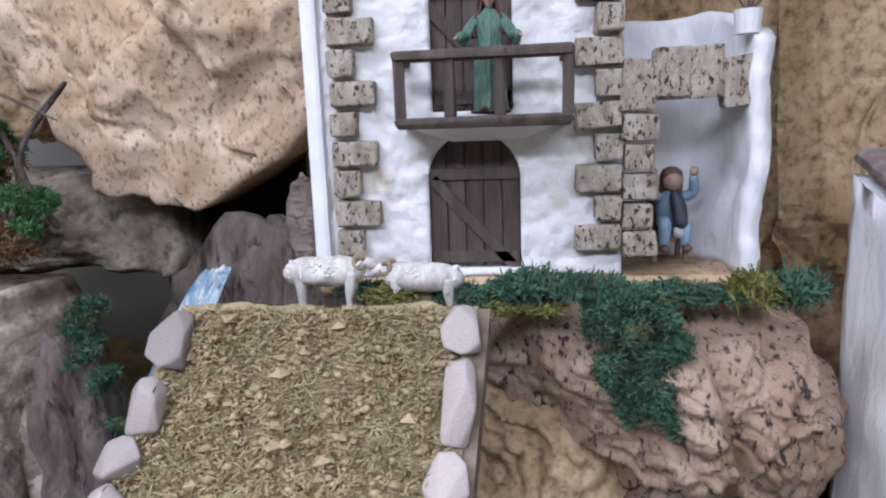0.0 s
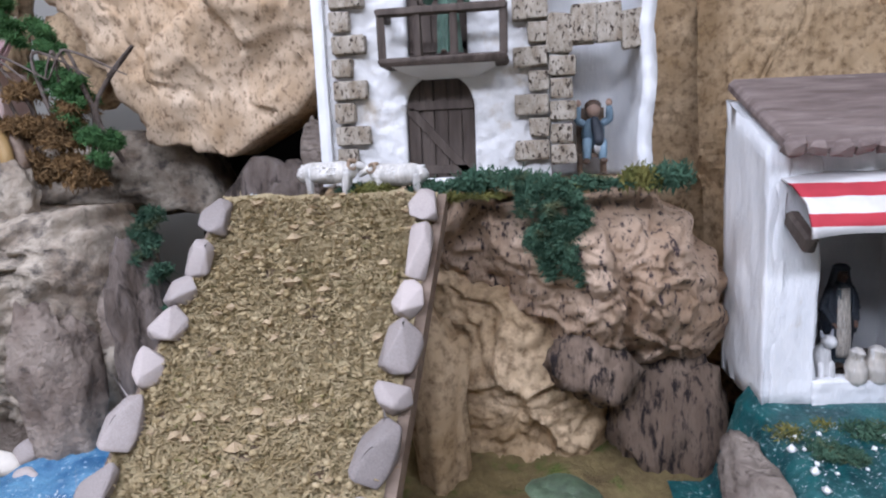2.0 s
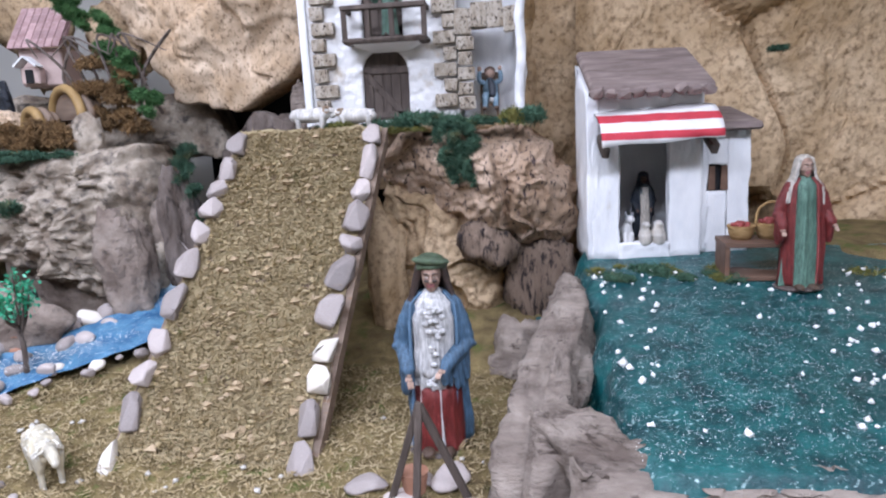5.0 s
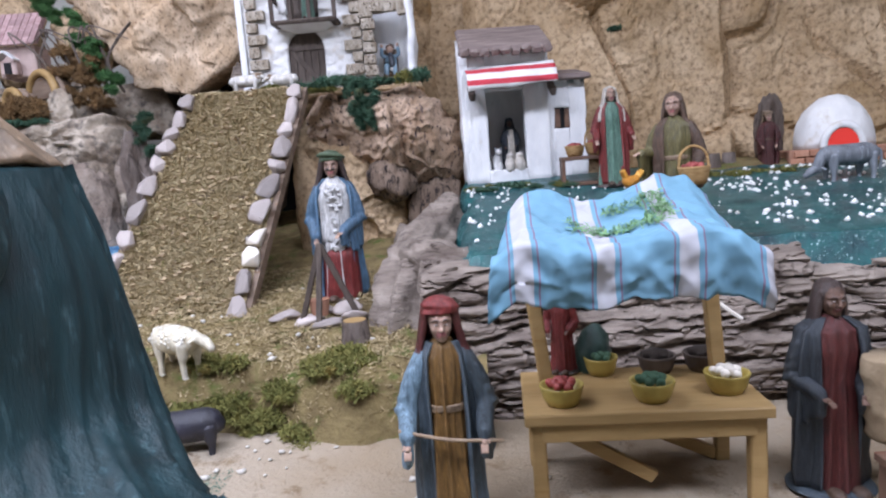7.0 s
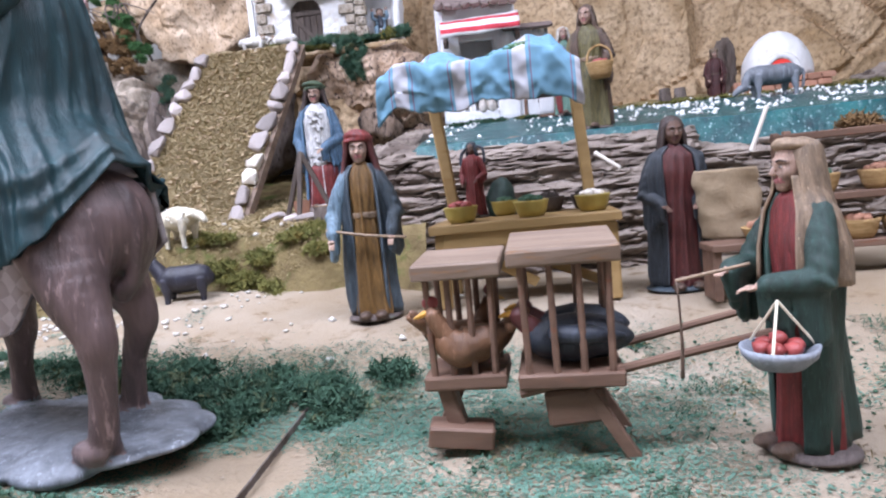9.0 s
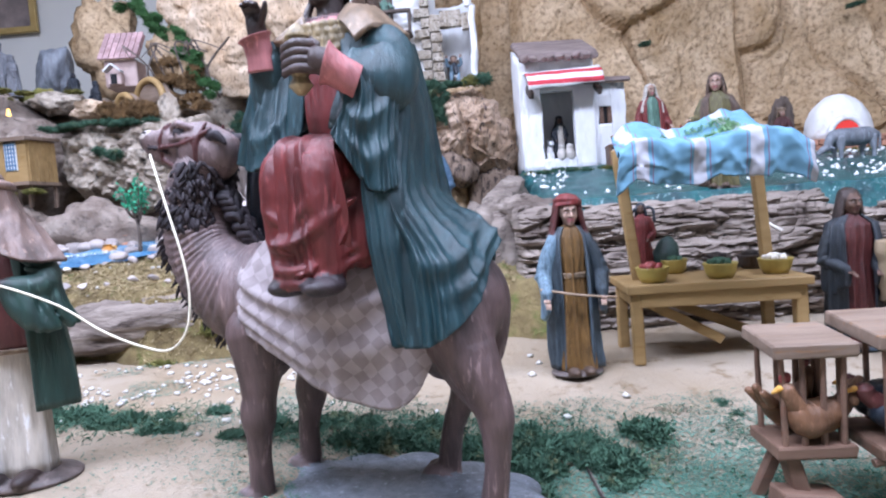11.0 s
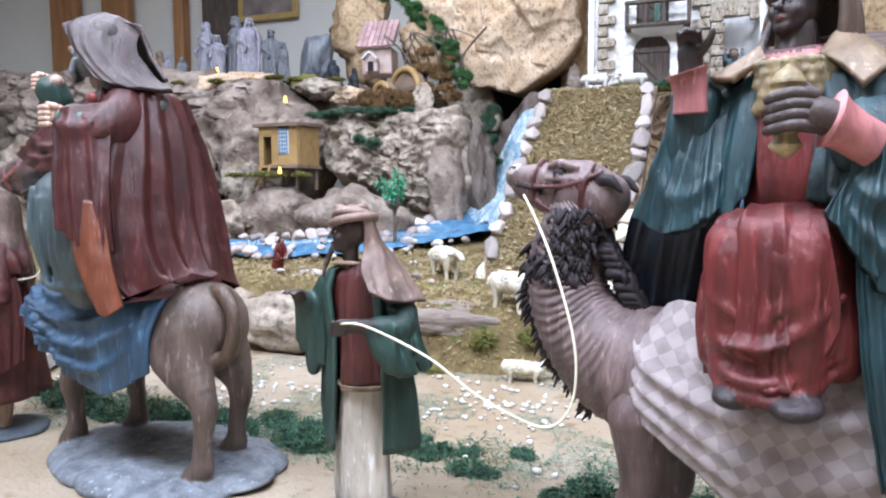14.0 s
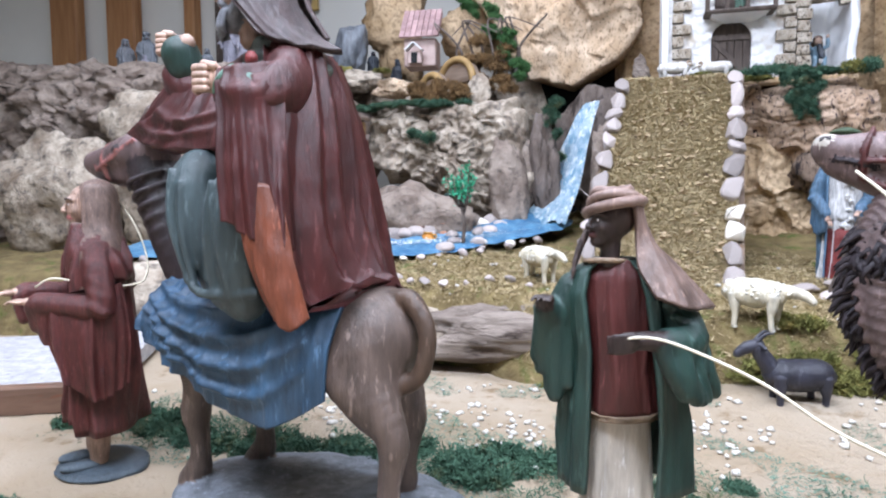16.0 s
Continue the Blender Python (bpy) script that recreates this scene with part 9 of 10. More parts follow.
scatter("moss_shreds", 16000, moss_rows, 0.0050, M["moss"], 22, "loose shreds of green moss along the moss rows", "moss", 0.8, 2)
scatter("moss_shreds", 22000, moss_shreds, 0.0040, M["moss"], 16, "shreds of dark green moss strewn on the sand", "moss", 0.7, 2)
scatter("brown_shreds", 7000, lambda r: (lambda p: p and (p[0] + 0.02, p[1] - 0.01, p[2]))(moss_shreds(r)), 0.0036, M["earth"], 17, "brown moss shreds strewn on the sand", "moss", 0.7, 2)
scatter("sand_crumbs", 9000, sand_specks, 0.0022, M["sand"], 6, "coarse sawdust crumbs lying on the sand", "sawdust", 0.7, 3)
scatter("moss_crumbs", 500, lambda r: (lambda x, y: (x, y, sand_z(x, y) + 0.002))(r.uniform(0.45, 0.95), r.uniform(-0.66, -0.3)), 0.0024, M["moss"], 8, "dark moss crumbs strewn on the sand", "moss", 0.6)


def white_bits(rng):
    x, y = rng.gauss(-0.20, 0.26), rng.gauss(-0.10, 0.09)
    return (x, y, sand_z(x, y) + 0.002) if y < 0.03 and noise.noise(Vector((x * 8, y * 8, 9))) > -0.25 else None


def bank_bits(rng):
    x, y = rng.uniform(-0.85, 0.33), rng.uniform(0.08, 0.40)
    if RAMP[0][0] < x < RAMP[0][1] and y > 0.29:
        return None
    return (x, y, bank_z(x, y) + 0.003) if noise.noise(Vector((x * 10, y * 10, 1))) > 0.1 else None


def pond_bits(rng):
    x, y = rng.uniform(0.45, 1.6), rng.uniform(0.16, 0.62)
    k = noise.noise(Vector((x * 6, y * 6, 5)))
    return (x, y, pond_z(x, y) + 0.002) if rng.random() < 0.35 + 0.9 * k + (0.5 if x > 0.9 and y > 0.38 else 0) else None


scatter("white_pebbles", 430, white_bits, 0.0058, M["chip"], 11, "small white pebbles strewn on the sand", "pebbles", 0.6)
scatter("white_pebbles", 230, bank_bits, 0.0050, M["chip"], 12, "small white pebbles strewn on the mossy bank", "pebbles", 0.6)
scatter("white_beads", 1000, pond_bits, 0.0052, M["bead"], 13, "white foam beads floating on the pond", "beads", 0.8)
scatter("glitter", 26000, lambda r: (lambda x, y: (x, y, pond_z(x, y) + 0.001))(r.uniform(0.42, 1.6), r.uniform(0.14, 0.64)), 0.0009, M["bead"], 14, "fine pale glitter on the pond", "glitter", 0.6, 3)
scatter("stream_beads", 120, lambda r: (lambda t: (np.interp(t, [0, 0.3, 0.5, 0.7, 1], [-0.40, -0.47, -0.58, -0.70, -1.1]) + r.gauss(0, 0.012), np.interp(t, [0, 0.3, 0.5, 0.7, 1], [0.78, 0.60, 0.49, 0.46, 0.42]) + r.gauss(0, 0.030), 0.188 - 0.012 * t))(r.random()),
        0.0035, M["bead"], 15, "white beads like foam in the stream", "beads", 0.7)

for k in range(34):
    rng = random.Random(900 + k)
    u = rng.uniform(0.10, 0.95)
    x, y = (float(np.interp(u, [0, 0.2, 0.45, 0.7, 1], c)) for c in ([-0.38, -0.48, -0.62, -0.85, -1.15], [0.66, 0.55, 0.44, 0.41, 0.39]))
    e = rng.choice((-0.07, -0.05, -0.03, 0.02, 0.05))
    r = rng.uniform(0.010, 0.019)
    pebble((x, y + e, float(np.interp(u, [0, 0.45, 1], [0.196, 0.168, 0.160])) + (e + 0.075) * 0.25 - 0.010), (r * 1.3, r, r * 0.75), 940 + k, k % 7 == 3, "rounded stone lying in the blue stream", "stones in the stream")
scatter("ramp_clods", 150, on_ramp, 0.0085, M["clod"], 61, "pale flat earth clods caught in the ramp's dry moss", "earth", 0.5, 6)
# Pebbles that line the stream.
STREAM = curve_pts([(-0.38, 0.68, 0.196), (-0.48, 0.55, 0.178), (-0.62, 0.44, 0.164), (-0.85, 0.41, 0.158), (-1.2, 0.38, 0.156)], 7)
for k, p in enumerate(STREAM):
    d = (STREAM[min(k + 1, len(STREAM) - 1)] - STREAM[max(k - 1, 0)]).normalized()
    side = d.cross(Vector((0, 0, 1)))
    for sgn in (-1, 1):
        rng = random.Random(k * 2 + sgn)
        if sgn * side.y < 0 and rng.random() < 0.3:
            continue
        q = p + side * sgn * (0.082 + rng.uniform(-0.008, 0.02)) + Vector((rng.uniform(-0.012, 0.012), 0, -0.008 + (0.036 if sgn * side.y > 0 else 0.0)))
        r = rng.uniform(0.010, 0.028) if sgn * side.y > 0 else rng.uniform(0.007, 0.013)
        pebble(q, (r * 1.25, r, r * 0.8), k * 3 + sgn + 7, rng.random() < 0.10, "grey pebble lining the blue stream", "pebbles lining the stream")
for k in range(16):
    rng = random.Random(900 + k)
    x = -0.62 + 0.036 * k
    pebble((x, 0.21 + 0.03 * math.sin(k), bank_z(x, 0.21) + 0.006), (rng.uniform(0.006, 0.015), 0.009, 0.006), k, False, "loose pebble on the mossy bank", "loose pebbles on the bank") if not -0.28 < x < 0.1 else None
for k, (x, y) in enumerate([(0.14, 0.26), (0.18, 0.24), (0.22, 0.21), (0.26, 0.22), (0.20, 0.27), (0.24, 0.27)]):
    pebble((x, y, bank_z(x, y) + 0.006), (0.030, 0.022, 0.009), 300 + k, False, "flat mauve stone slab under the tripod", "flat stones under the tripod")

# Moss.
for k in range(15):
    x = -0.055 + k * 0.0295
    if 0.0 < x < 0.03:
        continue
    rng = random.Random(k)
    tuft("moss_olive" if k % 3 == 1 else "moss", (x + (0.05 if x < 0.1 else 0), 0.735 + rng.uniform(-0.020, 0.012), 0.550 + rng.uniform(-0.012, 0.004)), (0.40 + rng.random() * 0.6, 0.8, 0.30 + 0.9 * rng.random()), k, label="dyed moss tuft under the white tower")
for k in range(17):
    rng = random.Random(40 + k)
    t = k / 16
    tuft("moss", (0.235 + rng.uniform(-0.033, 0.033) * (1.2 - t * 0.6), 0.705 - 0.012 * t + rng.uniform(-0.006, 0.006), 0.548 - 0.095 * t), (0.62, 0.5, 0.7), k + 50, tilt=(60, 0))
for k in range(26):
    rng = random.Random(80 + k)
    q = rng.uniform(0.4, 0.85)
    tuft("moss" if k % 3 else "moss_olive", (rng.uniform(0.455, 0.675), rng.uniform(0.575, 0.645), 0.292), (q, q * 0.85, q * rng.uniform(0.5, 0.9)), k + 80, label="green brown moss at the foot of the white shop")
tuft("moss", (0.85, 0.945, 0.66), (0.8, 0.5, 0.5), 99, label="dark green moss tuft stuck on the cliff")
tuft("moss", (1.45, 0.93, 0.72), (1.0, 0.5, 0.5), 98, label="dark green moss tuft stuck on the cliff")
for k in range(34):
    rng = random.Random(120 + k)
    x = 0.03 + 0.010 * k if k < 28 else rng.uniform(-0.25, 0.0)
    y = 0.045 + rng.uniform(-0.03, 0.05)
    tuft("moss_olive", (x, y, max(bank_z(x, y), 0.0) - 0.004), (0.8, 0.7, 0.6 + 0.4 * rng.random()), k + 120)
for k in range(34):
    rng = random.Random(200 + k)
    t = k / 33
    x, y = (0.02 + 0.44 * t, -0.305 - 0.05 * t) if k % 3 else (0.30 + 0.14 * rng.random(), -0.36 - 0.08 * rng.random())
    q = 0.45 + 0.5 * rng.random()
    x, y = x + rng.uniform(-0.03, 0.03), y + rng.uniform(-0.035, 0.035)
    tuft("moss", (x, y, sand_z(x, y) - 0.002), (q, q * 0.85, q * rng.uniform(0.7, 1.2)), k + 200, label="dark green moss strewn on the sand")
for k in range(44):
    rng = random.Random(300 + k)
    t = k / 43
    x, y = -0.78 + 0.74 * t, -0.235 - 0.05 * t
    q = 0.45 + 0.5 * rng.random()
    x, y = x + rng.uniform(-0.03, 0.03), y + rng.uniform(-0.04, 0.04)
    tuft("moss", (x, y, sand_z(x, y) - 0.002), (q, q * 0.85, q * rng.uniform(0.7, 1.2)), k + 300, label="dark green moss strewn on the sand")
for k in range(46):
    rng = random.Random(400 + k)
    x, y = (-0.04 + 0.0125 * k, -0.562 - 0.020 * k / 27 + rng.uniform(-0.015, 0.015)) if k < 27 else (rng.uniform(0.50, 0.85), rng.choice((-0.62, -0.60, -0.33, -0.28, -0.56)) + rng.uniform(-0.02, 0.02))
    q = rng.uniform(0.3, 0.75) if k < 27 else rng.uniform(0.22, 0.5)
    tuft("moss", (x, y, sand_z(x, y) - 0.003), (q, q * 0.85, q * 0.7), k + 400, label="dark green moss tuft on pale sand")
for k, (x, y) in enumerate([(-0.62, -0.50), (-0.68, -0.46), (-0.74, -0.44), (-0.70, -0.50), (-0.64, -0.47), (-0.72, -0.47)]):
    tuft("moss", (x, y, sand_z(x, y) - 0.003), (0.55, 0.5, 0.4), k + 460, label="dark green moss tuft on pale sand")
tagged(link("board_seam", bx((0.392, -0.475, -0.041), (0.0016, 0.23, 0.0060), (0, 0, 2)), M["bark_dark"]), "dark seam between two boards under the sawdust", "ground", "", "structure")


def stream_sparkle(rng):
    t = rng.random()
    x = np.interp(t, [0, 0.3, 0.5, 0.7, 1], [-0.38, -0.48, -0.62, -0.85, -1.1]) + rng.gauss(0, 0.030)
    y = np.interp(t, [0, 0.3, 0.5, 0.7, 1], [0.68, 0.55, 0.44, 0.41, 0.39]) + rng.gauss(0, 0.032)
    return x, y, np.interp(t, [0, 0.3, 0.5, 0.7, 1], [0.206, 0.190, 0.178, 0.172, 0.170]) + 0.004 * rng.random()


scatter("stream_glitter", 6500, stream_sparkle, 0.0019, M["bead"], 19, "pale glitter strewn on the blue stream", "glitter", 0.6, 3)
for k in range(16):
    rng = random.Random(500 + k)
    x = 0.86 + 0.045 * k
    tuft("moss_olive", (x, 0.585 + rng.uniform(-0.02, 0.03), 0.285), (1.0, 0.8, 0.6), k + 500, label="olive brown moss on the bank by the oven")

# The bank behind the pond with the oven.
grid("ground_back", 0.60, 2.2, 0.56, 1.0, 80, 30, lambda x, y: 0.262 + 0.05 * step(y, 0.56, 0.68) * step(x, 0.78, 0.9) + 0.008 * fbm((x, y, 0), 12, 3), M["earth"], "brown mossy earth behind the pond", "ground", skirt=0.1)


def oven():
    top = thing("oven", "white domed clay oven glowing red on a brick base", "oven", (1.245, 0.68, 0.300), -14)
    base = part("base", bx((0, 0, 0.012), (0.20, 0.14, 0.030), bevel=0.1), M["brick"], top, "reddish brick base")
    for i in range(7):
        for j in range(2):
            part("brick", bx((-0.086 + 0.0285 * i + 0.008 * j, -0.072, 0.004 + 0.015 * j), (0.026, 0.008, 0.0125), bevel=0.15, jitter=0.0006), M["brick"], base)
    s = Sculpt()
    rings = []
    for i in range(15):
        th = i / 14 * math.pi / 2
        ring = []
        for j in range(40):
            a = 2 * math.pi * j / 40
            k = 1 + 0.03 * fbm((math.cos(a), math.sin(a), th), 2, 3)
            ring.append(Vector((0.078 * math.cos(th) * math.cos(a) * k, 0.068 * math.cos(th) * math.sin(a) * k, 0.026 + 0.112 * math.sin(th) ** 0.9 * k)))
        rings.append(ring)
    s.loft(rings, M["plaster"])
    o = s.done("dome")
    o.parent = top
    o["label"] = "white plastered dome with tan cracks"
    del o["category"]
    bm = bmesh.new()
    vs = [bm.verts.new((0.030 * math.cos(a), -0.0705, 0.030 + 0.038 * math.sin(a))) for a in np.linspace(0, math.pi, 16)]
    vs += [bm.verts.new((0.030 * math.cos(a), -0.045, 0.030 + 0.038 * math.sin(a))) for a in np.linspace(0, math.pi, 16)]
    bmesh.ops.convex_hull(bm, input=vs)
    part("mouth", bm, M["ember"], top, "red glowing oven mouth")
    s = Sculpt()
    s.tube([(0.036 * math.cos(a), -0.068, 0.030 + 0.044 * math.sin(a)) for a in np.linspace(0, math.pi, 12)], [0.008] * 12, M["plaster"], 8, 3)
    o = s.done("rim")
    o.parent = top
    del o["category"]


oven()
boulder("stump", (1.165, 0.80, 0.37), (0.036, 0.032, 0.085), 77, M["bark_dark"], "dark bark stump behind the oven")
boulder("boulder", (1.52, 0.66, 0.30), (0.12, 0.09, 0.05), 78, M["bark"], "grey bark heap beside the oven")
for k, x in enumerate((0.98, 1.02)):
    st = thing("tree_stump", "small cut tree stump on the moss", "stump", (x, 0.655 + 0.02 * k, 0.303))
    part("trunk", rodm((0, 0, 0), (0, 0, 0.03), 0.016, 0.013, 12), M["bark_dark"], st)
    part("cut_face", rodm((0, 0, 0.0295), (0, 0, 0.031), 0.0115, 0.0115, 12), M["wood"], st)


# Tripod with a pot beside the statue in blue.
def tripod():
    top = thing("tripod", "wooden tripod of sticks holding a clay pot", "tripod", (0.212, 0.235, 0.128))
    for x, y in ((-0.038, 0.0), (0.052, 0.004), (-0.004, -0.035)):
        part("stick", bx((x / 2, y / 2, 0.055), (0.0085, 0.0085, 0.128), (math.degrees(math.atan2(y, 0.12)), -math.degrees(math.atan2(x, 0.12)), 0)), M["wood_dark"], top)
    part("pot", rodm((-0.012, 0.012, 0.0), (-0.012, 0.012, 0.026), 0.013, 0.017, 14), M["brick"], top, "small orange clay pot")


tripod()
st = thing("tree_stump", "pale cut tree stump beside the tripod", "stump", (0.276, 0.135, 0.105))
part("trunk", rodm((0, 0, 0), (0, 0, 0.036), 0.022, 0.018, 14), M["bark_dark"], st)
part("cut_face", rodm((0, 0, 0.0355), (0, 0, 0.037), 0.0165, 0.0165, 14), M["wood_yellow"], st)


# ---- market clutter ----
def sack_stand():
    top = thing("stool", "low brown wooden stool behind the seller", "stool", (0.845, -0.215, 0.0))
    part("seat", bx((0, 0, 0.058), (0.085, 0.05, 0.008)), M["wood_red"], top)
    for x in (-0.036, 0.036):
        part("leg", bx((x, 0, 0.027), (0.009, 0.042, 0.054)), M["wood_red"], top)
    s = Sculpt()
    s.tube([(0, 0, 0.0), (0.001, 0, 0.03), (0, 0, 0.062), (0.0, 0, 0.080)], [0.026, 0.028, 0.0275, 0.0265], M["sack"], 22, 6, flat=1.35, rough=0.18, round_ends=False)
    s.done("sack", (0.845, -0.165, 0.062), 10, 1.0, "tan burlap sack standing on the stool", "sack")


sack_stand()
basket((0.865, -0.222, 0.063), 0.024, 0.014, "wicker basket of brown potatoes on the stool", "brick")


def shelf():
    top = thing("market_shelf", "brown wooden market shelf with two boards", "shelf", (1.02, -0.09, 0.0), -6)
    for z in (0.035, 0.095, 0.172):
        part("board", bx((0, 0, z), (0.17, 0.06, 0.009)), M["wood_red"], top)
    for x in (-0.08, 0.08):
        for y in (-0.024, 0.024):
            part("post", bx((x, y, 0.09), (0.009, 0.009, 0.18)), M["wood_red"], top)


shelf()
for k, (x, z) in enumerate(((0.965, 0.04), (1.02, 0.04), (1.075, 0.04), (0.975, 0.10), (1.05, 0.10))):
    basket((x, -0.10, z), 0.024, 0.024, "small wicker basket on the market shelf", ("redfruit", "brick", "stone_white", "moss", "brick")[k], group="baskets on the shelf")
tuft("dryplant", (1.03, -0.09, 0.178), (0.8, 0.7, 0.8), 600, label="dried reddish plant on the market shelf")
for k, (p, q) in enumerate((((0.905, -0.08, 0.16), (0.925, -0.085, 0.215)), ((0.715, -0.03, 0.18), (0.745, -0.05, 0.155)))):
    tagged(link("stick", rodm(p, q, 0.0030, 0.0026, 7), M["stone_white"]), "pale peeled stick beside the stall", "stick")


def stall_keeper(s):
    s.tube([(-0.04, -0.02, 0.93), (-0.13, -0.02, 0.85), (-0.15, -0.05, 0.70)], [0.02, 0.022, 0.015], P["navy"], 8, rough=0.3)
    s.tube([(0.04, 0.0, 0.93), (0.16, 0.0, 0.90), (0.18, -0.02, 0.72)], [0.02, 0.022, 0.015], P["navy"], 8, rough=0.3)


standing((0.545, -0.045, 0.1065), 0.105, -20, "red", "small statue in red with dark braids at the stall", None, "hair", "brownskin", "navy",
         [((-0.15, 0, 0.57), (-0.12, -0.10, 0.47), None), ((0.15, 0, 0.57), (0.10, -0.12, 0.50), None)], None, seed=61, extra=stall_keeper)
s = Sculpt()
s.tube([(0, 0, 0.0), (0, 0, 0.022), (0.004, 0, 0.045)], [0.020, 0.022, 0.012], P["green"], 14, 5, rough=0.2)
s.done("cloth_roll", (0.580, -0.040, 0.1065), 0, 1.0, "dark green cloth bundle on the stall table", "bundle")
# greens lying on the canopy
def on_canopy(rng):
    p = CANOPY[rng.randrange(len(CANOPY))]
    return (p.x + rng.uniform(-0.001, 0.001), p.y, p.z + 0.003) if noise.noise(p * 30) > -0.1 else None


scatter("sprigs", 1500, on_canopy, 0.0046, M["sprig"], 18, "loose pale green sprigs lying on the canopy cloth", "sprigs", 0.6, 2)


def scale_pan():
    top = thing("scale_pan", "pale blue weighing pan of red fruit on cords", "scale", (0.744, -0.556, 0.024))
    bm = bmesh.new()
    n = 20
    rings = [(0.004, 0.0), (0.014, 0.002), (0.021, 0.009), (0.0225, 0.015), (0.0205, 0.0145), (0.013, 0.005)]
    vs = [[bm.verts.new((a * math.cos(6.2832 * k / n), a * math.sin(6.2832 * k / n), z)) for k in range(n)] for a, z in rings]
    for a, b in zip(vs, vs[1:]):
        for k in range(n):
            bm.faces.new((a[k], a[(k + 1) % n], b[(k + 1) % n], b[k]))
    bm.faces.new(vs[-1])
    part("pan", bm, P["slate"], top, "pale blue shallow pan", True)
    for k in range(3):
        a = k * 2.09
        part("cord", rodm((0.021 * math.cos(a), 0.021 * math.sin(a), 0.014), (0, 0, 0.042), 0.0009, 0.0009, 5), M["rope"], top)
    me = pebble_mesh(5, M["redfruit"], 2)
    for k in range(7):
        o = new("fruit", me)
        o.parent = top
        o.matrix_basis = pose(0.010 * math.cos(k * 1.05) * (k > 0), 0.010 * math.sin(k * 1.05) * (k > 0), 0.014 + 0.005 * (k == 0)) @ Matrix.Scale(0.0062, 4)


scale_pan()

# ---- the stream side: tree, jars, hut ----
def foil_tree():
    top = thing("toy_tree", "small tree with bright green foil leaves", "tree", (-0.487, 0.50, 0.165))
    s = Sculpt()
    s.tube([(0, 0, 0), (0.003, 0, 0.06), (-0.004, 0, 0.11)], [0.005, 0.004, 0.003], M["bark_dark"], 8)
    rng = random.Random(3)
    tips = []
    for k in range(9):
        a = k * 0.7
        q = (0.034 * math.cos(a) * rng.uniform(0.5, 1), 0.03 * math.sin(a), 0.125 + 0.065 * rng.random())
        tips.append(q)
        s.tube([(0, 0, 0.07 + 0.004 * k), (q[0] * 0.5, q[1] * 0.5, 0.105), q], [0.0028, 0.002, 0.001], M["bark_dark"], 6)
    o = s.done("trunk")
    o.parent = top
    del o["category"]
    v, f = [], []
    for k in range(420):
        q = Vector(tips[k % 9]).lerp(Vector((0, 0, 0.10)), rng.random() * 0.55) + Vector((rng.gauss(0, 0.006), rng.gauss(0, 0.006), rng.gauss(0, 0.008)))
        d = Vector((rng.gauss(0, 1), rng.gauss(0, 1), rng.gauss(0, 1))).normalized() * 0.0055
        e = d.cross(Vector((rng.gauss(0, 1), rng.gauss(0, 1), rng.gauss(0, 1)))).normalized() * 0.0028
        b = len(v)
        v += [q - d, q + e, q + d, q - e]
        f.append((b, b + 1, b + 2, b + 3))
    raw("leaves", v, f, M["leaf_foil"], None, False, top)


foil_tree()


def jar(loc, r, h, mat, label):
    top = thing("clay_jar", label, "jar", loc)
    s = Sculpt()
    s.tube([(0, 0, 0), (0, 0, h * 0.3), (0, 0, h * 0.6), (0, 0, h * 0.85), (0, 0, h)], [r * 0.6, r, r * 0.95, r * 0.5, r * 0.62], mat, 16, 5, round_ends=False)
    o = s.done("body")
    o.parent = top
    del o["category"]
    for sx in (-1, 1):
        s = Sculpt()
        s.tube([(sx * r * 0.5, 0, h * 0.86), (sx * r * 1.15, 0, h * 0.8), (sx * r * 0.95, 0, h * 0.55)], [r * 0.1] * 3, mat, 7)
        o = s.done("handle")
        o.parent = top
        del o["category"]


jar((-0.555, 0.575, 0.170), 0.026, 0.05, M["brick"], "reddish clay jar beside the stream")
jar((-0.60, 0.545, 0.168), 0.022, 0.045, P["wine"], "dark red clay jar beside the stream")
jar((-0.575, 0.52, 0.165), 0.018, 0.036, P["orange"], "yellow clay jar beside the stream")
standing((-0.555, 0.62, 0.170), 0.12, 10, "teal", "small statue in dark teal beside the jars", "teal", "hat", "brownskin", "green",
         [((-0.15, 0, 0.57), (-0.12, -0.10, 0.47), None), ((0.15, 0, 0.57), (0.10, -0.12, 0.50), None)], None, seed=67)


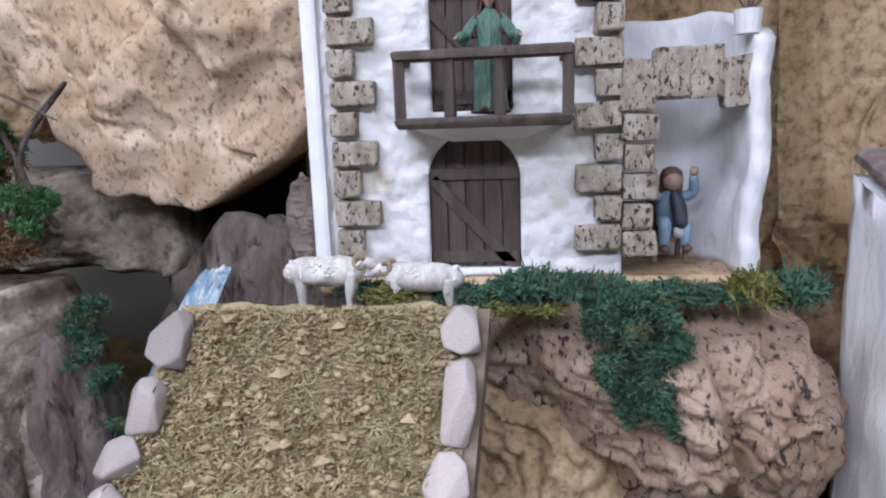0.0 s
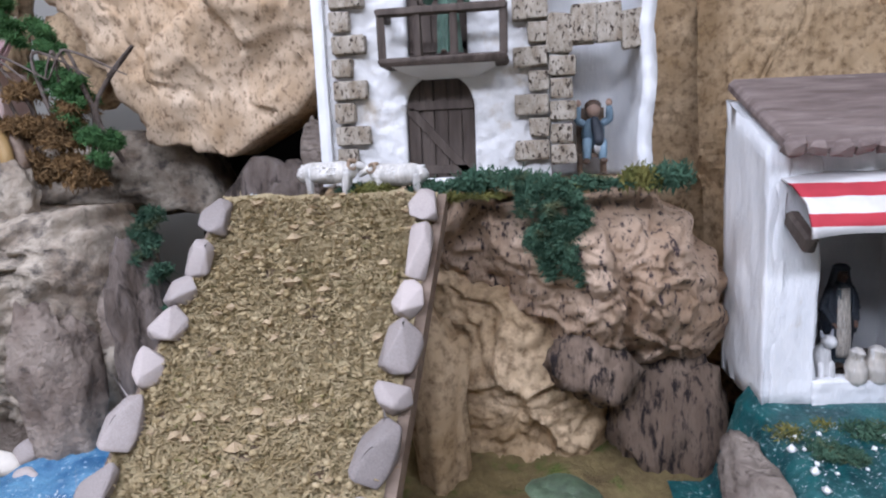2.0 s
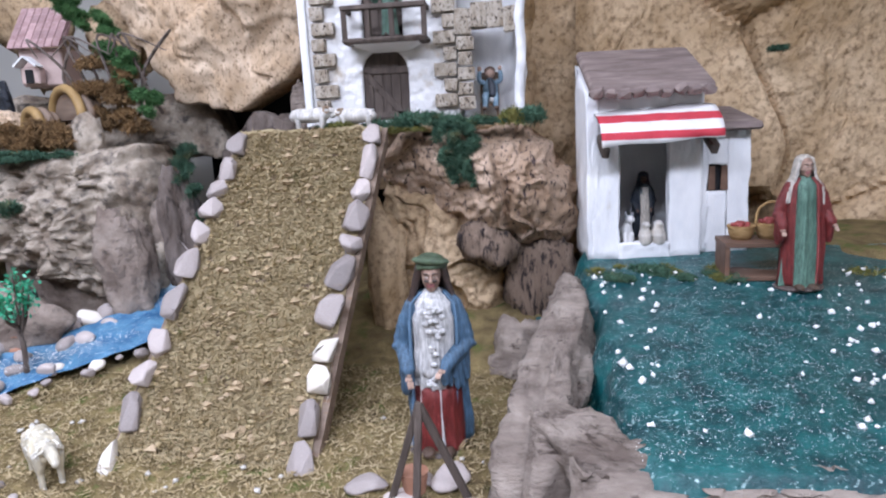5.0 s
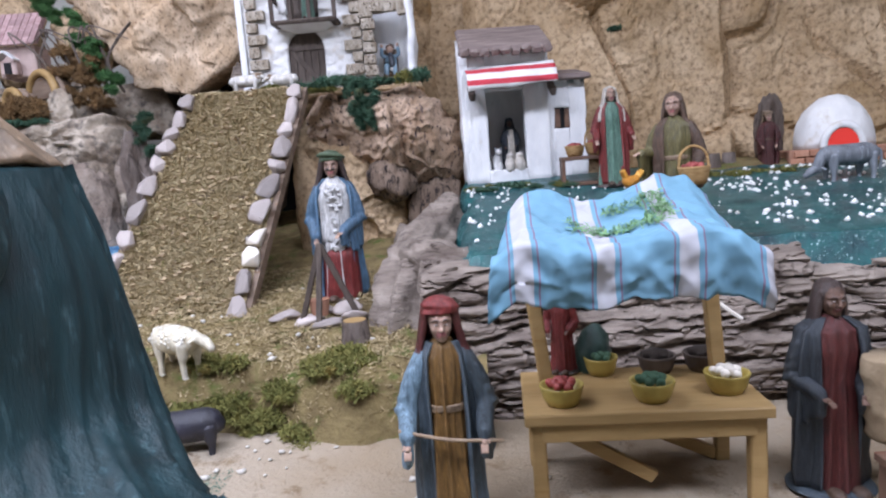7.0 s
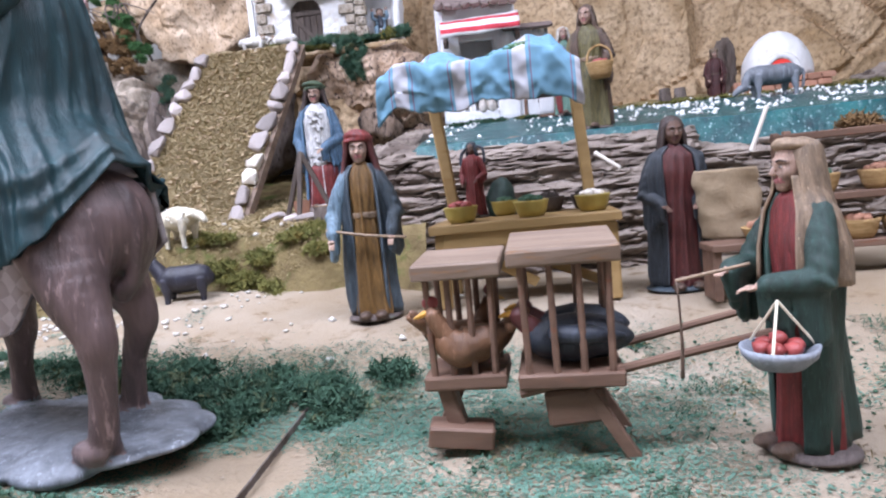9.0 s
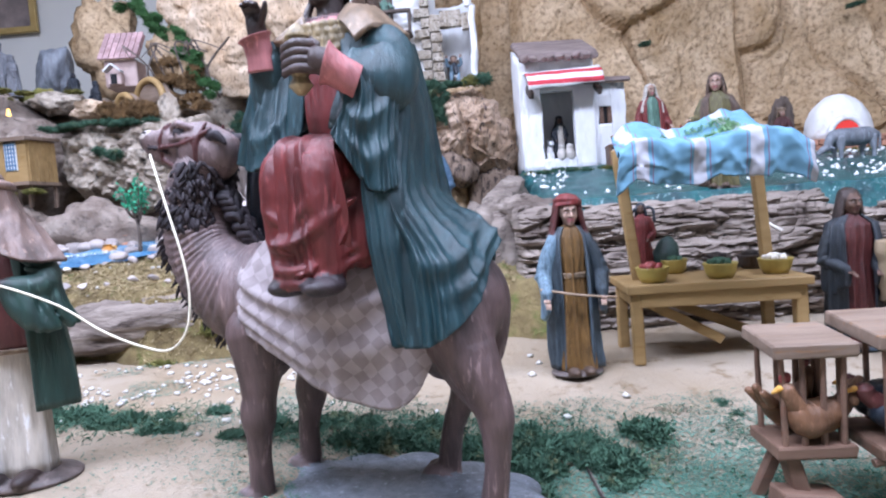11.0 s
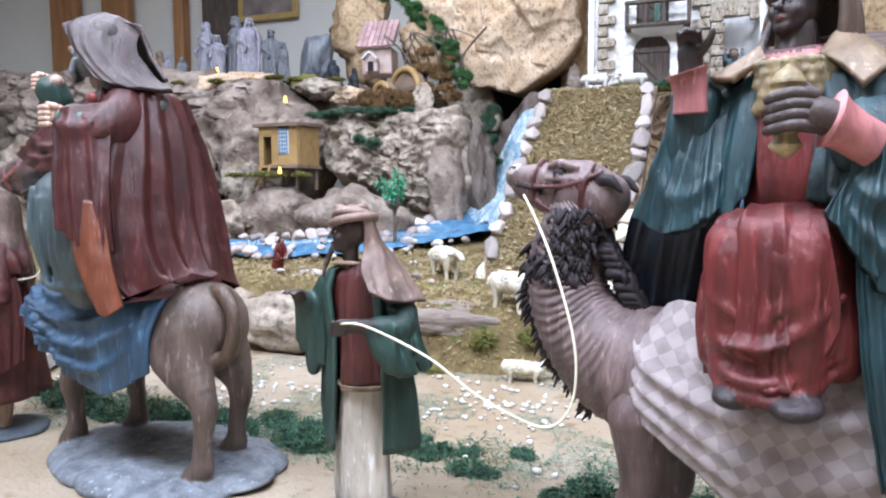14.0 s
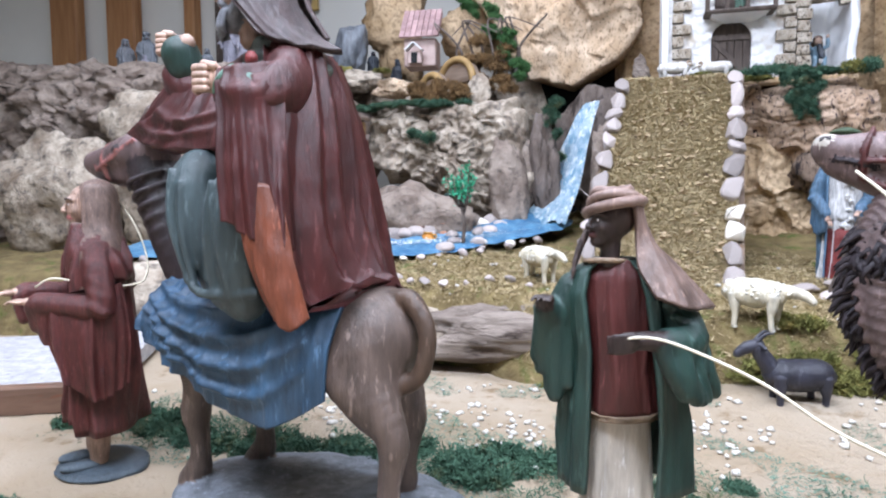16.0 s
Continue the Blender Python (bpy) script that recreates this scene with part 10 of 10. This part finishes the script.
def hut():
    top = thing("wooden_hut", "light wooden hut on posts with a lattice window", "hut", (-0.890, 0.640, 0.370), -3)

    def w(nm, c, s, mt="wood_yellow", lab="", par=None, rot=(0, 0, 0)):
        return part(nm, bx(c, s, rot, 0.1, 0.0005), M[mt], par or top, lab)

    w("back_wall", (0, 0.105, 0.06), (0.128, 0.007, 0.11))
    w("side_wall", (0.060, 0.053, 0.06), (0.007, 0.105, 0.11))
    w("side_wall", (-0.060, 0.053, 0.06), (0.007, 0.105, 0.11))
    w("front_wall", (0.050, 0, 0.06), (0.026, 0.007, 0.11))
    w("front_wall", (-0.010, 0, 0.06), (0.022, 0.007, 0.11))
    w("front_wall", (-0.055, 0, 0.06), (0.014, 0.007, 0.11))
    w("front_wall", (-0.034, 0, 0.100), (0.028, 0.0066, 0.030))
    w("front_wall", (0.019, 0, 0.020), (0.036, 0.0066, 0.030))
    for i in range(6):
        w("side_plank", (0.0645, 0.010 + 0.0172 * i, 0.06), (0.003, 0.0155, 0.106), "wood_yellow")
    w("floor_board", (0, 0.05, 0.002), (0.140, 0.125, 0.009), "wood")
    w("roof", (0, 0.05, 0.120), (0.148, 0.135, 0.010), "wood", "flat wooden roof", None, (3, 0, 0))
    win = w("window", (0.019, -0.001, 0.072), (0.032, 0.004, 0.072), "plaster_plain", "white lattice window with blue bars")
    for i in range(4):
        part("lattice_bar", bx((0.0075 + 0.0077 * i, -0.0040, 0.072), (0.0028, 0.003, 0.070)), P["blue"], win)
    for i in range(7):
        part("lattice_bar", bx((0.019, -0.0046, 0.040 + 0.0105 * i), (0.030, 0.003, 0.0028)), P["blue"], win)
    for x in (-0.058, 0.058):
        w("stilt", (x, 0.004, -0.030), (0.008, 0.008, 0.062), "wood")
        w("stilt", (x, 0.100, -0.030), (0.008, 0.008, 0.062), "wood")
    lad = w("ladder", (-0.050, -0.026, -0.024), (0.005, 0.005, 0.072), "wood_yellow", "small wooden ladder", None, (-28, 0, 0))
    w("ladder_rail", (-0.020, -0.026, -0.024), (0.005, 0.005, 0.072), "wood_yellow", "", lad, (-28, 0, 0))
    for i in range(4):
        w("rung", (-0.035, -0.038 + 0.0085 * i, -0.046 + 0.016 * i), (0.034, 0.006, 0.005), "wood_yellow", "", lad)


hut()
for k, c in enumerate(((-0.862, 0.600, 0.352), (-0.855, 0.625, 0.545), (-1.25, 0.86, 0.69), (-1.52, 0.86, 0.70))):
    ln = thing("lantern", "tiny amber glowing lantern", "lantern", c)
    part("bulb", rodm((0, 0, 0), (0, 0, 0.018), 0.0058, 0.0030, 8), M["bulb"], ln)
    part("cap", rodm((0, 0, 0.018), (0, 0, 0.023), 0.005, 0.002, 8), M["wood_dark"], ln)


# ---- the upper terrace ----
def chapel():
    top = thing("chapel", "small pink house with a red tiled roof", "house", (-0.752, 1.02, 0.685), 6)
    top.scale = (0.86, 0.9, 0.84)
    part("wall", bx((0, 0.03, 0.045), (0.115, 0.09, 0.10), bevel=0.04), M["pinkwall"], top)
    roof = part("roof", bx((0, 0.02, 0.150), (0.14, 0.010, 0.13), (-38, 0, 0)), M["roof_red"], top, "red tiled roof")
    for r in range(5):
        for i in range(7):
            part("roof_tile", bx((-0.060 + 0.020 * i, -0.030 + 0.0185 * r, 0.106 + 0.0235 * r), (0.0185, 0.006, 0.030), (-38 + 4, 0, 0), 0.2), M["roof_red"], roof)
    g = part("gable", bx((-0.012, -0.035, 0.02), (0.05, 0.03, 0.045)), M["pinkwall"], top, "small gabled porch")
    for sx in (-1, 1):
        part("gable_board", bx((-0.012 + sx * 0.015, -0.052, 0.056), (0.040, 0.035, 0.005), (0, sx * 42, 0)), M["plaster_plain"], g)
    part("doorway", bx((-0.012, -0.050, 0.018), (0.022, 0.004, 0.036)), M["black"], g)


chapel()


def arch_shell(loc, r, d, label):
    s = Sculpt()
    for rr, mt, y in ((r, M["wood"], 0), (r * 1.06, M["wood_yellow"], -d * 0.5)):
        pts = [(rr * math.cos(a), y, max(rr * math.sin(a), 0) + 0.01) for a in np.linspace(0, math.pi, 14)]
        s.tube([(p[0], p[1], p[2]) for p in pts], [0.010] * 14, mt, 8, 3)
    o = s.done("arch_rim", loc, -30, 1.0, "", "arch")
    bm = bmesh.new()
    vs = [bm.verts.new((r * math.cos(a), y, r * math.sin(a) + 0.01)) for y in (-d * 0.5, d * 0.5) for a in np.linspace(0, math.pi, 18)]
    bmesh.ops.convex_hull(bm, input=vs)
    b = link("arch_body", bm, M["wood"], o)
    b["label"] = "brown rounded body"
    return tagged(o, label, "arch")


arch_shell((-0.585, 0.87, 0.585), 0.060, 0.04, "brown arched wooden shape with a pale rim")
arch_shell((-0.650, 0.85, 0.570), 0.035, 0.04, "smaller brown arched shape with a pale rim")
boulder("boulder", (-0.52, 0.80, 0.555), (0.035, 0.03, 0.05), 81, M["paper_grey"], "pale bluish rock beside dry grass", rough=0.25)
for k in range(26):
    rng = random.Random(800 + k)
    tuft("dryplant", (rng.uniform(-0.70, -0.55), 0.80 + rng.uniform(-0.03, 0.03), 0.53 + rng.uniform(0, 0.05)), (0.8, 0.7, 1.0), 800 + k)
for k in range(16):
    rng = random.Random(830 + k)
    tuft("moss", (rng.uniform(-0.86, -0.50), 0.745 + rng.uniform(-0.02, 0.03), 0.522 + rng.uniform(-0.01, 0.01)), (0.9, 0.6, 0.55), 830 + k, label="dark green moss on the grey ledge")
for k in range(10):
    rng = random.Random(850 + k)
    tuft("moss", (-0.335 + rng.uniform(-0.03, 0.03), 0.80, 0.52 - 0.02 * k), (0.6, 0.5, 0.8), 850 + k, label="dark green moss beside the waterfall", tilt=(50, 0))
tuft("moss", (-0.66, 0.675, 0.44), (0.7, 0.5, 0.8), 870, tilt=(50, 0), label="dark green moss on the grey ledge")
tuft("moss", (-0.62, 0.68, 0.43), (0.7, 0.5, 0.8), 871, tilt=(50, 0), label="dark green moss on the grey ledge")
for k in range(34):
    rng = random.Random(900 + k)
    t = k / 33
    x, z = -0.66 + 0.235 * t + 0.02 * math.sin(3 * t), 0.90 - 0.30 * t ** 1.2
    tuft("fern", (x + rng.uniform(-0.03, 0.03), 0.865 + rng.uniform(-0.02, 0.02), z + rng.uniform(-0.025, 0.025)), (0.7, 0.5, 0.75), 900 + k, tilt=(40, 0))
for k in range(12):
    rng = random.Random(960 + k)
    tuft("dryplant", (-0.50 + rng.uniform(-0.06, 0.05), 0.86, 0.62 + rng.uniform(-0.07, 0.08)), (0.9, 0.7, 1.1), 960 + k, label="dark dry undergrowth beside the big rock")
for k in range(9):
    rng = random.Random(990 + k)
    s = Sculpt()
    x = -0.60 + 0.025 * k
    s.tube([(x, 0.88, 0.60), (x + rng.uniform(-0.03, 0.03), 0.86, 0.68), (x + rng.uniform(-0.06, 0.06), 0.85, 0.76), (x + rng.uniform(-0.08, 0.1), 0.84, 0.72)], [0.004, 0.0035, 0.0025, 0.001], M["bark_dark"], 6, 6, rough=0.3)
    s.done("twig", label="bare dark twig in the undergrowth", category="twig", group="bare twigs")


# Grey clay figures and rocks on the far terrace.
def lump_figure(loc, h, paint_, label, seed):
    standing(loc, h, random.Random(seed).uniform(-50, 50), paint_, label, paint_, ("hat", "veil", "turban")[seed % 3], paint_, paint_,
             [((-0.16, 0, 0.60), (-0.10, -0.14, 0.52), None), ((0.16, 0, 0.60), (0.14, -0.12, 0.66), None)], None, paint_, seed=seed, wide=1.2)


for k, (x, y, z, h, pt) in enumerate([(-1.40, 1.00, 0.70, 0.21, "lilac"), (-1.33, 0.97, 0.70, 0.15, "lilac"), (-1.29, 1.02, 0.70, 0.22, "grey"), (-1.22, 1.00, 0.70, 0.21, "lilac"), (-1.16, 1.04, 0.70, 0.17, "grey"),
                                      (-1.46, 0.95, 0.68, 0.10, "slate"), (-0.90, 1.00, 0.655, 0.09, "navy"), (-0.66, 0.93, 0.60, 0.07, "brown"), (-0.80, 0.94, 0.60, 0.10, "navy"), (-1.62, 1.02, 0.67, 0.16, "tan"), (-1.72, 0.98, 0.69, 0.17, "slate"), (-1.80, 0.97, 0.69, 0.15, "grey"), (-1.68, 0.92, 0.68, 0.09, "lilac"), (-1.53, 0.96, 0.68, 0.12, "lilac"), (-1.08, 0.98, 0.68, 0.13, "grey")]):
    lump_figure((x, y, z - 0.01), h, pt, "lilac grey clay figure on the rock terrace" if pt in ("lilac", "grey", "slate") else "small dark clay figure on the rock terrace", 100 + k)
boulder("boulder", (-1.02, 1.10, 0.76), (0.065, 0.05, 0.10), 131, P["slate"], "smooth slate grey rock on the terrace")
boulder("boulder", (-0.90, 1.22, 0.86), (0.12, 0.06, 0.20), 132, M["paper"], "ochre rock paper crag behind the small house", rough=0.3)
boulder("boulder", (-1.24, 0.85, 0.640), (0.17, 0.08, 0.045), 133, M["paper_pale"], "flat whitish rock slab on the terrace edge", rough=0.25)
boulder("boulder", (-1.52, 0.85, 0.655), (0.17, 0.08, 0.040), 134, M["paper_pale"], "flat whitish rock slab on the terrace edge", rough=0.25)
boulder("boulder", (-1.45, 0.82, 0.615), (0.12, 0.06, 0.035), 135, M["paper"], "ochre rock under the whitish slabs", rough=0.25)
for k, (c, r, mt) in enumerate([((-1.20, 0.93, 0.66), (0.16, 0.08, 0.035), "paper_pale"), ((-1.55, 0.95, 0.66), (0.16, 0.08, 0.045), "paper"), ((-0.95, 0.98, 0.64), (0.10, 0.07, 0.04), "paper_grey"),
                                ((-1.02, 1.02, 0.66), (0.07, 0.05, 0.04), "moss_olive"), ((-0.80, 0.92, 0.60), (0.06, 0.05, 0.03), "paper_pale"), ((-1.08, 0.74, 0.36), (0.06, 0.06, 0.14), "paper_grey"),
                                ((-1.15, 0.62, 0.30), (0.07, 0.06, 0.16), "paper_grey"), ((-1.02, 0.56, 0.22), (0.09, 0.07, 0.06), "paper_grey"), ((-1.32, 0.55, 0.30), (0.14, 0.08, 0.16), "paper_grey"),
                                ((-1.62, 0.50, 0.30), (0.20, 0.10, 0.18), "paper_grey"), ((-1.40, 0.60, 0.48), (0.16, 0.08, 0.10), "paper_grey"), ((-0.62, 1.16, 0.80), (0.10, 0.05, 0.12), "paper")]):
    boulder("boulder", c, r, 140 + k, M[mt], "rough grey brown rock on the slope", rough=0.3, group="rocks of the slope")
for k in range(20):
    rng = random.Random(1100 + k)
    tuft("moss_olive", (rng.uniform(-1.5, -0.8), 0.80 + rng.uniform(-0.05, 0.1), 0.64), (0.8, 0.7, 0.5), 1100 + k, label="olive moss on the rock terrace")
for k in range(8):
    rng = random.Random(1130 + k)
    tuft("moss_olive", (rng.uniform(-1.0, -0.80), 0.60 + rng.uniform(-0.03, 0.03), 0.345), (0.8, 0.7, 0.5), 1130 + k, label="olive moss under the wooden hut")

# Gravel board at the display's end.
gb = thing("gravel_board", "low board of grey gravel with a brown wooden edge", "board", (-1.10, -0.20, 0.0), 28)
part("gravel", bx((0, 0.03, 0.022), (0.52, 0.34, 0.03), bevel=0.1), M["gravel"], gb, "grey gravel")
part("edge", bx((0.0, -0.150, 0.018), (0.54, 0.022, 0.040), bevel=0.2, jitter=0.003), M["wood_red"], gb, "brown wooden edge")

# The far wall's woodwork and picture.
for k, (x, w) in enumerate(((-2.045, 0.055), (-2.42, 0.16), (-2.75, 0.16))):
    tagged(link("door_frame", bx((x, 1.66, 0.75), (w, 0.06, 1.9)), M["post_wood"]), "orange brown wooden door post by the far wall", "door frame", "", "structure")
tagged(link("door_panel", bx((-1.83, 1.68, 0.75), (0.20, 0.04, 1.9)), M["wood_dark"]), "dark wooden door panel by the far wall", "door", "", "structure")
pf = thing("picture", "dim picture in a gilt frame on the far wall", "picture", (-1.58, 1.68, 1.28))
part("canvas", bx((0, 0, 0), (0.26, 0.01, 0.34)), M["picture"], pf)
for c, s_ in (((0, -0.006, 0.18), (0.31, 0.02, 0.025)), ((0, -0.006, -0.18), (0.31, 0.02, 0.025)), ((-0.142, -0.006, 0), (0.025, 0.02, 0.34)), ((0.142, -0.006, 0), (0.025, 0.02, 0.34))):
    part("frame_bar", bx(c, s_), M["frame_gold"], pf)
